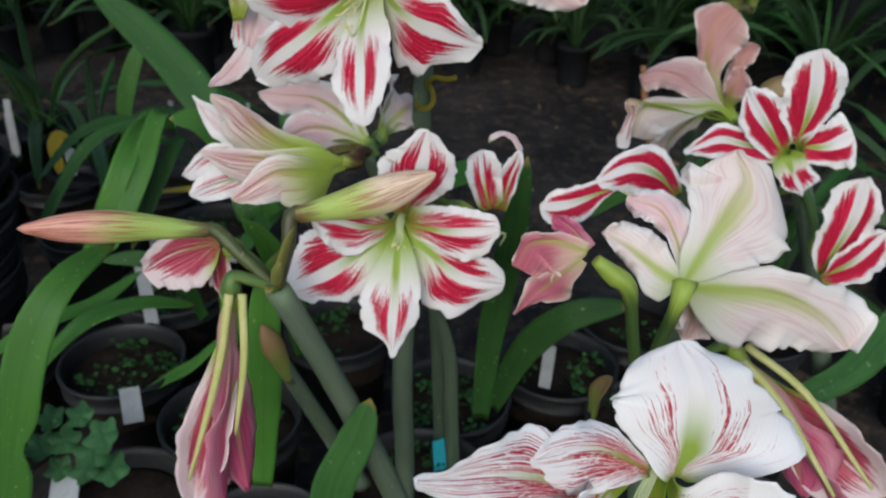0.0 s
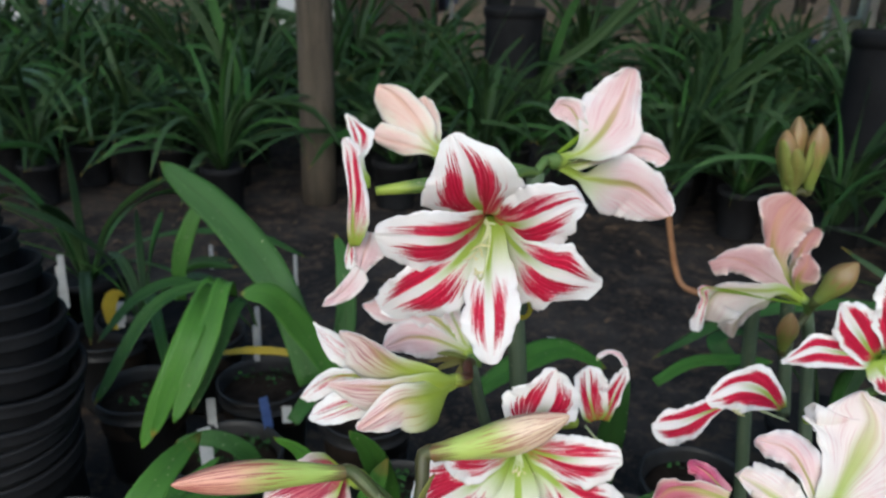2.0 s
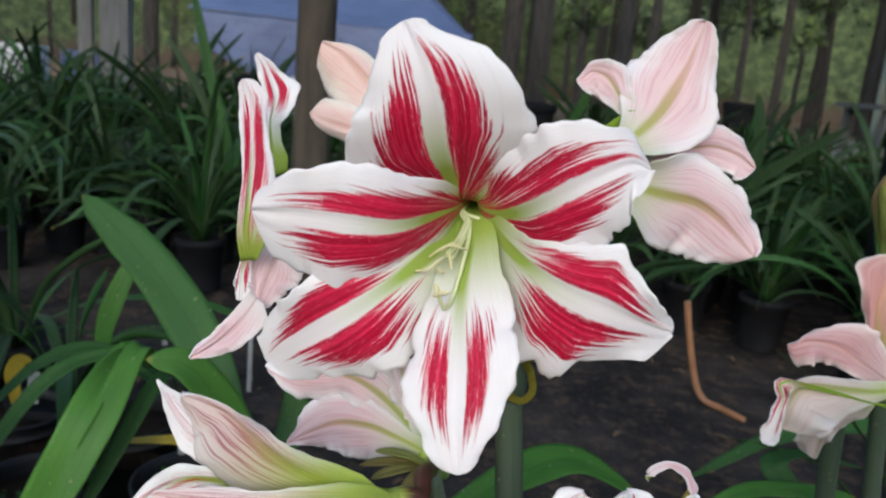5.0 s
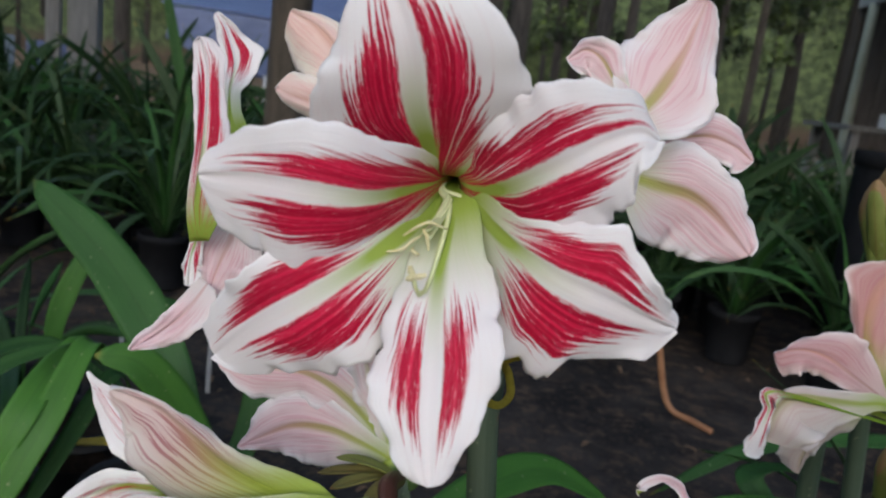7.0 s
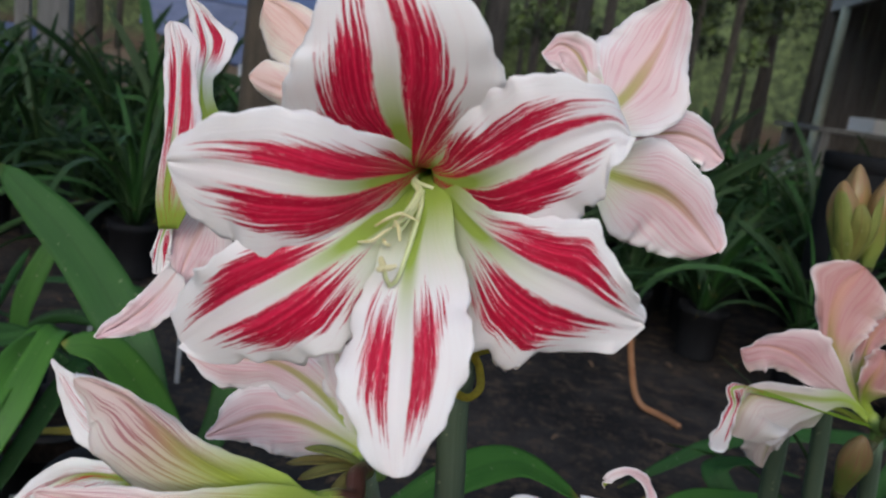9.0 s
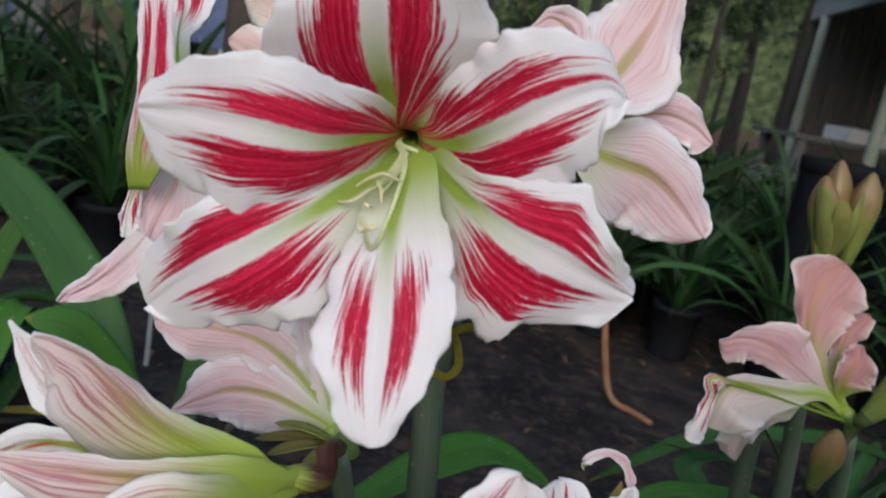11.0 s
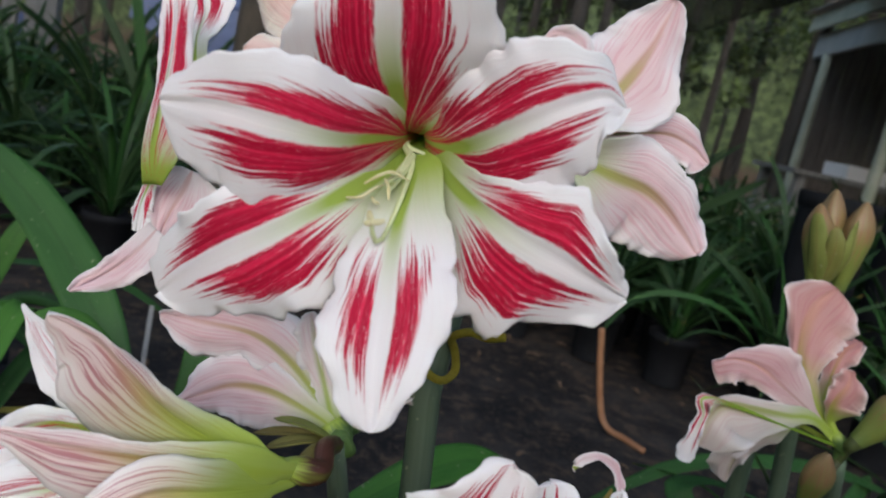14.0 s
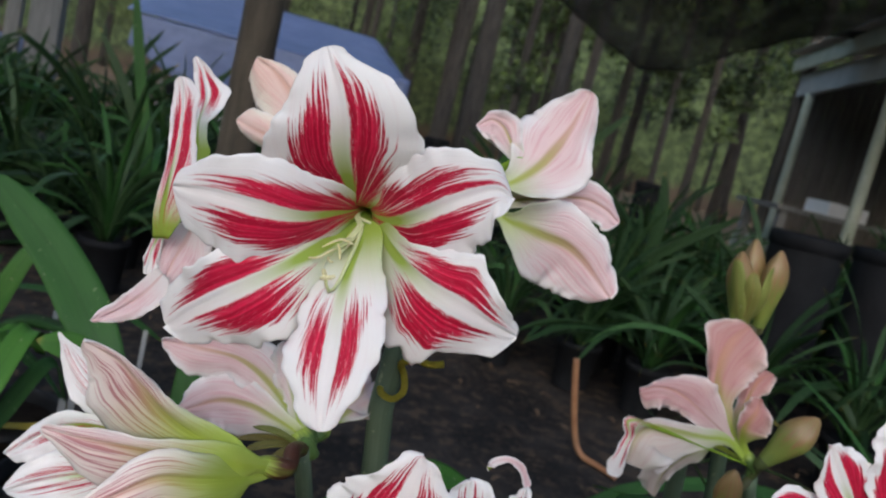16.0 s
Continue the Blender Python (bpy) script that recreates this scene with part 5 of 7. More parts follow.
# the plant with the big flower seen from behind
plant = empty("amaryllis_plant", None, "amaryllis with large white and pink flowers on pale green stalks", "flowering plant", "amaryllis plants")
NODE = (0.159, 0.430, 0.475)
scape(plant, [(0.223, 0.470, 0.158), (0.187, 0.450, 0.337), NODE], 0.010, 0.008)
bloom(plant, NODE, (0.159, 0.396, 0.580), (0.163, 0.402, 0.592), (0, -0.93, 0.25), "large white and pink flower seen from behind", [
    ([(0.162, 0.400, 0.593), (0.177, 0.415, 0.612), (0.194, 0.430, 0.629), (0.203, 0.440, 0.645), (0.194, 0.446, 0.663)],
     (0.0077, 0.0117, 0.0148, 0.0239, 0.0382, 0.0389, 0.0380, 0.0375, 0.0356), (0.0080, 0.0169, 0.0261, 0.0353, 0.0449, 0.0507, 0.0179, 0.0074, 0.0027), dict(ruf=0.005, cup=-0.15, curl=0.05, hood=-0.3)),
    ([(0.164, 0.400, 0.588), (0.195, 0.410, 0.582), (0.233, 0.418, 0.574), (0.268, 0.424, 0.555), (0.298, 0.427, 0.526)],
     (0.0080, 0.0113, 0.0125, 0.0168, 0.0178, 0.0191, 0.0272, 0.0328, 0.0294), (0.0080, 0.0236, 0.0403, 0.0448, 0.0411, 0.0336, 0.0269, 0.0201, 0.0150), dict(ruf=0.005, cup=-0.15, curl=0.05, hood=-0.3)),
    ([(0.162, 0.405, 0.595), (0.157, 0.420, 0.612), (0.146, 0.430, 0.627), (0.127, 0.438, 0.629)],
     (0.0037, 0.0035, 0.0047, 0.005, 0.0082, 0.0106, 0.0108, 0.0101, 0.0039), (0.0074, 0.0077, 0.0087, 0.0124, 0.015, 0.0134, 0.0101, 0.0064, 0.0035), dict(ruf=0.005, face="back_pink", cup=-0.15, curl=0.05, hood=-0.3)),
    ([(0.160, 0.400, 0.591), (0.145, 0.410, 0.595), (0.127, 0.418, 0.605), (0.111, 0.422, 0.613)],
     (0.008, 0.018, 0.0183, 0.0122, 0.0101, 0.0084, 0.0061, 0.0043, 0.0014), (0.0072, 0.0076, 0.0125, 0.0169, 0.0174, 0.0158, 0.0132, 0.0113, 0.0098), dict(ruf=0.005, cup=-0.15, curl=0.05, hood=-0.3)),
    ([(0.165, 0.405, 0.582), (0.180, 0.420, 0.553), (0.183, 0.430, 0.527)],
     (0.0031, 0.0047, 0.0058, 0.0064, 0.008, 0.0116, 0.0159, 0.0161, 0.0154), (0.0042, 0.0055, 0.0058, 0.0077, 0.0095, 0.0101, 0.0087, 0.0064, 0.0032), dict(ruf=0.005, face="back_pale", cup=-0.15, curl=0.05, hood=-0.3)),
], face="back_green", back="back_pale", seed=12, frill=0.03, radius=0.009, stalk=0.0045, nu=64, nv=27)
bloom(plant, NODE, (0.124, 0.398, 0.588), (0.084, 0.402, 0.622), (0, -0.93, 0.2), "wilting pink flower on a green tube", [
    ([(0.098, 0.400, 0.611), (0.079, 0.405, 0.615), (0.064, 0.410, 0.610), (0.055, 0.414, 0.591)],
     (0.008, 0.018, 0.0291, 0.0307, 0.0301, 0.0286, 0.028, 0.0262, 0.0251), (0.0058, 0.0055, 0.0053, 0.0048, 0.0047, 0.0063, 0.0037, 0.0022, 0.0011), dict(cup=-0.3, curl=0.0, hood=-0.3)),
    ([(0.095, 0.400, 0.605), (0.082, 0.405, 0.589), (0.072, 0.410, 0.573), (0.059, 0.412, 0.555)],
     (0.0045, 0.0084, 0.0106, 0.0156, 0.0203, 0.0074, 0.0035, 0.0019, 0.0008), (0.0056, 0.0053, 0.0051, 0.0066, 0.0082, 0.0092, 0.0055, 0.0031, 0.0011), dict(cup=-0.3, curl=0.0, hood=-0.3)),
    ([(0.101, 0.408, 0.608), (0.089, 0.414, 0.619), (0.078, 0.420, 0.624)],
     (0.0061, 0.0059, 0.0053, 0.0056, 0.0068, 0.0074, 0.0076, 0.0076, 0.0034), (0.0051, 0.0051, 0.005, 0.005, 0.0053, 0.005, 0.0045, 0.0027, 0.0011), dict(face="back_red", cup=-0.3, curl=0.0, hood=-0.3)),
], face="back_withered", back="petal_red", seed=13, ruf=0.003, radius=0.0075, stalk=0.0042)
red_one = flower(plant, NODE, (0.251, 0.501, 0.470), (0.285, 0.474, 0.444), (0.75, -0.25, -0.65), "spent crimson flower drooping from its stalk", [
    ((0.374, 0.429, 0.381), 0.034, dict(theta=0, cup=0.6)), ((0.344, 0.423, 0.354), 0.034, dict(theta=270, cup=0.6)), ((0.313, 0.436, 0.371), 0.031, dict(theta=200, cup=0.6)), ((0.383, 0.468, 0.360), 0.031, dict(theta=90, cup=0.5))],
    face="petal_red", back="back_red", seed=18, neck=0.008)
for k, (a, b, c) in enumerate([((0.256, 0.484, 0.485), (0.300, 0.455, 0.460), (0.347, 0.413, 0.406)), ((0.254, 0.478, 0.474), (0.279, 0.448, 0.454), (0.315, 0.406, 0.404))]):
    part("wilted_rib", tube_mesh("wilted_rib", [a, b, c], [0.0042, 0.0040, 0.0018], 8, 0.7, 16), M["rib_pale"], red_one, "pale green rib of a wilted tepal")
plant = empty("amaryllis_plant", None, "amaryllis with crimson and white striped flowers on a tall stalk", "flowering plant", "amaryllis plants")
NODE = (0.336, 0.620, 0.565)
scape(plant, [(0.521, 0.660, 0.117), (0.413, 0.640, 0.386), NODE], 0.011, 0.009)
bloom(plant, NODE, (0.333, 0.625, 0.585), (0.303, 0.602, 0.608), (0, -0.93, 0.2), "open flower with broad crimson and white stripes", [
    ([(0.310, 0.600, 0.613), (0.309, 0.592, 0.638), (0.306, 0.588, 0.667), (0.300, 0.588, 0.695)],
     (0.001, 0.0106, 0.0214, 0.0265, 0.0267, 0.0269, 0.0261, 0.0212, 0.0158), (0.008, 0.0092, 0.0121, 0.0222, 0.0251, 0.0241, 0.0208, 0.015, 0.0087), dict()),
    ([(0.299, 0.600, 0.607), (0.278, 0.590, 0.628), (0.259, 0.585, 0.648), (0.249, 0.583, 0.663)],
     (0.008, 0.0137, 0.0159, 0.0183, 0.0182, 0.0166, 0.0127, 0.0093, 0.0034), (0.008, 0.0116, 0.015, 0.0193, 0.0211, 0.0206, 0.0175, 0.0137, 0.0066), dict()),
    ([(0.316, 0.600, 0.609), (0.330, 0.592, 0.614), (0.349, 0.588, 0.626)],
     (0.0008, 0.0134, 0.0191, 0.0188, 0.0191, 0.0206, 0.022, 0.0228, 0.0222), (0.008, 0.0127, 0.0137, 0.0164, 0.023, 0.0249, 0.0249, 0.0212, 0.0106), dict()),
    ([(0.297, 0.600, 0.604), (0.262, 0.590, 0.614), (0.235, 0.583, 0.620), (0.208, 0.578, 0.609)],
     (0.0059, 0.0109, 0.0132, 0.0148, 0.0162, 0.0169, 0.014, 0.0088, 0.0029), (0.0014, 0.0076, 0.0124, 0.0129, 0.0125, 0.0129, 0.0084, 0.0059, 0.0022), dict()),
    ([(0.305, 0.600, 0.602), (0.309, 0.592, 0.590), (0.321, 0.588, 0.571)],
     (0.0042, 0.013, 0.0132, 0.0148, 0.0162, 0.0172, 0.0182, 0.0188, 0.0008), (0.008, 0.0151, 0.0153, 0.0137, 0.0127, 0.0121, 0.0079, 0.0042, 0.0018), dict(face="stripe_lower")),
], face="stripe_bold", back="back_pale", seed=14, root=True, ruf=0.002)
bloom(plant, NODE, (0.334, 0.570, 0.540), (0.332, 0.546, 0.510), (0, -0.93, 0.2), "striped flower facing aside with crimson bands", [
    ([(0.329, 0.540, 0.521), (0.332, 0.530, 0.559), (0.334, 0.525, 0.589), (0.333, 0.525, 0.615)],
     (0.0008, 0.0119, 0.0195, 0.0212, 0.0241, 0.0259, 0.0257, 0.0249, 0.0185), (0.008, 0.0132, 0.0143, 0.0212, 0.0209, 0.018, 0.0154, 0.0121, 0.0043), dict()),
    ([(0.327, 0.535, 0.520), (0.344, 0.526, 0.542), (0.361, 0.522, 0.571)],
     (0.0008, 0.0035, 0.0117, 0.0129, 0.0132, 0.0132, 0.0127, 0.0113, 0.0087), (0.008, 0.0129, 0.0169, 0.0249, 0.0227, 0.0195, 0.0156, 0.0085, 0.0034), dict()),
], face="stripe_bold", back="back_pale", seed=15, ruf=0.002, radius=0.007)
aside = bloom(plant, NODE, (0.250, 0.570, 0.560), (0.207, 0.546, 0.572), (0, -0.93, 0.2), "drooping striped flower with stamens showing", [
    ([(0.195, 0.540, 0.587), (0.175, 0.535, 0.607), (0.151, 0.530, 0.614), (0.127, 0.526, 0.603)],
     (0.0008, 0.0063, 0.0143, 0.0198, 0.022, 0.0216, 0.0191, 0.0134, 0.0076), (0.0068, 0.0092, 0.0129, 0.0187, 0.0199, 0.013, 0.0096, 0.0061, 0.0024), dict()),
    ([(0.148, 0.530, 0.597), (0.130, 0.525, 0.593), (0.109, 0.520, 0.587), (0.085, 0.518, 0.583)],
     (0.001, 0.0022, 0.0059, 0.0121, 0.0169, 0.0193, 0.0183, 0.0148, 0.0098), (0.0027, 0.0096, 0.0105, 0.0111, 0.0121, 0.0119, 0.0113, 0.0103, 0.0035), dict()),
], face="stripe_bold", back="back_pale", seed=19, ruf=0.002, radius=0.007)
stamens(aside, (0.207, 0.546, 0.572), (0.17, 0.535, 0.592), (-0.9, -0.2, 0.3), (-0.006, 0.0, -0.002), 0.016, 4, 9, 0.006)

# the plant with the folded pink flower and the plant with two green buds
plant = empty("amaryllis_plant", None, "amaryllis with a folded dusky pink flower and a green bud", "flowering plant", "amaryllis plants")
NODE = (0.344, 0.800, 0.549)
scape(plant, [(0.482, 0.900, 0.063), (0.399, 0.850, 0.384), (0.366, 0.820, 0.496), NODE], 0.011, 0.007)
scape(plant, [(0.415, 0.960, -0.004), (0.351, 0.920, 0.365), (0.330, 0.900, 0.479), (0.321, 0.890, 0.538)], 0.0105, 0.009)
bloom(plant, NODE, (0.341, 0.797, 0.562), (0.329, 0.801, 0.576), (-0.3, -0.93, 0.2), "dusky pink flower with folded tepals seen from behind", [
    ([(0.321, 0.803, 0.581), (0.304, 0.810, 0.605), (0.295, 0.816, 0.624), (0.297, 0.824, 0.647), (0.306, 0.829, 0.666), (0.317, 0.830, 0.681)],
     (0.0064, 0.0053, 0.0101, 0.0075, 0.0070, 0.015, 0.028, 0.022, 0.0109), (0.0063, 0.0061, 0.01, 0.0267, 0.0317, 0.0357, 0.0368, 0.036, 0.0314), dict(cup=-0.12, hood=-0.3)),
    ([(0.316, 0.803, 0.581), (0.287, 0.806, 0.597), (0.263, 0.808, 0.610), (0.243, 0.810, 0.613), (0.225, 0.812, 0.607)],
     (0.0051, 0.0080, 0.0100, 0.0130, 0.015, 0.0177, 0.0188, 0.0196, 0.0208), (0.008, 0.0120, 0.0200, 0.0270, 0.0265, 0.0143, 0.0066, 0.0034, 0.0014), dict(face="back_rose", cup=-0.12, hood=-0.3)),
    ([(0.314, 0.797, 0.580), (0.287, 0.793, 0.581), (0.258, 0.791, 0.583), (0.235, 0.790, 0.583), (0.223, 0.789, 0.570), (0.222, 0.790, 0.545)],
     (0.008, 0.0061, 0.0132, 0.027, 0.0396, 0.0397, 0.0389, 0.0333, 0.0256), (0.008, 0.0082, 0.008, 0.0074, 0.0071, 0.0051, 0.0030, 0.0025, 0.0020), dict(face="back_painted_shade", cup=-0.12, hood=-0.3)),
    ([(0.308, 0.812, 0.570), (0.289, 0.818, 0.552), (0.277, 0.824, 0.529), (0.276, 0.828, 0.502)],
     (0.008, 0.0088, 0.0116, 0.0087, 0.0077, 0.0059, 0.0037, 0.0018, 0.0008), (0.0008, 0.0016, 0.004, 0.0085, 0.013, 0.0161, 0.0193, 0.0196, 0.0142), dict(face="back_painted_shade", cup=-0.12, hood=-0.3)),
    ([(0.328, 0.812, 0.583), (0.333, 0.824, 0.609), (0.342, 0.832, 0.631), (0.358, 0.838, 0.640)],
     (0.0019, 0.0066, 0.0082, 0.0082, 0.0082, 0.0068, 0.0072, 0.0087, 0.0098), (0.0071, 0.005, 0.0060, 0.0070, 0.0100, 0.0143, 0.0151, 0.0119, 0.0051), dict(cup=-0.12, hood=-0.3)),
    ([(0.327, 0.800, 0.579), (0.320, 0.795, 0.593), (0.322, 0.794, 0.603), (0.327, 0.794, 0.613), (0.329, 0.796, 0.625)],
     (0.0022, 0.0029, 0.0029, 0.0056, 0.0088, 0.0105, 0.0103, 0.0095, 0.0088), (0.008, 0.018, 0.0219, 0.0222, 0.0219, 0.0195, 0.013, 0.0068, 0.0026), dict(cup=-0.12, hood=-0.3)),
    ([(0.221, 0.786, 0.586), (0.217, 0.785, 0.571), (0.214, 0.785, 0.555), (0.207, 0.786, 0.534)],
     (0.0074, 0.0134, 0.0082, 0.0035, 0.0037, 0.0059, 0.009, 0.0116, 0.0116), (0.003, 0.0035, 0.0040, 0.0045, 0.0053, 0.0051, 0.0055, 0.0056, 0.0019), dict(face="stripe_edge", cup=-0.12, hood=-0.3)),
], face="back_dusky", seed=16, root=True, ruf=0.004, frill=0.035, radius=0.007)
bud(plant, NODE, (0.345, 0.788, 0.572), (0.376, 0.779, 0.623), 0.0155, "bud_green", "plump green and brown closed bud", seed=3)
bud(plant, NODE, (0.313, 0.780, 0.514), (0.305, 0.760, 0.569), 0.012, "bud_green", "small dried brown bud", seed=5)
plant = empty("amaryllis_plant", None, "amaryllis with a pair of closed green buds on a stalk", "flowering plant", "amaryllis plants")
NODE = (0.346, 0.900, 0.659)
scape(plant, [(0.442, 0.980, 0.297), (0.374, 0.920, 0.555), NODE], 0.010, 0.008)
bud(plant, NODE, (0.340, 0.898, 0.671), (0.327, 0.902, 0.742), 0.0140, "bud_green", "closed green bud tinged with brown", seed=1, fat=0.6)
bud(plant, NODE, (0.356, 0.912, 0.669), (0.343, 0.912, 0.757), 0.0140, "bud_green", "closed green bud tinged with brown", seed=2, fat=0.6)
bud(plant, NODE, (0.366, 0.900, 0.671), (0.362, 0.893, 0.752), 0.0140, "bud_green", "closed green bud tinged with brown", seed=4, fat=0.6)

for a, b in [((0.327, 0.885, 0.696), (0.315, 0.885, 0.736)), ((0.355, 0.885, 0.697), (0.354, 0.885, 0.735)), ((0.335, 0.875, 0.704), (0.330, 0.875, 0.727))]:
    part("bract", leaf_mesh([NODE, a, b], 0.009, fold=0.5, nu=18, nv=7, seed=3), [M["bract"], M["bract"]], plant, "green and brown bract hugging the buds")

# the big flower low down in front
plant = empty("amaryllis_plant", None, "amaryllis with a big white red-speckled flower held low", "flowering plant", "amaryllis plants")
low_plant = plant
NODE = (0.134, 0.288, 0.614)
scape(plant, [(0.228, 0.317, 0.246), (0.166, 0.302, 0.501), NODE], 0.009, 0.007)
CD = (0.101, 0.241, 0.577)
low_big = flower(plant, NODE, (0.125, 0.277, 0.585), CD, (-0.30, -0.85, 0.20), "big white flower with thin broken red stripes", [
    ((0.036, 0.194, 0.585), 0.022, dict(blunt=0.5)),
    ((0.107, 0.194, 0.535), 0.020, dict(blunt=0.5)),
    ((0.159, 0.209, 0.585), 0.0245, dict(blunt=0.5)),
], face="stripe_spotted", back="back_pale", seed=17, nu=40, nv=25, neck=0.014, radius=0.0065, stalk=0.0035, ruf=0.002)
for k, (mid, left, right, extra) in enumerate([
    ([(0.114, 0.243, 0.584), (0.115, 0.240, 0.612), (0.115, 0.246, 0.631), (0.109, 0.262, 0.644)],
     (0.0053, 0.0117, 0.0193, 0.031, 0.0328, 0.0323, 0.0325, 0.028, 0.0209), (0.008, 0.018, 0.0545, 0.0487, 0.0434, 0.031, 0.0245, 0.0175, 0.0087), dict(cup=-0.3)),
    ([(0.102, 0.243, 0.587), (0.082, 0.234, 0.606), (0.066, 0.226, 0.615), (0.043, 0.215, 0.618)],
     (0.0022, 0.0058, 0.0127, 0.0203, 0.0214, 0.0199, 0.0162, 0.0121, 0.0055), (0.001, 0.0037, 0.0056, 0.0095, 0.01, 0.0101, 0.0093, 0.0076, 0.0029), dict(face="stripe_dense", cup=-0.3)),
    ([(0.078, 0.232, 0.582), (0.054, 0.219, 0.604), (0.032, 0.207, 0.618), (0.012, 0.198, 0.625), (-0.001, 0.192, 0.630)],
     (0.0026, 0.0066, 0.0101, 0.0132, 0.0145, 0.0132, 0.0113, 0.0076, 0.0047), (0.0008, 0.0031, 0.0066, 0.0185, 0.0203, 0.0143, 0.0088, 0.004, 0.0021), dict(face="stripe_dense")),
]):
    petal(low_big, None, mid, left, right, (0.05, -0.85, 0.5), [M[extra.pop("face", "stripe_spotted")], M["back_pale"]], seed=170 + k, nu=64, nv=31, **extra)
stamens(low_big, (0.125, 0.277, 0.585), CD, (-0.30, -0.85, 0.20), (-0.003, 0.0, -0.007), 0.014, 5, 8, 0.005)
spent = part("dried_bract", leaf_mesh([(0.134, 0.440, 0.444), (0.135, 0.440, 0.466), (0.141, 0.440, 0.483)], 0.011, fold=0.8, nu=14, nv=7), [M["bud_green"], M["bud_green"]], low_plant, "dry brown curled bract")


# ---- ground, path and pots ----
def ground_material():
    m, nt, b = material("leaf_litter")
    c = coords_of(nt)
    big, mid_, fine = noise_of(nt, c, 0.5, 4.0), noise_of(nt, c, 9.0, 4.0, 0.7), noise_of(nt, c, 55.0, 3.0, 0.7)
    color = blend(nt, step(nt, mid_, 0.35, 0.65), (0.11, 0.072, 0.048), (0.27, 0.18, 0.115))
    color = blend(nt, step(nt, fine, 0.5, 0.7), color, (0.32, 0.23, 0.155))
    color = blend(nt, calc(nt, "MULTIPLY", step(nt, big, 0.52, 0.68), 0.5), color, (0.06, 0.07, 0.03))
    put(nt, b.inputs["Base Color"], color)
    b.inputs["Roughness"].default_value, b.inputs["Specular IOR Level"].default_value = 0.95, 0.15
    bump(nt, b, fine, 0.9, 0.03)
    return m


def cloth_material():
    """Black woven weed cloth, dusty, with the weave just showing."""
    m, nt, b = material("weed_cloth")
    c = coords_of(nt)
    sep = nt.nodes.new("ShaderNodeSeparateXYZ")
    nt.links.new(c, sep.inputs[0])
    wx = calc(nt, "SINE", calc(nt, "MULTIPLY", sep.outputs[0], 2 * math.pi / 0.0042))
    wy = calc(nt, "SINE", calc(nt, "MULTIPLY", sep.outputs[1], 2 * math.pi / 0.0042))
    weave = calc(nt, "MULTIPLY", wx, wy)
    dust = noise_of(nt, c, 3.0, 6.0, 0.72)
    fine = noise_of(nt, c, 60.0, 4.0, 0.7)
    color = blend(nt, step(nt, dust, 0.38, 0.68), (0.016, 0.015, 0.015), (0.060, 0.051, 0.045))
    debris = noise_of(nt, c, 16.0, 5.0, 0.75)
    color = blend(nt, calc(nt, "MULTIPLY", step(nt, debris, 0.50, 0.62), 0.8), color, (0.105, 0.072, 0.050))
    color = blend(nt, calc(nt, "MULTIPLY", step(nt, fine, 0.55, 0.66), 0.6), color, (0.120, 0.082, 0.056))
    put(nt, b.inputs["Base Color"], color)
    b.inputs["Roughness"].default_value, b.inputs["Specular IOR Level"].default_value = 0.85, 0.15
    bump(nt, b, calc(nt, "ADD", calc(nt, "MULTIPLY", weave, 0.15), fine), 0.5, 0.006)
    return m


def wavy_plane(name, x0, x1, y0, y1, nx, ny, z, amp, scale, seed=0.0):
    xs, ys = np.linspace(x0, x1, nx), np.linspace(y0, y1, ny)
    verts = [(x, y, z + amp * (noise.noise((x * scale + seed, y * scale, 0.3)) + 0.5 * noise.noise((x * scale * 2.7, y * scale * 2.7 + seed, 5.0)))) for y in ys for x in xs]
    faces = [(j * nx + i, j * nx + i + 1, (j + 1) * nx + i + 1, (j + 1) * nx + i) for j in range(ny - 1) for i in range(nx - 1)]
    return raw_mesh(name, verts, faces)


tagged(part("ground", wavy_plane("ground", -150, 150, -60, 240, 2, 2, -0.030, 0, 1), ground_material()), "brown leaf litter under the trees", "ground", kind="structure")
tagged(part("weed_cloth_floor", wavy_plane("weed_cloth_floor", -5, 6, -2.5, 6.3, 140, 110, -0.008, 0.007, 2.6), cloth_material()), "black woven weed cloth covering the nursery floor", "ground", kind="structure")

# dry leaves fallen on the cloth
rng = np.random.default_rng(11)
M["dry_leaf"] = plain("dry_leaf", (0.10, 0.062, 0.036), (0.22, 0.135, 0.075), 60, 0.8, 0.5, 0.003)
for k in range(170):
    if k < 60:
        x, y = rng.uniform(-1.4, 1.6), rng.uniform(1.5, 2.9)
    else:
        x, y = rng.uniform(-3.0, 3.5), rng.uniform(1.3, 3.1)
    L = rng.uniform(0.012, 0.05)
    g = rng.uniform(0, 6.28)
    d = V(math.cos(g), math.sin(g), 0)
    me = leaf_mesh([V(0, 0, 0), d * L * 0.5 + V(0, 0, rng.uniform(0.002, 0.012)), d * L], L * rng.uniform(0.12, 0.3), fold=rng.uniform(-0.3, 0.6), nu=8, nv=5, seed=k)
    ob = part("fallen_leaf", me, [M["dry_leaf"], M["dry_leaf"]])
    tagged(ob, "dry curled brown leaf lying on the weed cloth", "leaf", "fallen leaves")
    ob.matrix_world = pose(x, y, 0.004)

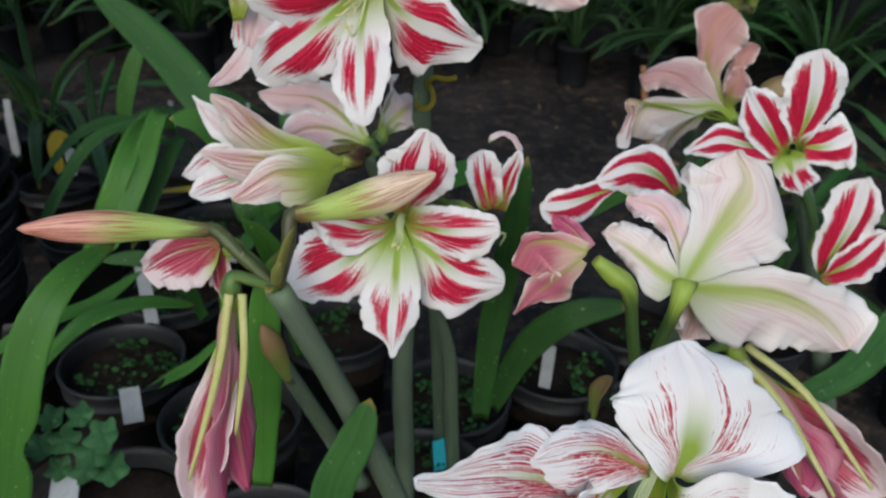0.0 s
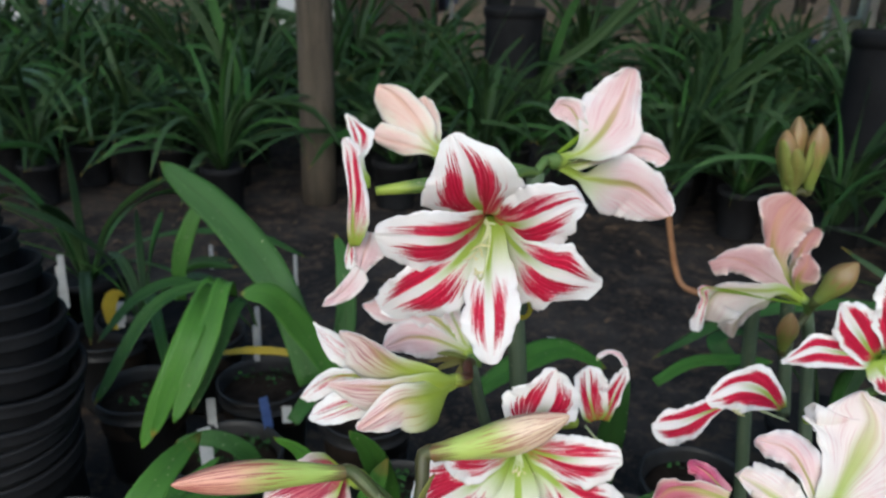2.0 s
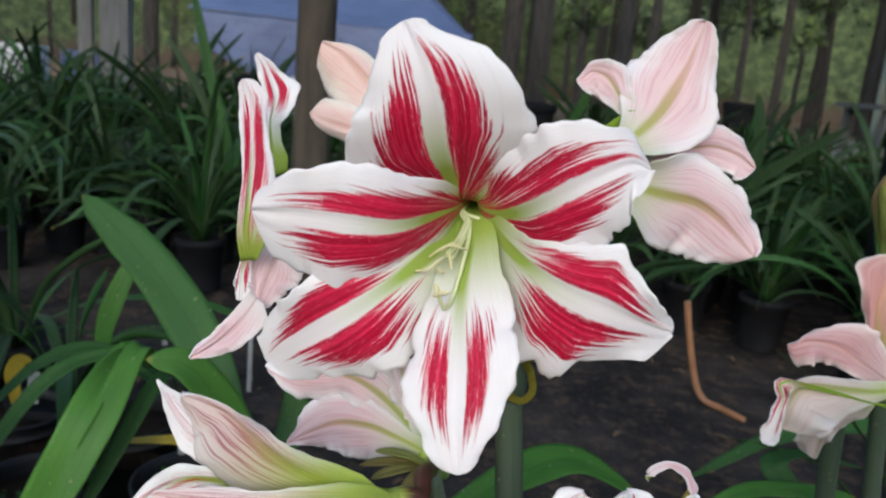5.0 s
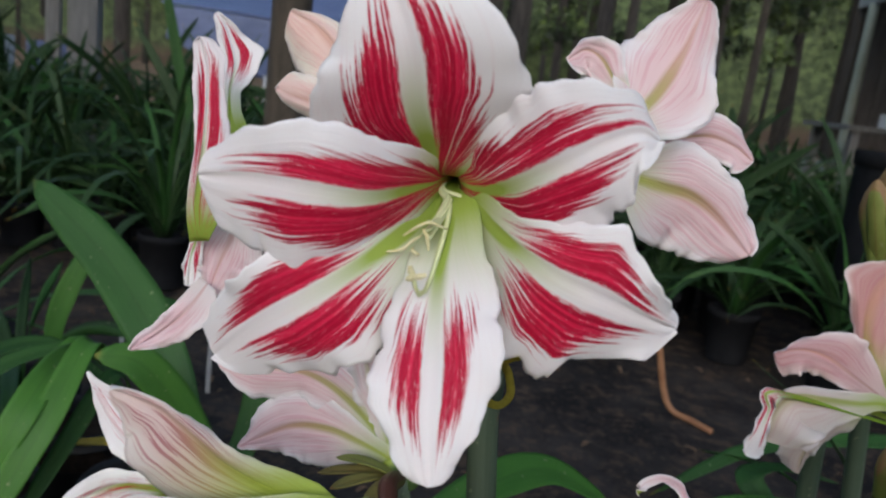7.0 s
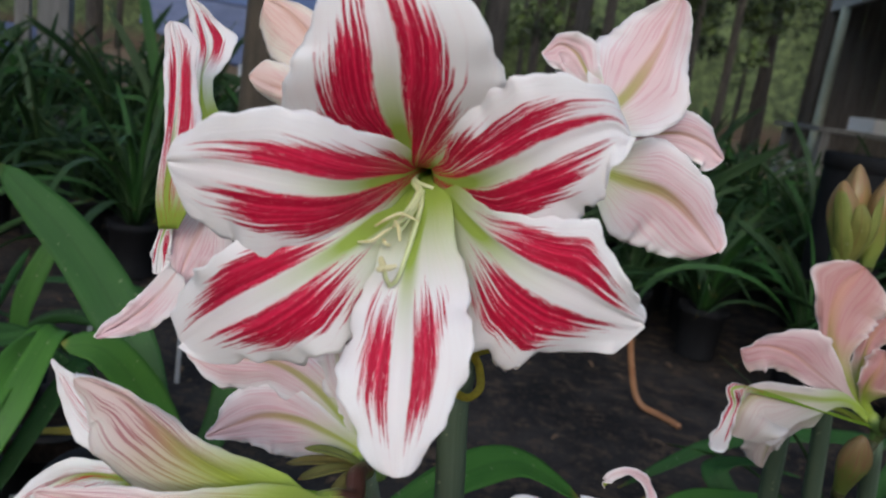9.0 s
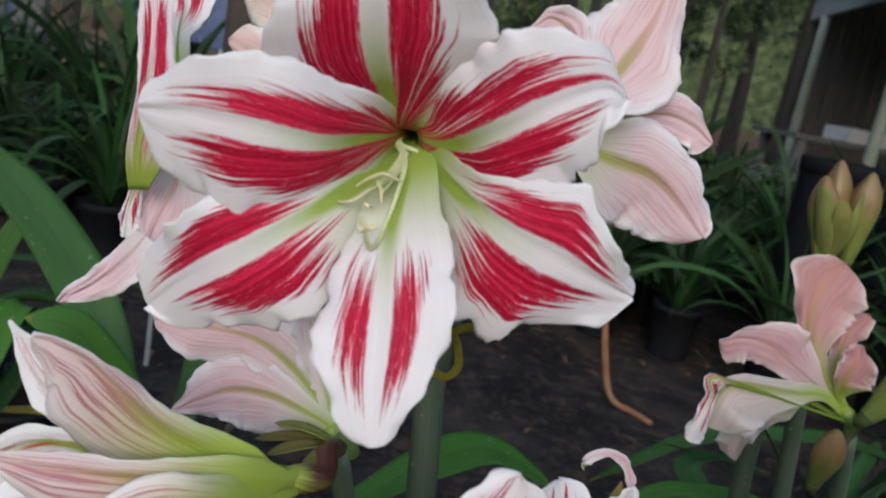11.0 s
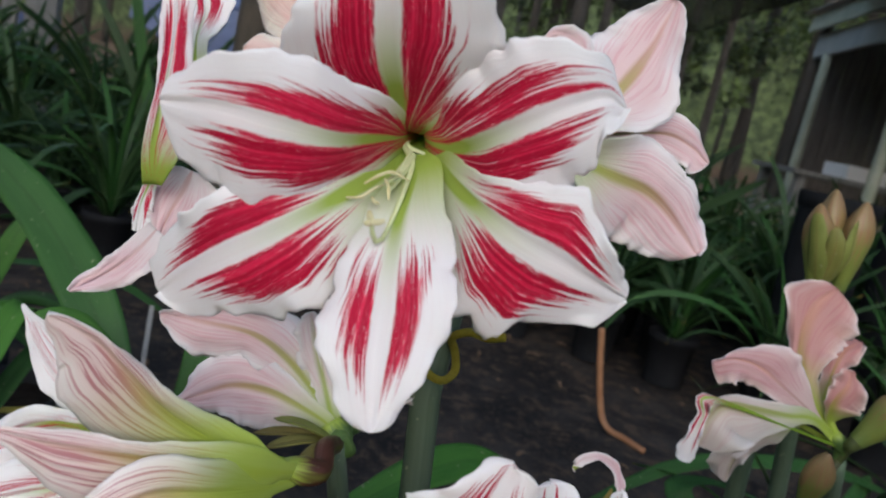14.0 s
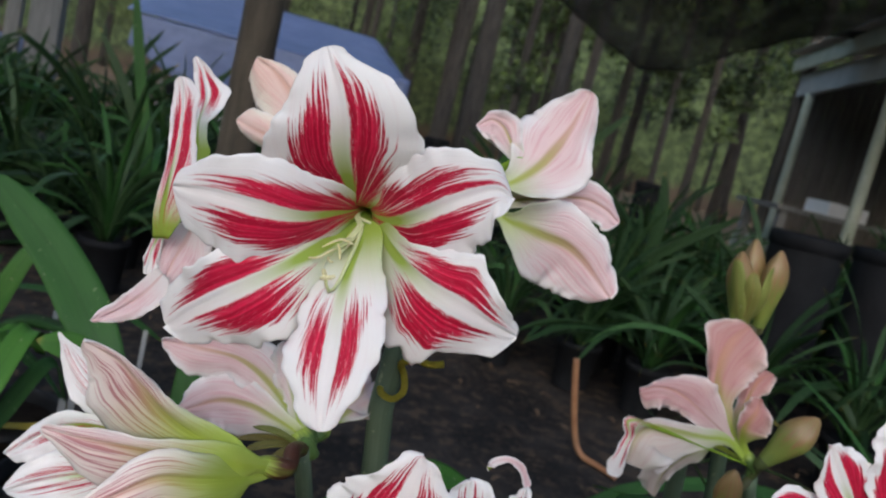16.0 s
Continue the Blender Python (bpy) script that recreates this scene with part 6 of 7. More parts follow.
# pots under and beside the flowers
NEAR_POTS = [(-0.42, 0.845, 60), (-0.24, 0.730, 50), (-0.335, 0.60, 0), (-0.41, 1.03, 40), (0.195, 0.87, 45), (0.04, 0.80, 70), (0.0, 0.63, 60), (-0.60, 0.84, 0), (-0.62, 1.22, 10),
             (0.33, 0.98, 20), (0.30, 0.76, 30), (0.44, 0.80, 0), (0.16, 0.62, 30), (-0.13, 0.95, 30), (-0.40, 1.25, 10), (-0.20, 1.16, 15), (-0.77, 1.44, 0), (-0.98, 1.32, 0), (-0.57, 1.45, 0),
             (0.52, 0.98, 0), (0.36, 0.58, 20), (-0.17, 0.55, 20), (0.20, 0.42, 0), (0.04, 0.46, 0), (-0.80, 1.05, 0), (-1.0, 1.55, 0)]
for k, (x, y, w) in enumerate(NEAR_POTS):
    pot(x, y, 1.0 + 0.04 * math.sin(k * 2.3), turn=k * 40, weeds=w, seed=k)

# plant labels
M["label_navy"] = plain("navy_label", (0.03, 0.06, 0.17), (0.06, 0.10, 0.24), 60, 0.4, 0.1, 0.001)
for k, (t_, h, w, lean, turn, mat) in enumerate([
        ((-0.360, 0.720, 0.177), 0.045, 0.024, -25, 20, "label"), ((-0.383, 0.570, 0.183), 0.045, 0.03, -60, 10, "label"), ((-0.407, 0.930, 0.166), 0.12, 0.019, -10, 30, "label"),
        ((0.027, 0.660, 0.158), 0.055, 0.016, -12, 25, "label_blue"), ((0.172, 0.830, 0.165), 0.07, 0.017, -5, -20, "label"), ((-0.855, 1.350, 0.168), 0.05, 0.02, -5, 10, "label"),
        ((-0.916, 1.550, 0.174), 0.10, 0.012, -6, 15, "label"), ((-0.747, 1.450, 0.181), 0.04, 0.016, -10, 20, "label"), ((-0.455, 1.100, 0.164), 0.07, 0.015, -4, 15, "label"),
        ((-0.360, 1.100, 0.180), 0.055, 0.016, -20, 35, "label_navy"), ((-0.329, 1.100, 0.192), 0.03, 0.016, -10, 0, "label"), ((-0.589, 0.800, 0.191), 0.055, 0.022, -15, 25, "label"),
        ((-0.398, 1.200, 0.252), 0.07, 0.010, -3, 8, "label"), ((-0.382, 1.500, 0.216), 0.12, 0.008, -3, 5, "label"), ((-0.745, 1.450, 0.195), 0.045, 0.02, -5, 10, "label"),
        ((-0.882, 1.500, 0.201), 0.12, 0.014, -5, 10, "label"), ((0.088, 1.000, 0.388), 0.03, 0.012, -5, 0, "label"), ((-0.685, 1.900, 0.129), 0.07, 0.011, -3, 8, "label"), ((-0.419, 1.300, 0.218), 0.09, 0.010, -5, 10, "label")]):
    x, y, z = t_
    tag_label(x, y, z - 0.012, h, w, lean, turn, mat, "blue plastic plant label stuck in a pot" if mat != "label" else "white plastic plant label stuck in a pot")

# stack of empty pots
stack = empty("pot_stack", None, "tall leaning stack of empty black nursery pots", "stack of pots")
for k in range(15):
    h, r = 0.20, 0.098
    prof = [(r * 0.78, 0), (r * 0.93, h * 0.86), (r * 1.02, h * 0.875), (r * 1.04, h * 0.9), (r * 1.0, h * 0.93), (r * 1.06, h * 0.97), (r * 1.055, h), (r * 0.98, h * 0.99), (r * 0.9, h * 0.7), (r * 0.75, 0.01), (0, 0.008)]
    ob = part("stacked_pot", lathe_mesh("stacked_pot", prof, 36, 0.01, k), M["container"], stack)
    ob.matrix_basis = pose(-0.690 - 0.006 * k + 0.004 * math.sin(k * 1.7), 0.965 + 0.003 * math.cos(k * 2.1), 0.0 + 0.034 * k, 2, -7 + 1.2 * math.sin(k), k * 30)

# ---- strap-leaved plants ----
def strap_plant(name, seed, count, length, width, mats, label, group, height=POT_H, arch=1.0, with_pot=True):
    """A clump of arching strap leaves in its pot."""
    r = np.random.default_rng(seed)
    ob = empty(name, None, label, "potted plant", group)
    for k in range(count):
        g = k * 2.399 + r.normal() * 0.3
        L = length * r.uniform(0.6, 1.1)
        rise = r.uniform(0.35, 0.9) if k % 3 else r.uniform(0.8, 1.1)
        d = V(math.cos(g), math.sin(g), 0)
        out = L * (1.05 - 0.62 * rise) * arch
        b = d * 0.015 + V(0, 0, height * 0.86)
        pts = [b, b + d * out * 0.22 + V(0, 0, L * rise * 0.45), b + d * out * 0.62 + V(0, 0, L * rise * 0.74), b + d * out * 1.15 + V(0, 0, L * rise * (0.72 if rise < 0.8 else 0.95))]
        if rise < 0.7:
            pts.append(b + d * out * 1.5 + V(0, 0, L * rise * 0.38))
        leaf(ob, pts, width * r.uniform(0.7, 1.15), mats[k % len(mats)], fold=0.35, twist=r.normal() * 60, nu=13, nv=5, seed=seed * 50 + k)
    if with_pot:
        rr, h = 0.10, height
        prof = [(rr * 0.8, 0), (rr * 0.95, h * 0.85), (rr * 1.03, h * 0.86), (rr * 1.05, h), (rr * 0.98, h), (rr * 0.93, h * 0.88), (0, h * 0.86)]
        part("pot", lathe_mesh("pot", prof, 20, 0.01, seed), M["container"], ob, "black plastic nursery pot")
    return ob


far_label = "dark green strap-leaved amaryllis clump in a black pot"
protos = [strap_plant("strap_leaf_plant", 100 + k, 34 + 4 * (k % 3), 0.56 + 0.05 * (k % 3), 0.0135 + 0.002 * (k % 2), ("leaf_dark", "leaf_deep", "leaf_dark", "leaf_deep", "leaf_mid"), far_label, "strap-leaved plants in rows", 0.22) for k in range(5)]
rng = np.random.default_rng(5)
spots = []
for row, (y, n) in enumerate([(2.93, 20), (3.2, 21), (3.55, 22), (4.0, 21), (4.6, 21), (5.3, 22)]):
    half = 1.6 + y * 0.62
    for k in range(n):
        x = -half + (2 * half) * (k + 0.5 * (row % 2)) / (n - 1)
        spots.append((x + rng.normal() * 0.10, y + rng.normal() * 0.11))
spots = [(x, y) for x, y in spots if not (abs(x + 0.55) < 0.16 and y < 3.1) and not (abs(x - 0.30) < 0.30 and 3.4 < y < 4.5) and not (1.1 < x < 2.1 and y < 3.1)]
for k, (x, y) in enumerate(spots):
    m = pose(x, y, 0, 0, 0, rng.uniform(0, 360))
    s = rng.uniform(0.78, 1.24) * (0.78 if y < 3.45 else 0.9 if y < 3.8 else 1.0)
    if k < len(protos):
        protos[k].matrix_basis = m
    else:
        copy_thing(protos[k % len(protos)], m @ Matrix.Diagonal((s, s, s * rng.uniform(0.9, 1.1), 1)))

for k, (x, y) in enumerate([(1.20, 2.30), (1.52, 2.22), (1.85, 2.28), (1.02, 2.62), (2.2, 2.35), (0.80, 2.75)]):
    copy_thing(protos[k % len(protos)], pose(x, y, 0, 0, 0, 70 * k) @ Matrix.Scale(0.8, 4))

# nearer clumps by the path
for k, (x, y, c, L) in enumerate([(-0.95, 1.75, 14, 0.42), (-1.35, 1.55, 14, 0.45), (-1.15, 1.30, 12, 0.40), (-0.72, 1.52, 9, 0.34), (0.62, 1.15, 8, 0.36), (1.05, 1.35, 14, 0.50), (0.85, 0.95, 12, 0.42), (-1.6, 2.0, 14, 0.45)]):
    ob = strap_plant("strap_leaf_plant", 200 + k, c, L, 0.012, ("leaf_dark", "leaf_mid"), "small dark green strap-leaved plant in a black pot", "strap-leaved plants by the path", POT_H, 1.2)
    ob.matrix_basis = pose(x, y, 0, 0, 0, 40 * k)

# broad bright leaves near the flowers
clump = empty("amaryllis_leaves", None, "clump of broad bright green amaryllis leaves", "plant", "broad-leaved plants")
leaf(clump, [(-0.276, 1.050, 0.289), (-0.324, 1.100, 0.416), (-0.421, 1.170, 0.514), (-0.540, 1.220, 0.596)], 0.031, "leaf_mid", normal=(0.1, -1, 0.5), seed=1, fold=0.12)
leaf(clump, [(-0.232, 1.020, 0.309), (-0.275, 1.020, 0.390), (-0.319, 1.000, 0.461), (-0.358, 0.980, 0.474)], 0.022, "leaf_bright", normal=(0.2, -0.6, 1), seed=2, fold=0.2)
leaf(clump, [(-0.309, 1.050, 0.216), (-0.243, 1.150, 0.296), (-0.238, 1.200, 0.413), (-0.259, 1.250, 0.468)], 0.018, "leaf_mid", normal=(0, -1, 0.3), seed=3)
clump = empty("amaryllis_leaves", None, "clump of long arching bright green leaves, one tip browned", "plant", "broad-leaved plants")
B = (-0.447, 1.200, 0.377)
leaf(clump, [B, (-0.453, 1.150, 0.408), (-0.482, 1.050, 0.327), (-0.535, 1.000, 0.195)], 0.020, "leaf_bright", normal=(0.3, -0.7, 0.6), seed=4, fold=0.2)
leaf(clump, [B, (-0.448, 1.120, 0.411), (-0.450, 1.020, 0.382), (-0.504, 0.970, 0.237)], 0.017, "leaf_bright", normal=(0.3, -0.7, 0.6), seed=5, fold=0.2)
leaf(clump, [B, (-0.489, 1.200, 0.385), (-0.558, 1.150, 0.358), (-0.623, 1.050, 0.240)], 0.014, "leaf_mid", normal=(0.2, -0.5, 1), seed=6, fold=0.3)
leaf(clump, [(-0.417, 1.140, 0.394), (-0.416, 1.100, 0.436), (-0.429, 1.020, 0.367), (-0.469, 0.970, 0.264)], 0.017, "leaf_bright", normal=(0.3, -0.7, 0.6), seed=34, fold=0.25)
leaf(clump, [(-0.397, 1.200, 0.311), (-0.411, 1.170, 0.372), (-0.440, 1.100, 0.306), (-0.472, 1.050, 0.227)], 0.012, "leaf_mid", normal=(0.3, -0.7, 0.6), seed=35, fold=0.3)
leaf(clump, [(-0.456, 1.250, 0.324), (-0.535, 1.250, 0.369), (-0.604, 1.220, 0.350), (-0.669, 1.180, 0.280)], 0.012, "leaf_mid", normal=(0.2, -0.5, 1), seed=36, fold=0.3)
leaf(clump, [(-0.577, 1.350, 0.285), (-0.575, 1.360, 0.361), (-0.550, 1.380, 0.444), (-0.530, 1.400, 0.477)], 0.017, "leaf_bright", normal=(0, -1, 0.2), seed=7)
leaf(clump, [(-0.715, 1.350, 0.218), (-0.714, 1.340, 0.271), (-0.695, 1.330, 0.305), (-0.676, 1.330, 0.302)], 0.014, "leaf_yellow", normal=(0, -1, 0.3), seed=8, label="yellowed drooping leaf")
leaf(clump, [(-0.455, 1.150, 0.281), (-0.395, 1.140, 0.294), (-0.346, 1.130, 0.300), (-0.304, 1.100, 0.310)], 0.009, "leaf_yellow", normal=(0, -0.3, 1), seed=9, label="yellowed drooping leaf")
clump = empty("amaryllis_leaves", None, "broad bright green leaf with a bitten edge arching over pots", "plant", "broad-leaved plants")
leaf(clump, [(-0.532, 0.550, -0.160), (-0.422, 0.570, 0.235), (-0.390, 0.600, 0.366), (-0.363, 0.640, 0.421), (-0.340, 0.720, 0.425)], 0.023, "leaf_bright", normal=(0.3, -0.8, 0.6), seed=10, fold=0.15, nick=0.55, nu=50, nv=13)
leaf(clump, [(-0.429, 0.660, 0.288), (-0.371, 0.680, 0.345), (-0.324, 0.720, 0.345), (-0.278, 0.760, 0.319)], 0.0125, "leaf_bright", normal=(0, -0.4, 1), seed=11, fold=0.2)
leaf(clump, [(-0.504, 0.660, 0.288), (-0.427, 0.680, 0.336), (-0.374, 0.720, 0.345), (-0.335, 0.760, 0.364)], 0.010, "leaf_bright", normal=(0, -0.5, 1), seed=12, fold=0.2)
leaf(clump, [(-0.082, 0.420, 0.292), (-0.067, 0.430, 0.373), (-0.050, 0.440, 0.413), (-0.039, 0.450, 0.447)], 0.017, "leaf_mid", normal=(0, -1, 0.1), seed=13, fold=0.3)
leaf(clump, [(-0.383, 0.800, 0.141), (-0.340, 0.800, 0.172), (-0.299, 0.800, 0.202), (-0.263, 0.820, 0.235)], 0.010, "leaf_bright", normal=(0, -0.4, 1), seed=14, fold=0.2)
leaf(clump, [(-0.172, 0.600, 0.189), (-0.147, 0.560, 0.393), (-0.141, 0.560, 0.468), (-0.125, 0.570, 0.509)], 0.017, "leaf_bright", normal=(0, -1, 0.1), seed=15, fold=0.1)
leaf(clump, [(-0.121, 0.620, 0.355), (-0.129, 0.600, 0.448), (-0.140, 0.580, 0.507), (-0.158, 0.570, 0.537)], 0.014, "leaf_bright", normal=(0, -0.8, 0.6), seed=31, fold=0.2)
leaf(clump, [(-0.228, 0.700, 0.276), (-0.209, 0.680, 0.379), (-0.217, 0.670, 0.437), (-0.246, 0.660, 0.464)], 0.013, "leaf_bright", normal=(0, -0.8, 0.6), seed=32, fold=0.2)
leaf(clump, [(-0.302, 0.860, 0.228), (-0.323, 0.840, 0.307), (-0.362, 0.830, 0.339), (-0.409, 0.820, 0.340)], 0.012, "leaf_mid", normal=(0, -0.5, 0.9), seed=33, fold=0.2)
clump = empty("amaryllis_leaves", None, "dark green strap leaves arching between the flower stalks", "plant", "broad-leaved plants")
leaf(clump, [(0.085, 0.700, 0.228), (0.114, 0.680, 0.328), (0.154, 0.660, 0.389), (0.215, 0.660, 0.406)], 0.0175, "leaf_mid", normal=(0, -0.6, 1), seed=16, fold=0.2)
leaf(clump, [(-0.037, 0.800, 0.432), (0.017, 0.800, 0.476), (0.070, 0.820, 0.486), (0.125, 0.820, 0.460)], 0.018, "leaf_bright", normal=(0, -0.4, 1), seed=17, fold=0.2)
leaf(clump, [(0.215, 0.900, 0.394), (0.265, 0.920, 0.414), (0.321, 0.940, 0.409), (0.395, 0.950, 0.403)], 0.011, "leaf_bright", normal=(0, -0.4, 1), seed=18, fold=0.2)
leaf(clump, [(0.366, 1.000, 0.364), (0.339, 1.020, 0.397), (0.389, 1.050, 0.395), (0.460, 1.050, 0.386)], 0.018, "leaf_mid", normal=(0, -0.4, 1), seed=19, fold=0.2)
leaf(clump, [(0.390, 0.600, 0.342), (0.442, 0.620, 0.358), (0.485, 0.650, 0.381), (0.547, 0.700, 0.424)], 0.020, "leaf_mid", normal=(0.3, -0.6, 0.6), seed=20, fold=0.2)

tall = empty("amaryllis_leaves", None, "tall dark green strap leaves rising above the rows", "plant", "broad-leaved plants")
for k, (a, c, e, w) in enumerate([((-0.899, 3.100, 0.442), (-0.966, 3.100, 0.700), (-1.043, 3.100, 1.046), 0.021), ((-0.961, 3.200, 0.427), (-1.043, 3.200, 0.649), (-1.178, 3.200, 0.859), 0.018), ((0.379, 3.300, 0.450), (0.598, 3.300, 0.648), (0.935, 3.300, 1.044), 0.024),
                               ((0.390, 3.300, 0.451), (0.451, 3.300, 0.711), (0.531, 3.300, 0.850), 0.022), ((1.055, 3.000, 0.478), (1.059, 3.000, 0.671), (1.024, 3.000, 0.835), 0.030), ((1.059, 3.000, 0.456), (1.150, 3.000, 0.569), (1.380, 3.000, 0.738), 0.024)]):
    foot = (a[0], a[1], 0.16)
    leaf(tall, [foot, a, c, e], w, "leaf_dark" if k % 3 else "leaf_mid", normal=(0.2, -1, 0.3), seed=60 + k, fold=0.25)

# herb with lobed leaves among the pots
herb = empty("weed_plant", None, "low weed with rounded scalloped leaves beside the pots", "weed")
M["herb"] = green_skin("herb_leaf", (0.03, 0.10, 0.035), (0.05, 0.145, 0.05), (0.02, 0.06, 0.02), 0.6, 3.0, (0.06, 0.16, 0.05))
for k, place in enumerate([(-0.367, 0.620, 0.265), (-0.384, 0.610, 0.238), (-0.350, 0.600, 0.232), (-0.399, 0.620, 0.260), (-0.358, 0.590, 0.217), (-0.337, 0.600, 0.257), (-0.392, 0.600, 0.206), (-0.413, 0.610, 0.228), (-0.336, 0.600, 0.208)]):
    c = V(*place)
    vs, uv_ = [c], [(0.4, 0.5)]
    n = unit(V(0.2 * math.sin(k), -0.5, 0.9))
    a = unit(np.cross(n, V(1, 0.2 * k, 0)))
    b_ = np.cross(n, a)
    for q in range(30):
        h = 2 * math.pi * q / 30
        rr = (0.014 + 0.002 * (k % 3)) * (1 + 0.16 * math.cos(5 * h))
        vs.append(c + rr * (math.cos(h) * a + math.sin(h) * b_) + n * 0.003 * math.cos(5 * h))
        uv_.append((0.4 + 0.3 * math.cos(h), 0.5 + 0.4 * math.sin(h)))
    part("leaf", raw_mesh("leaf", vs, [(0, q + 1, (q + 1) % 30 + 1) for q in range(30)], uv_), M["herb"], herb)

# brown bent hose end standing by the path
hose = part("bent_hose", tube_mesh("bent_hose", [(0.598, 2.130, 0.272), (0.620, 2.130, 0.172), (0.653, 2.130, 0.054), (0.677, 2.110, 0.011), (0.716, 2.070, 0.005), (0.754, 2.020, 0.001)], [0.009, 0.009, 0.008], 10, 1, 30), M["stick"])
tagged(hose, "rusty brown bent pipe end standing on the weed cloth", "pipe")


# ---- posts, bags and the far things ----
def post(x, y, r, h, mat, label, lean=(0, 0), square=False, name="wooden_post"):
    if square:
        me = box_mesh(name, (-r, -r, -0.02), (r, r, h), 0.006)
    else:
        me = tube_mesh(name, [(0, 0, -0.02), (0.003, 0.002, h * 0.5), (0, 0, h)], [r * 1.05, r, r * 0.95], 16, 1, 14)
    ob = part(name, me, M[mat])
    tagged(ob, label, "post", "posts of the shade house")
    ob.matrix_world = pose(x, y, 0, lean[0], lean[1], 12)
    return ob


post(-0.552, 2.93, 0.066, 2.6, "wood_post", "round weathered brown wooden post standing on the path edge")
post(*((-2.593, 6.000, 0.553)[:2]), 0.10, 2.6, "grey_wood", "grey weathered timber post", square=True)
post(*((-2.963, 6.300, 0.614)[:2]), 0.05, 2.6, "grey_wood", "thin grey weathered timber post", square=True)
post(*((4.140, 8.000, 0.509)[:2]), 0.06, 2.6, "wood_post", "mossy round wooden pole by the shed")


def tall_pot(x, y, r, h, label="tall black plastic growing container among the plants"):
    prof = [(r * 0.86, 0), (r * 0.97, h * 0.93), (r * 1.03, h * 0.935), (r * 1.04, h * 0.99), (r * 1.01, h), (r * 0.96, h * 0.99), (r * 0.93, h * 0.95), (0, h * 0.945)]
    ob = empty("growing_container", None, label, "plant pot", "tall black containers")
    part("body", lathe_mesh("body", prof[:2], 32, 0.015, int(abs(x) * 10)), M["container"], ob)
    part("rim", lathe_mesh("rim", prof[1:7], 32, 0.012, int(abs(x) * 10)), M["container"], ob, "rolled rim of the container")
    part("soil", lathe_mesh("soil", prof[6:], 24, 0.0), M["soil"], ob, "dark soil in the container")
    ob.matrix_basis = pose(x, y, 0, 0, 0, 30)


tall_pot(0.314, 4.2, 0.162, 0.69)
tall_pot(0.30, 5.2, 0.085, 0.73)
tall_pot(1.91, 5.5, 0.11, 0.775)
tall_pot(1.44, 2.62, 0.125, 0.735)
tall_pot(1.86, 2.75, 0.135, 0.74)
tall_pot(-1.16, 4.5, 0.11, 0.70)


# blue tarpaulin shelter
shelter = empty("tarp_shelter", None, "blue tarpaulin draped over a low frame shelter", "shelter")
def drape(name, corners, nu, nv, sag, hem, seed):
    a, b, c, d = [V(*p) for p in corners]
    r = np.random.default_rng(seed)
    grid = np.zeros((nu, nv, 3))
    for i in range(nu):
        for j in range(nv):
            s, t = i / (nu - 1), j / (nv - 1)
            p = (a * (1 - s) + b * s) * (1 - t) + (d * (1 - s) + c * s) * t
            p = p + V(0, 0.05 * math.sin(13 * s + seed) * t, -sag * math.sin(math.pi * s) * math.sin(math.pi * t) + hem * t ** 3 * (math.sin(5.1 * s + seed) + 0.4 * math.sin(14 * s)))
            p = p + V(0, 0.03, 0.02) * noise.noise((s * 7, t * 7, seed))
            grid[i, j] = p
    uv = np.stack(np.meshgrid(np.linspace(0, 1, nu), np.linspace(0, 1, nv), indexing="ij"), 2)
    return sheet(name, grid, uv, 0.01)


grid = np.zeros((48, 16, 3))
for i in range(48):
    q = i / 47
    hem = np.interp(q, [0, 0.2, 0.35, 0.6, 0.75, 0.93, 0.95, 1.0], [0.90, 0.62, 0.58, 0.64, 0.88, 0.98, 0.56, 0.54])
    for j in range(16):
        w = j / 15
        grid[i, j] = (-3.0 + 3.1 * q, 9.0 - 0.10 * w + 0.05 * math.sin(26 * q) * w, 1.25 + (hem - 1.25) * w - 0.05 * math.sin(math.pi * w) * math.sin(9 * q))
uv = np.stack(np.meshgrid(np.linspace(0, 1, 48), np.linspace(0, 1, 16), indexing="ij"), 2)
part("tarp_front", sheet("tarp_front", grid, uv, 0.01), [M["tarp"], M["tarp"]], shelter, "hanging front edge of the blue tarpaulin")
part("tarp_roof", drape("tarp_roof", [(-3.1, 8.98, 1.27), (0.10, 8.98, 1.20), (-0.45, 10.4, 1.74), (-3.1, 10.4, 1.85)], 40, 20, 0.06, 0.0, 2), [M["tarp"], M["tarp"]], shelter, "sloping roof of the blue tarpaulin")
part("tarp_side", drape("tarp_side", [(0.10, 9.0, 1.2), (-0.40, 10.4, 1.72), (-0.35, 10.5, 0.2), (0.12, 9.0, 0.45)], 16, 16, 0.0, 0.03, 3), [M["tarp"], M["tarp"]], shelter)
for x, y in ((0.06, 9.08), (-2.95, 9.08), (-0.42, 10.35), (-3.0, 10.35)):
    part("pole", tube_mesh("pole", [(x, y, -0.02), (x, y, 0.7), (x, y, 1.22)], [0.025, 0.025], 10, 1, 6), M["grey_wood"], shelter)


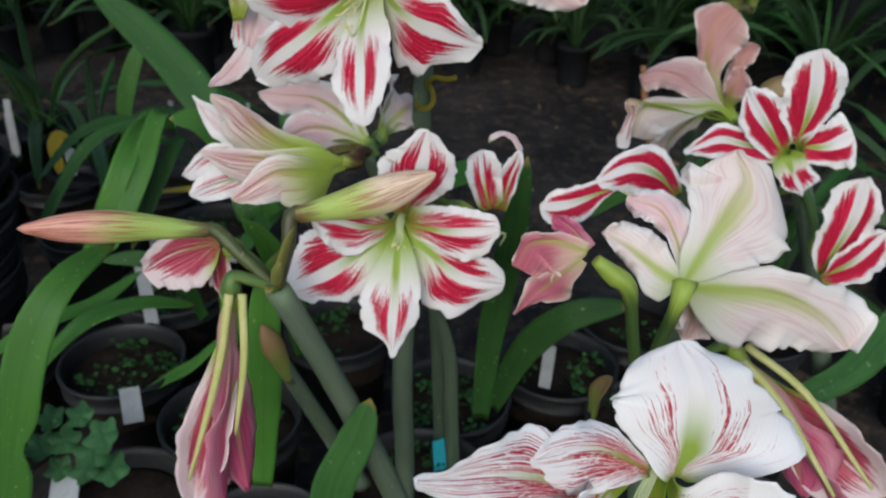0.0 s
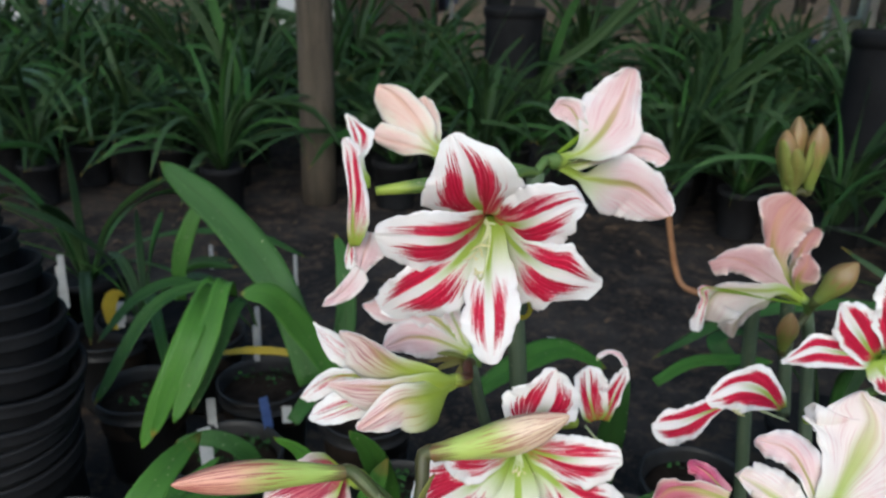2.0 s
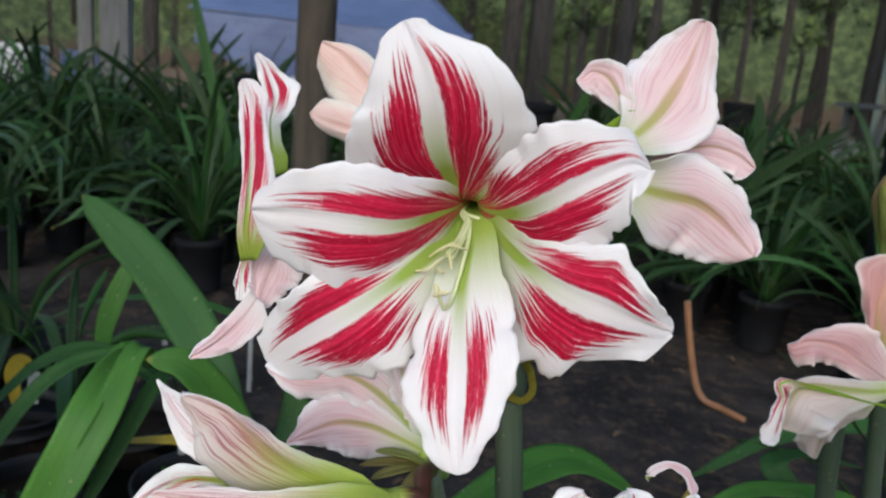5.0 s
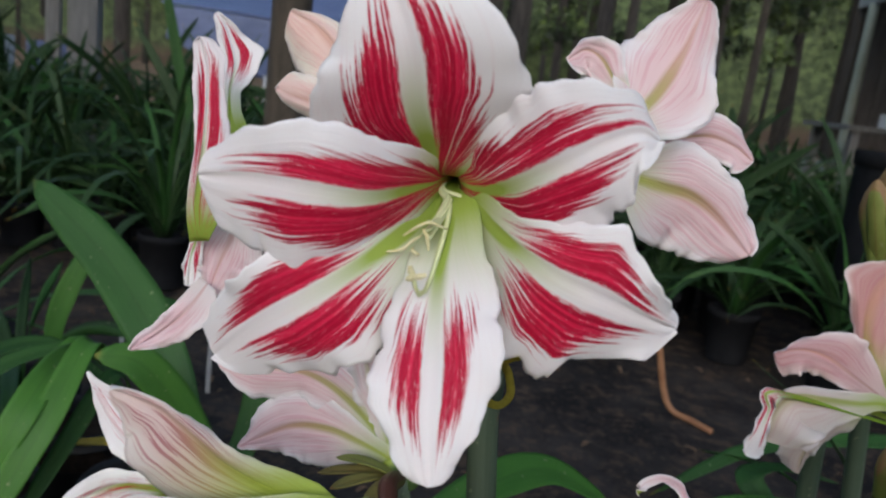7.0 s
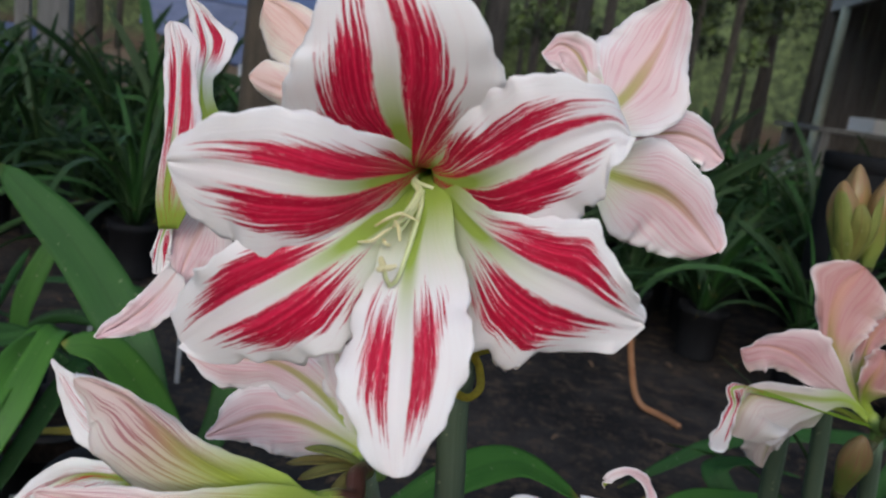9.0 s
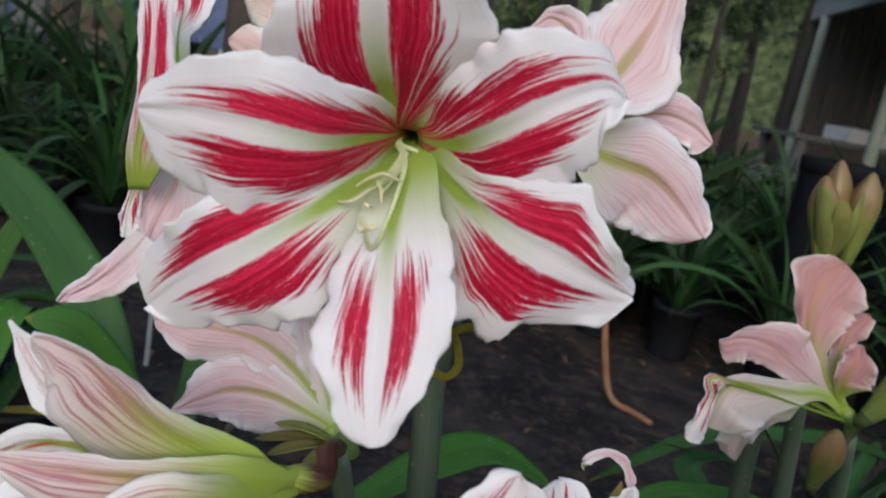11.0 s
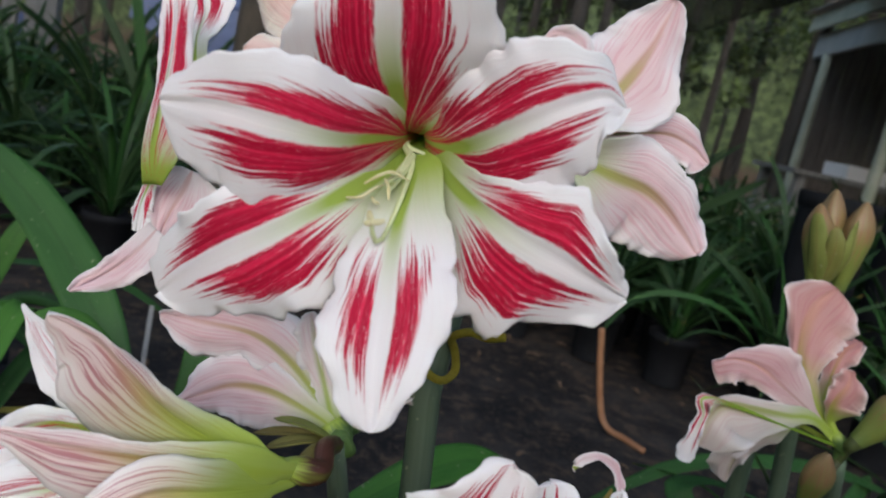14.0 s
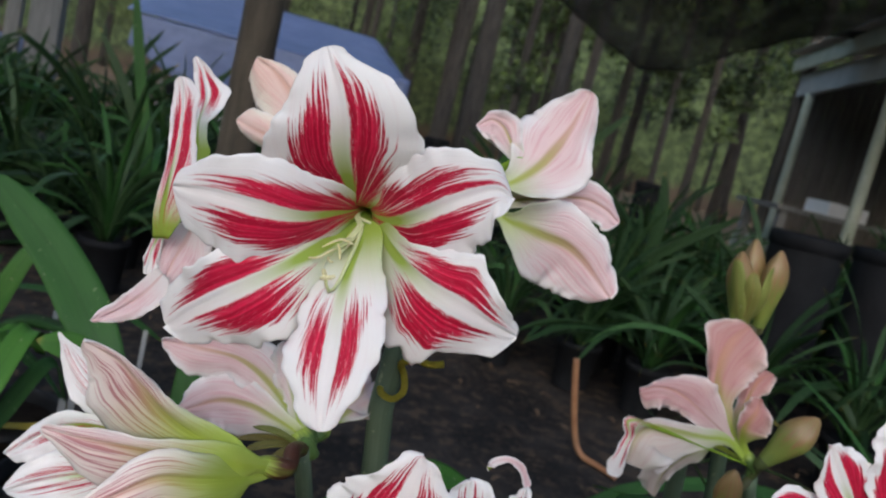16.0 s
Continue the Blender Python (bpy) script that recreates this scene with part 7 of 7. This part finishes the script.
def crate(x, y, w, d, h, mat, label, cat, name, turn=0, z=0.0):
    ob = empty(name, None, label, cat)
    t = 0.02
    part("bottom", box_mesh("bottom", (-w / 2, -d / 2, 0), (w / 2, d / 2, t)), M[mat], ob)
    for lo, hi in (((-w / 2, -d / 2, t), (w / 2, -d / 2 + t, h)), ((-w / 2, d / 2 - t, t), (w / 2, d / 2, h)), ((-w / 2, -d / 2 + t, t), (-w / 2 + t, d / 2 - t, h)), ((w / 2 - t, -d / 2 + t, t), (w / 2, d / 2 - t, h))):
        part("side", box_mesh("side", lo, hi), M[mat], ob)
    ob.matrix_basis = pose(x, y, z, 0, 0, turn)
    return ob


M["red_plastic"] = plain("red_plastic", (0.24, 0.010, 0.014), (0.32, 0.016, 0.018), 8, 0.4, 0.1, 0.004)
M["teal_plastic"] = plain("teal_plastic", (0.05, 0.22, 0.26), (0.08, 0.30, 0.34), 8, 0.4, 0.1, 0.004)
M["white_plastic"] = plain("white_plastic", (0.66, 0.66, 0.65), (0.76, 0.76, 0.75), 5, 0.45, 0.1, 0.004)
M["dark_wood"] = plain("dark_wood", (0.030, 0.022, 0.017), (0.07, 0.052, 0.040), 5, 0.9, 0.5, 0.02, stretch=(5, 5, 0.6))
M["plank"] = plain("old_planks", (0.10, 0.082, 0.066), (0.19, 0.16, 0.135), 5, 0.9, 0.6, 0.02, stretch=(6, 6, 0.5))
M["roof_metal"] = plain("weathered_roof", (0.32, 0.33, 0.31), (0.44, 0.45, 0.42), 4, 0.55, 0.3, 0.01)
M["moss"] = plain("mossy_fascia", (0.34, 0.37, 0.27), (0.46, 0.48, 0.38), 6, 0.9, 0.5, 0.01)
crate(-0.45, 9.4, 0.34, 0.25, 0.15, "red_plastic", "red plastic crate standing on a dark box", "crate", "plastic_crate", 10, 0.66)
crate(-0.40, 9.80, 0.55, 0.3, 0.40, "teal_plastic", "teal plastic bin standing on a dark box under the tarpaulin", "bin", "storage_bin", 0, 0.66)
crate(-0.85, 9.62, 1.5, 0.8, 0.66, "dark_wood", "dark storage box under the tarpaulin", "box", "storage_box", 0)
crate(-1.75, 8.6, 0.18, 0.12, 0.62, "white_plastic", "white plastic container by the shelter", "container", "plastic_container", 15)
crate(-1.38, 8.55, 0.30, 0.05, 0.80, "white_plastic", "white board leaning by the shelter", "board", "white_board", 5)
crate(-4.4, 7.8, 0.55, 0.3, 0.72, "white_plastic", "white covered bundle beyond the plants", "bundle", "covered_bundle", 10)
crate(-4.0, 8.3, 0.35, 0.3, 0.70, "tarp", "blue bundle beyond the plants", "bundle", "covered_bundle", 30)
crate(4.6, 7.2, 0.9, 0.5, 0.5, "grey_wood", "weathered grey box by the shed", "box", "storage_box", 10)
crate(3.9, 7.6, 0.35, 0.3, 0.5, "moss", "pale wooden block by the shed", "block", "wooden_block", 20)
crate(3.3, 7.4, 0.4, 0.3, 0.30, "tarp", "small blue bundle on the ground", "bundle", "covered_bundle", 40)

# open shed
shed = empty("open_shed", None, "open-fronted timber shed with a low metal roof", "shed")
A0, A1 = V(3.95, 7.95, 2.3), V(2.75, 1.9, 2.3)
run = unit(A1 - A0)
out = unit(V(run[1], -run[0], 0))
if out[0] < 0:
    out = -out
def beam(name, p, q, w, h, mat, label="", parent=shed):
    p, q = V(*p), V(*q)
    L = np.linalg.norm(q - p)
    me = box_mesh(name, (-w / 2, 0, -h / 2), (w / 2, L, h / 2), 0.004)
    ob = part(name, me, M[mat], parent, label)
    d = Vector(q - p).normalized()
    ob.matrix_basis = Matrix.Translation(Vector(p)) @ d.to_track_quat("Y", "Z").to_matrix().to_4x4()
    return ob
beam("fascia", A0, A1, 0.03, 0.16, "moss", "mossy pale fascia board")
beam("eave_beam", A0 + out * 0.12 + V(0, 0, -0.20), A1 + out * 0.12 + V(0, 0, -0.20), 0.05, 0.22, "roof_metal")
grid = np.zeros((2, 30, 3))
for j in range(30):
    p = A0 + (A1 - A0) * j / 29 + V(0, 0, 0.09 + 0.012 * (j % 2)) - out * 0.1
    grid[0, j], grid[1, j] = p, p + out * 3.4 + V(0, 0, 0.75)
uv = np.stack(np.meshgrid(np.linspace(0, 1, 2), np.linspace(0, 1, 30), indexing="ij"), 2)
part("roof", sheet("roof", grid, uv, 0.02), [M["roof_metal"], M["roof_metal"]], shed)
for q in (0.06, 0.36, 0.66, 0.96):
    p = A0 + (A1 - A0) * q + out * 0.12
    part("pole", tube_mesh("pole", [(p[0], p[1], -0.03), (p[0], p[1], 1.0), (p[0], p[1], 2.0)], [0.05, 0.045], 10, 1, 8), M["moss"], shed, "mossy round pole")
back = [A0 + out * 2.6, A1 + out * 2.6]
L = np.linalg.norm(back[1] - back[0])
for k in range(42):
    p = back[0] + (back[1] - back[0]) * (k + 0.5) / 42
    ob = part("board", box_mesh("board", (-L / 84 + 0.004, -0.012, -0.03), (L / 84 - 0.004, 0.012, 2.75 + 0.02 * math.sin(k * 3.1)), 0.003), M["plank"], shed)
    ob.matrix_basis = Matrix.Translation(Vector((p[0], p[1], 0))) @ Matrix.Rotation(math.atan2(run[1], run[0]), 4, "Z")
end0 = A0 + V(0, 0.05, 0)
for k in range(16):
    p = end0 + out * (0.15 + 2.45 * (k + 0.5) / 16)
    ob = part("board", box_mesh("board", (-0.072, -0.012, -0.03), (0.072, 0.012, 2.2 + 0.03 * k), 0.003), M["plank"], shed)
    ob.matrix_basis = Matrix.Translation(Vector((p[0], p[1], 0))) @ Matrix.Rotation(math.atan2(out[1], out[0]), 4, "Z")
BX = V(*(3.960, 6.500, 0.924))
table = empty("work_table", None, "grey plank table standing by the shed", "table")
part("tabletop", box_mesh("tabletop", (BX[0] - 0.7, 6.2, BX[2] - 0.11), (BX[0] + 0.9, 6.95, BX[2] - 0.07)), M["grey_wood"], table)
for dx, dy in ((-0.6, 6.28), (0.8, 6.28), (-0.6, 6.87), (0.8, 6.87)):
    part("leg", box_mesh("leg", (BX[0] + dx - 0.035, dy - 0.035, -0.03), (BX[0] + dx + 0.035, dy + 0.035, BX[2] - 0.112)), M["grey_wood"], table)
crate(BX[0], 6.5, 0.42, 0.3, 0.12, "white_plastic", "white plastic tray on the plank table", "tray", "plastic_tray", 10, BX[2] - 0.07)

# black shade cloth sagging at the edge of the shade house
M["shade"] = plain("black_shade_cloth", (0.045, 0.047, 0.043), (0.10, 0.102, 0.095), 2.5, 0.9, 0.6, 0.03, spec=0.2)
nt = M["shade"].node_tree
gauze = nt.nodes.new("ShaderNodeBsdfTransparent")
weave = nt.nodes.new("ShaderNodeMixShader")
put(nt, weave.inputs[0], step(nt, noise_of(nt, coords_of(nt), 2.2, 4.0, 0.6, 1.0), 0.3, 0.7, 0.22, 0.60))
nt.links.new(nt.nodes["Principled BSDF"].outputs[0], weave.inputs[1])
nt.links.new(gauze.outputs[0], weave.inputs[2])
nt.links.new(weave.outputs[0], nt.nodes["Material Output"].inputs[0])
nu, nv = 60, 16
grid = np.zeros((nu, nv, 3))
for i in range(nu):
    for j in range(nv):
        s, t = i / (nu - 1), j / (nv - 1)
        x = 0.9 + 4.6 * s
        edge = 2.25 + 0.10 * s + 0.45 * max(0.0, s - 0.45) - 0.55 * math.exp(-((s - 0.26) / 0.17) ** 2)
        grid[i, j] = (x, 7.0 - 0.8 * s - 3.2 * t * (0.4 + 0.6 * t), edge + (3.0 - edge) * (t ** 0.6) + 0.05 * noise.noise((s * 6, t * 5, 1)) + 0.035 * noise.noise((s * 23 + 3 * t, t * 9, 4)))
uv = np.stack(np.meshgrid(np.linspace(0, 1, nu), np.linspace(0, 1, nv), indexing="ij"), 2)
cloth = part("shade_cloth", sheet("shade_cloth", grid, uv, 0.004), [M["shade"], M["shade"]])
tagged(cloth, "black woven shade cloth sagging from its frame", "shade cloth")

# the shade house roof: woven cloth that lets part of the daylight through
m, nt, b = material("shade_roof")
b.inputs["Base Color"].default_value, b.inputs["Roughness"].default_value = (0.02, 0.02, 0.02, 1), 0.9
clear = nt.nodes.new("ShaderNodeBsdfTransparent")
mix = nt.nodes.new("ShaderNodeMixShader")
put(nt, mix.inputs[0], step(nt, noise_of(nt, coords_of(nt), 3.0, 3.0), 0.2, 0.8, 0.38, 0.52))
nt.links.new(b.outputs[0], mix.inputs[1])
nt.links.new(clear.outputs[0], mix.inputs[2])
nt.links.new(mix.outputs[0], nt.nodes["Material Output"].inputs[0])
tagged(part("shade_roof", wavy_plane("shade_roof", -6, 3.0, -2.0, 6.0, 40, 36, 2.85, 0.06, 0.8), m), "black woven shade cloth stretched overhead", "shade cloth", kind="structure")

# ---- woods ----
def leaf_cloud(name, places, size, seed, mat):
    """Many small folded leaves at the given clump places (x, y, z, radius, count)."""
    r = np.random.default_rng(seed)
    verts, faces, uvs = [], [], []
    for x, y, z, rad, n in places:
        p = r.normal(size=(n, 3))
        p = p / np.linalg.norm(p, axis=1)[:, None] * (rad * r.uniform(0.3, 1.0, n) ** 0.5)[:, None] * V(1, 1, 0.75) + V(x, y, z)
        a = r.normal(size=(n, 3))
        a /= np.linalg.norm(a, axis=1)[:, None]
        b = np.cross(a, r.normal(size=(n, 3)))
        b /= np.linalg.norm(b, axis=1)[:, None]
        s = size * r.uniform(0.5, 1.3, n)
        for k in range(n):
            i = len(verts)
            verts += [p[k] - a[k] * s[k], p[k] + b[k] * s[k] * 0.42, p[k] + a[k] * s[k], p[k] - b[k] * s[k] * 0.42]
            faces.append((i, i + 1, i + 2, i + 3))
            q = r.random()
            uvs += [(q, 0.2), (q, 0.4), (q, 0.8), (q, 0.6)]
    return raw_mesh(name, verts, faces, uvs, smooth=False)


def foliage(name, a, c):
    m, nt, b = material(name)
    geo = nt.nodes.new("ShaderNodeNewGeometry")
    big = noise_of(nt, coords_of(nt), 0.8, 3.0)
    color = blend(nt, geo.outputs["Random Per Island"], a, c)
    # dark patches: the shaded gaps between leaf clumps, put into the leaf colour
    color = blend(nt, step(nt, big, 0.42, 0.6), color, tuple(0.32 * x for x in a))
    put(nt, b.inputs["Base Color"], color)
    b.inputs["Roughness"].default_value = 0.55
    thin(nt, b, color, 0.3)
    return m


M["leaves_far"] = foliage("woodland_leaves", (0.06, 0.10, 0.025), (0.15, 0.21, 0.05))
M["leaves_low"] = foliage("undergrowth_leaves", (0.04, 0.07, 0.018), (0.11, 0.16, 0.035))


def tree(x, y, r, h, seed, lean=0.0):
    g = np.random.default_rng(seed)
    ob = empty("tree", None, "slender woodland tree with brown bark and green crown", "tree", "woodland trees")
    top = V(lean * h, g.normal() * 0.2, h)
    part("trunk", tube_mesh("trunk", [(0, 0, -0.1), (lean * h * 0.2 + g.normal() * 0.04, 0, h * 0.3), (lean * h * 0.55 + g.normal() * 0.08, 0, h * 0.65), top], [r * 1.25, r, r * 0.8, r * 0.35], 12, 1, 16), M["bark"], ob)
    clumps = []
    for k in range(7):
        q = g.uniform(0.42, 0.95)
        a = g.uniform(0, 6.28)
        e = V(lean * h * q + math.cos(a) * h * 0.18, math.sin(a) * h * 0.18, h * (q + 0.08))
        s = V(lean * h * q, 0, h * q)
        part("limb", tube_mesh("limb", [s, (s + e) / 2 + V(0, 0, 0.1), e], [r * 0.35, r * 0.2, r * 0.08], 6, 1, 7), M["bark"], ob)
        clumps += [(e[0], e[1], e[2], h * 0.11, 130), (*((s + e) / 2), h * 0.07, 50)]
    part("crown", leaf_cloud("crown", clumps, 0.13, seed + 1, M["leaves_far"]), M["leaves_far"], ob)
    ob.matrix_basis = pose(x, y, -0.03, 0, 0, g.uniform(0, 360))
    return ob


TREES = [(*(1.051, 10.500, 0.423)[:2], 0.12), (*(1.907, 9.500, 0.508)[:2], 0.075), (*(2.851, 12.000, 0.604)[:2], 0.07), (*(0.837, 14.000, 0.742)[:2], 0.07), (*(2.657, 15.000, 1.126)[:2], 0.09),
         (*(5.663, 14.000, 0.764)[:2], 0.07), (*(8.165, 18.000, 0.775)[:2], 0.11), (*(5.986, 19.000, 0.785)[:2], 0.10), (*(-5.494, 14.000, 0.747)[:2], 0.12), (*(0.170, 18.000, 1.042)[:2], 0.12)]
for k, (x, y, r) in enumerate(TREES):
    tree(x, y, r, 9 + (k * 37 % 5), 300 + k, 0.03 * math.sin(k * 1.9))
for k in range(16):
    tree(-3.5 + 0.78 * k + 0.5 * math.sin(k * 2.7), 11.5 + 4.5 * abs(math.sin(k * 1.3)), 0.045 + 0.05 * abs(math.sin(k * 4.1)), 9 + k % 4, 340 + k, 0.025 * math.sin(k * 2.2))
rng = np.random.default_rng(77)
base_tree = [tree(rng.uniform(-16, 20), rng.uniform(18, 28), rng.uniform(0.08, 0.16), rng.uniform(9, 14), 400 + k, rng.normal() * 0.03) for k in range(6)]
for k in range(30):
    x, y = rng.uniform(-26, 32), rng.uniform(22, 39)
    copy_thing(base_tree[k % 6], pose(x, y, -0.03, 0, 0, rng.uniform(0, 360)) @ Matrix.Scale(rng.uniform(0.8, 1.3), 4))
for k in range(14):
    g = radians(rng.uniform(60, 300)) + math.pi / 2
    d = rng.uniform(30, 38)
    copy_thing(base_tree[k % 6], pose(d * math.cos(g), d * math.sin(g), -0.03, 0, 0, rng.uniform(0, 360)) @ Matrix.Scale(rng.uniform(0.8, 1.2), 4))
shrubs = [(rng.uniform(-26, 32), rng.uniform(15, 30), rng.uniform(2.3, 7.0), rng.uniform(0.6, 1.2), 220) for _ in range(260)]
shrubs += [(rng.uniform(1.5, 12), rng.uniform(12, 17), rng.uniform(1.7, 4.2), rng.uniform(0.3, 0.7), 200) for _ in range(60)]
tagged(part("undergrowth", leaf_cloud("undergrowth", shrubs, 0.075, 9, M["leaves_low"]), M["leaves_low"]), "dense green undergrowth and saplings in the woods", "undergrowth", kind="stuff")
m, nt, b = material("distant_woods")
c = coords_of(nt)
n1, n2 = noise_of(nt, c, 0.35, 5.0, 0.7), noise_of(nt, c, 2.2, 4.0, 0.7)
sep = nt.nodes.new("ShaderNodeSeparateXYZ")
nt.links.new(c, sep.inputs[0])
wood = blend(nt, step(nt, n2, 0.35, 0.7), blend(nt, step(nt, n1, 0.4, 0.6), (0.025, 0.035, 0.014), (0.05, 0.07, 0.024)), (0.12, 0.16, 0.06))
put(nt, b.inputs["Base Color"], blend(nt, step(nt, calc(nt, "ADD", sep.outputs[2], n2), 1.7, 0.9), wood, (0.085, 0.058, 0.038)))
b.inputs["Roughness"].default_value = 0.9
bm = bmesh.new()
R0, N0 = 42.0, 48
vs = [[bm.verts.new(((R0 + 2 * math.sin(5 * g + z)) * math.cos(g), (R0 + 2 * math.sin(5 * g + z)) * math.sin(g), z)) for g in [2 * math.pi * k / N0 for k in range(N0)]] for z in (-0.5, 4, 9, 12)]
for lo, hi in zip(vs, vs[1:]):
    for k in range(N0):
        bm.faces.new((lo[k], lo[(k + 1) % N0], hi[(k + 1) % N0], hi[k]))
tagged(part("backdrop", bm, m), "distant wall of green woodland", "backdrop", kind="structure")
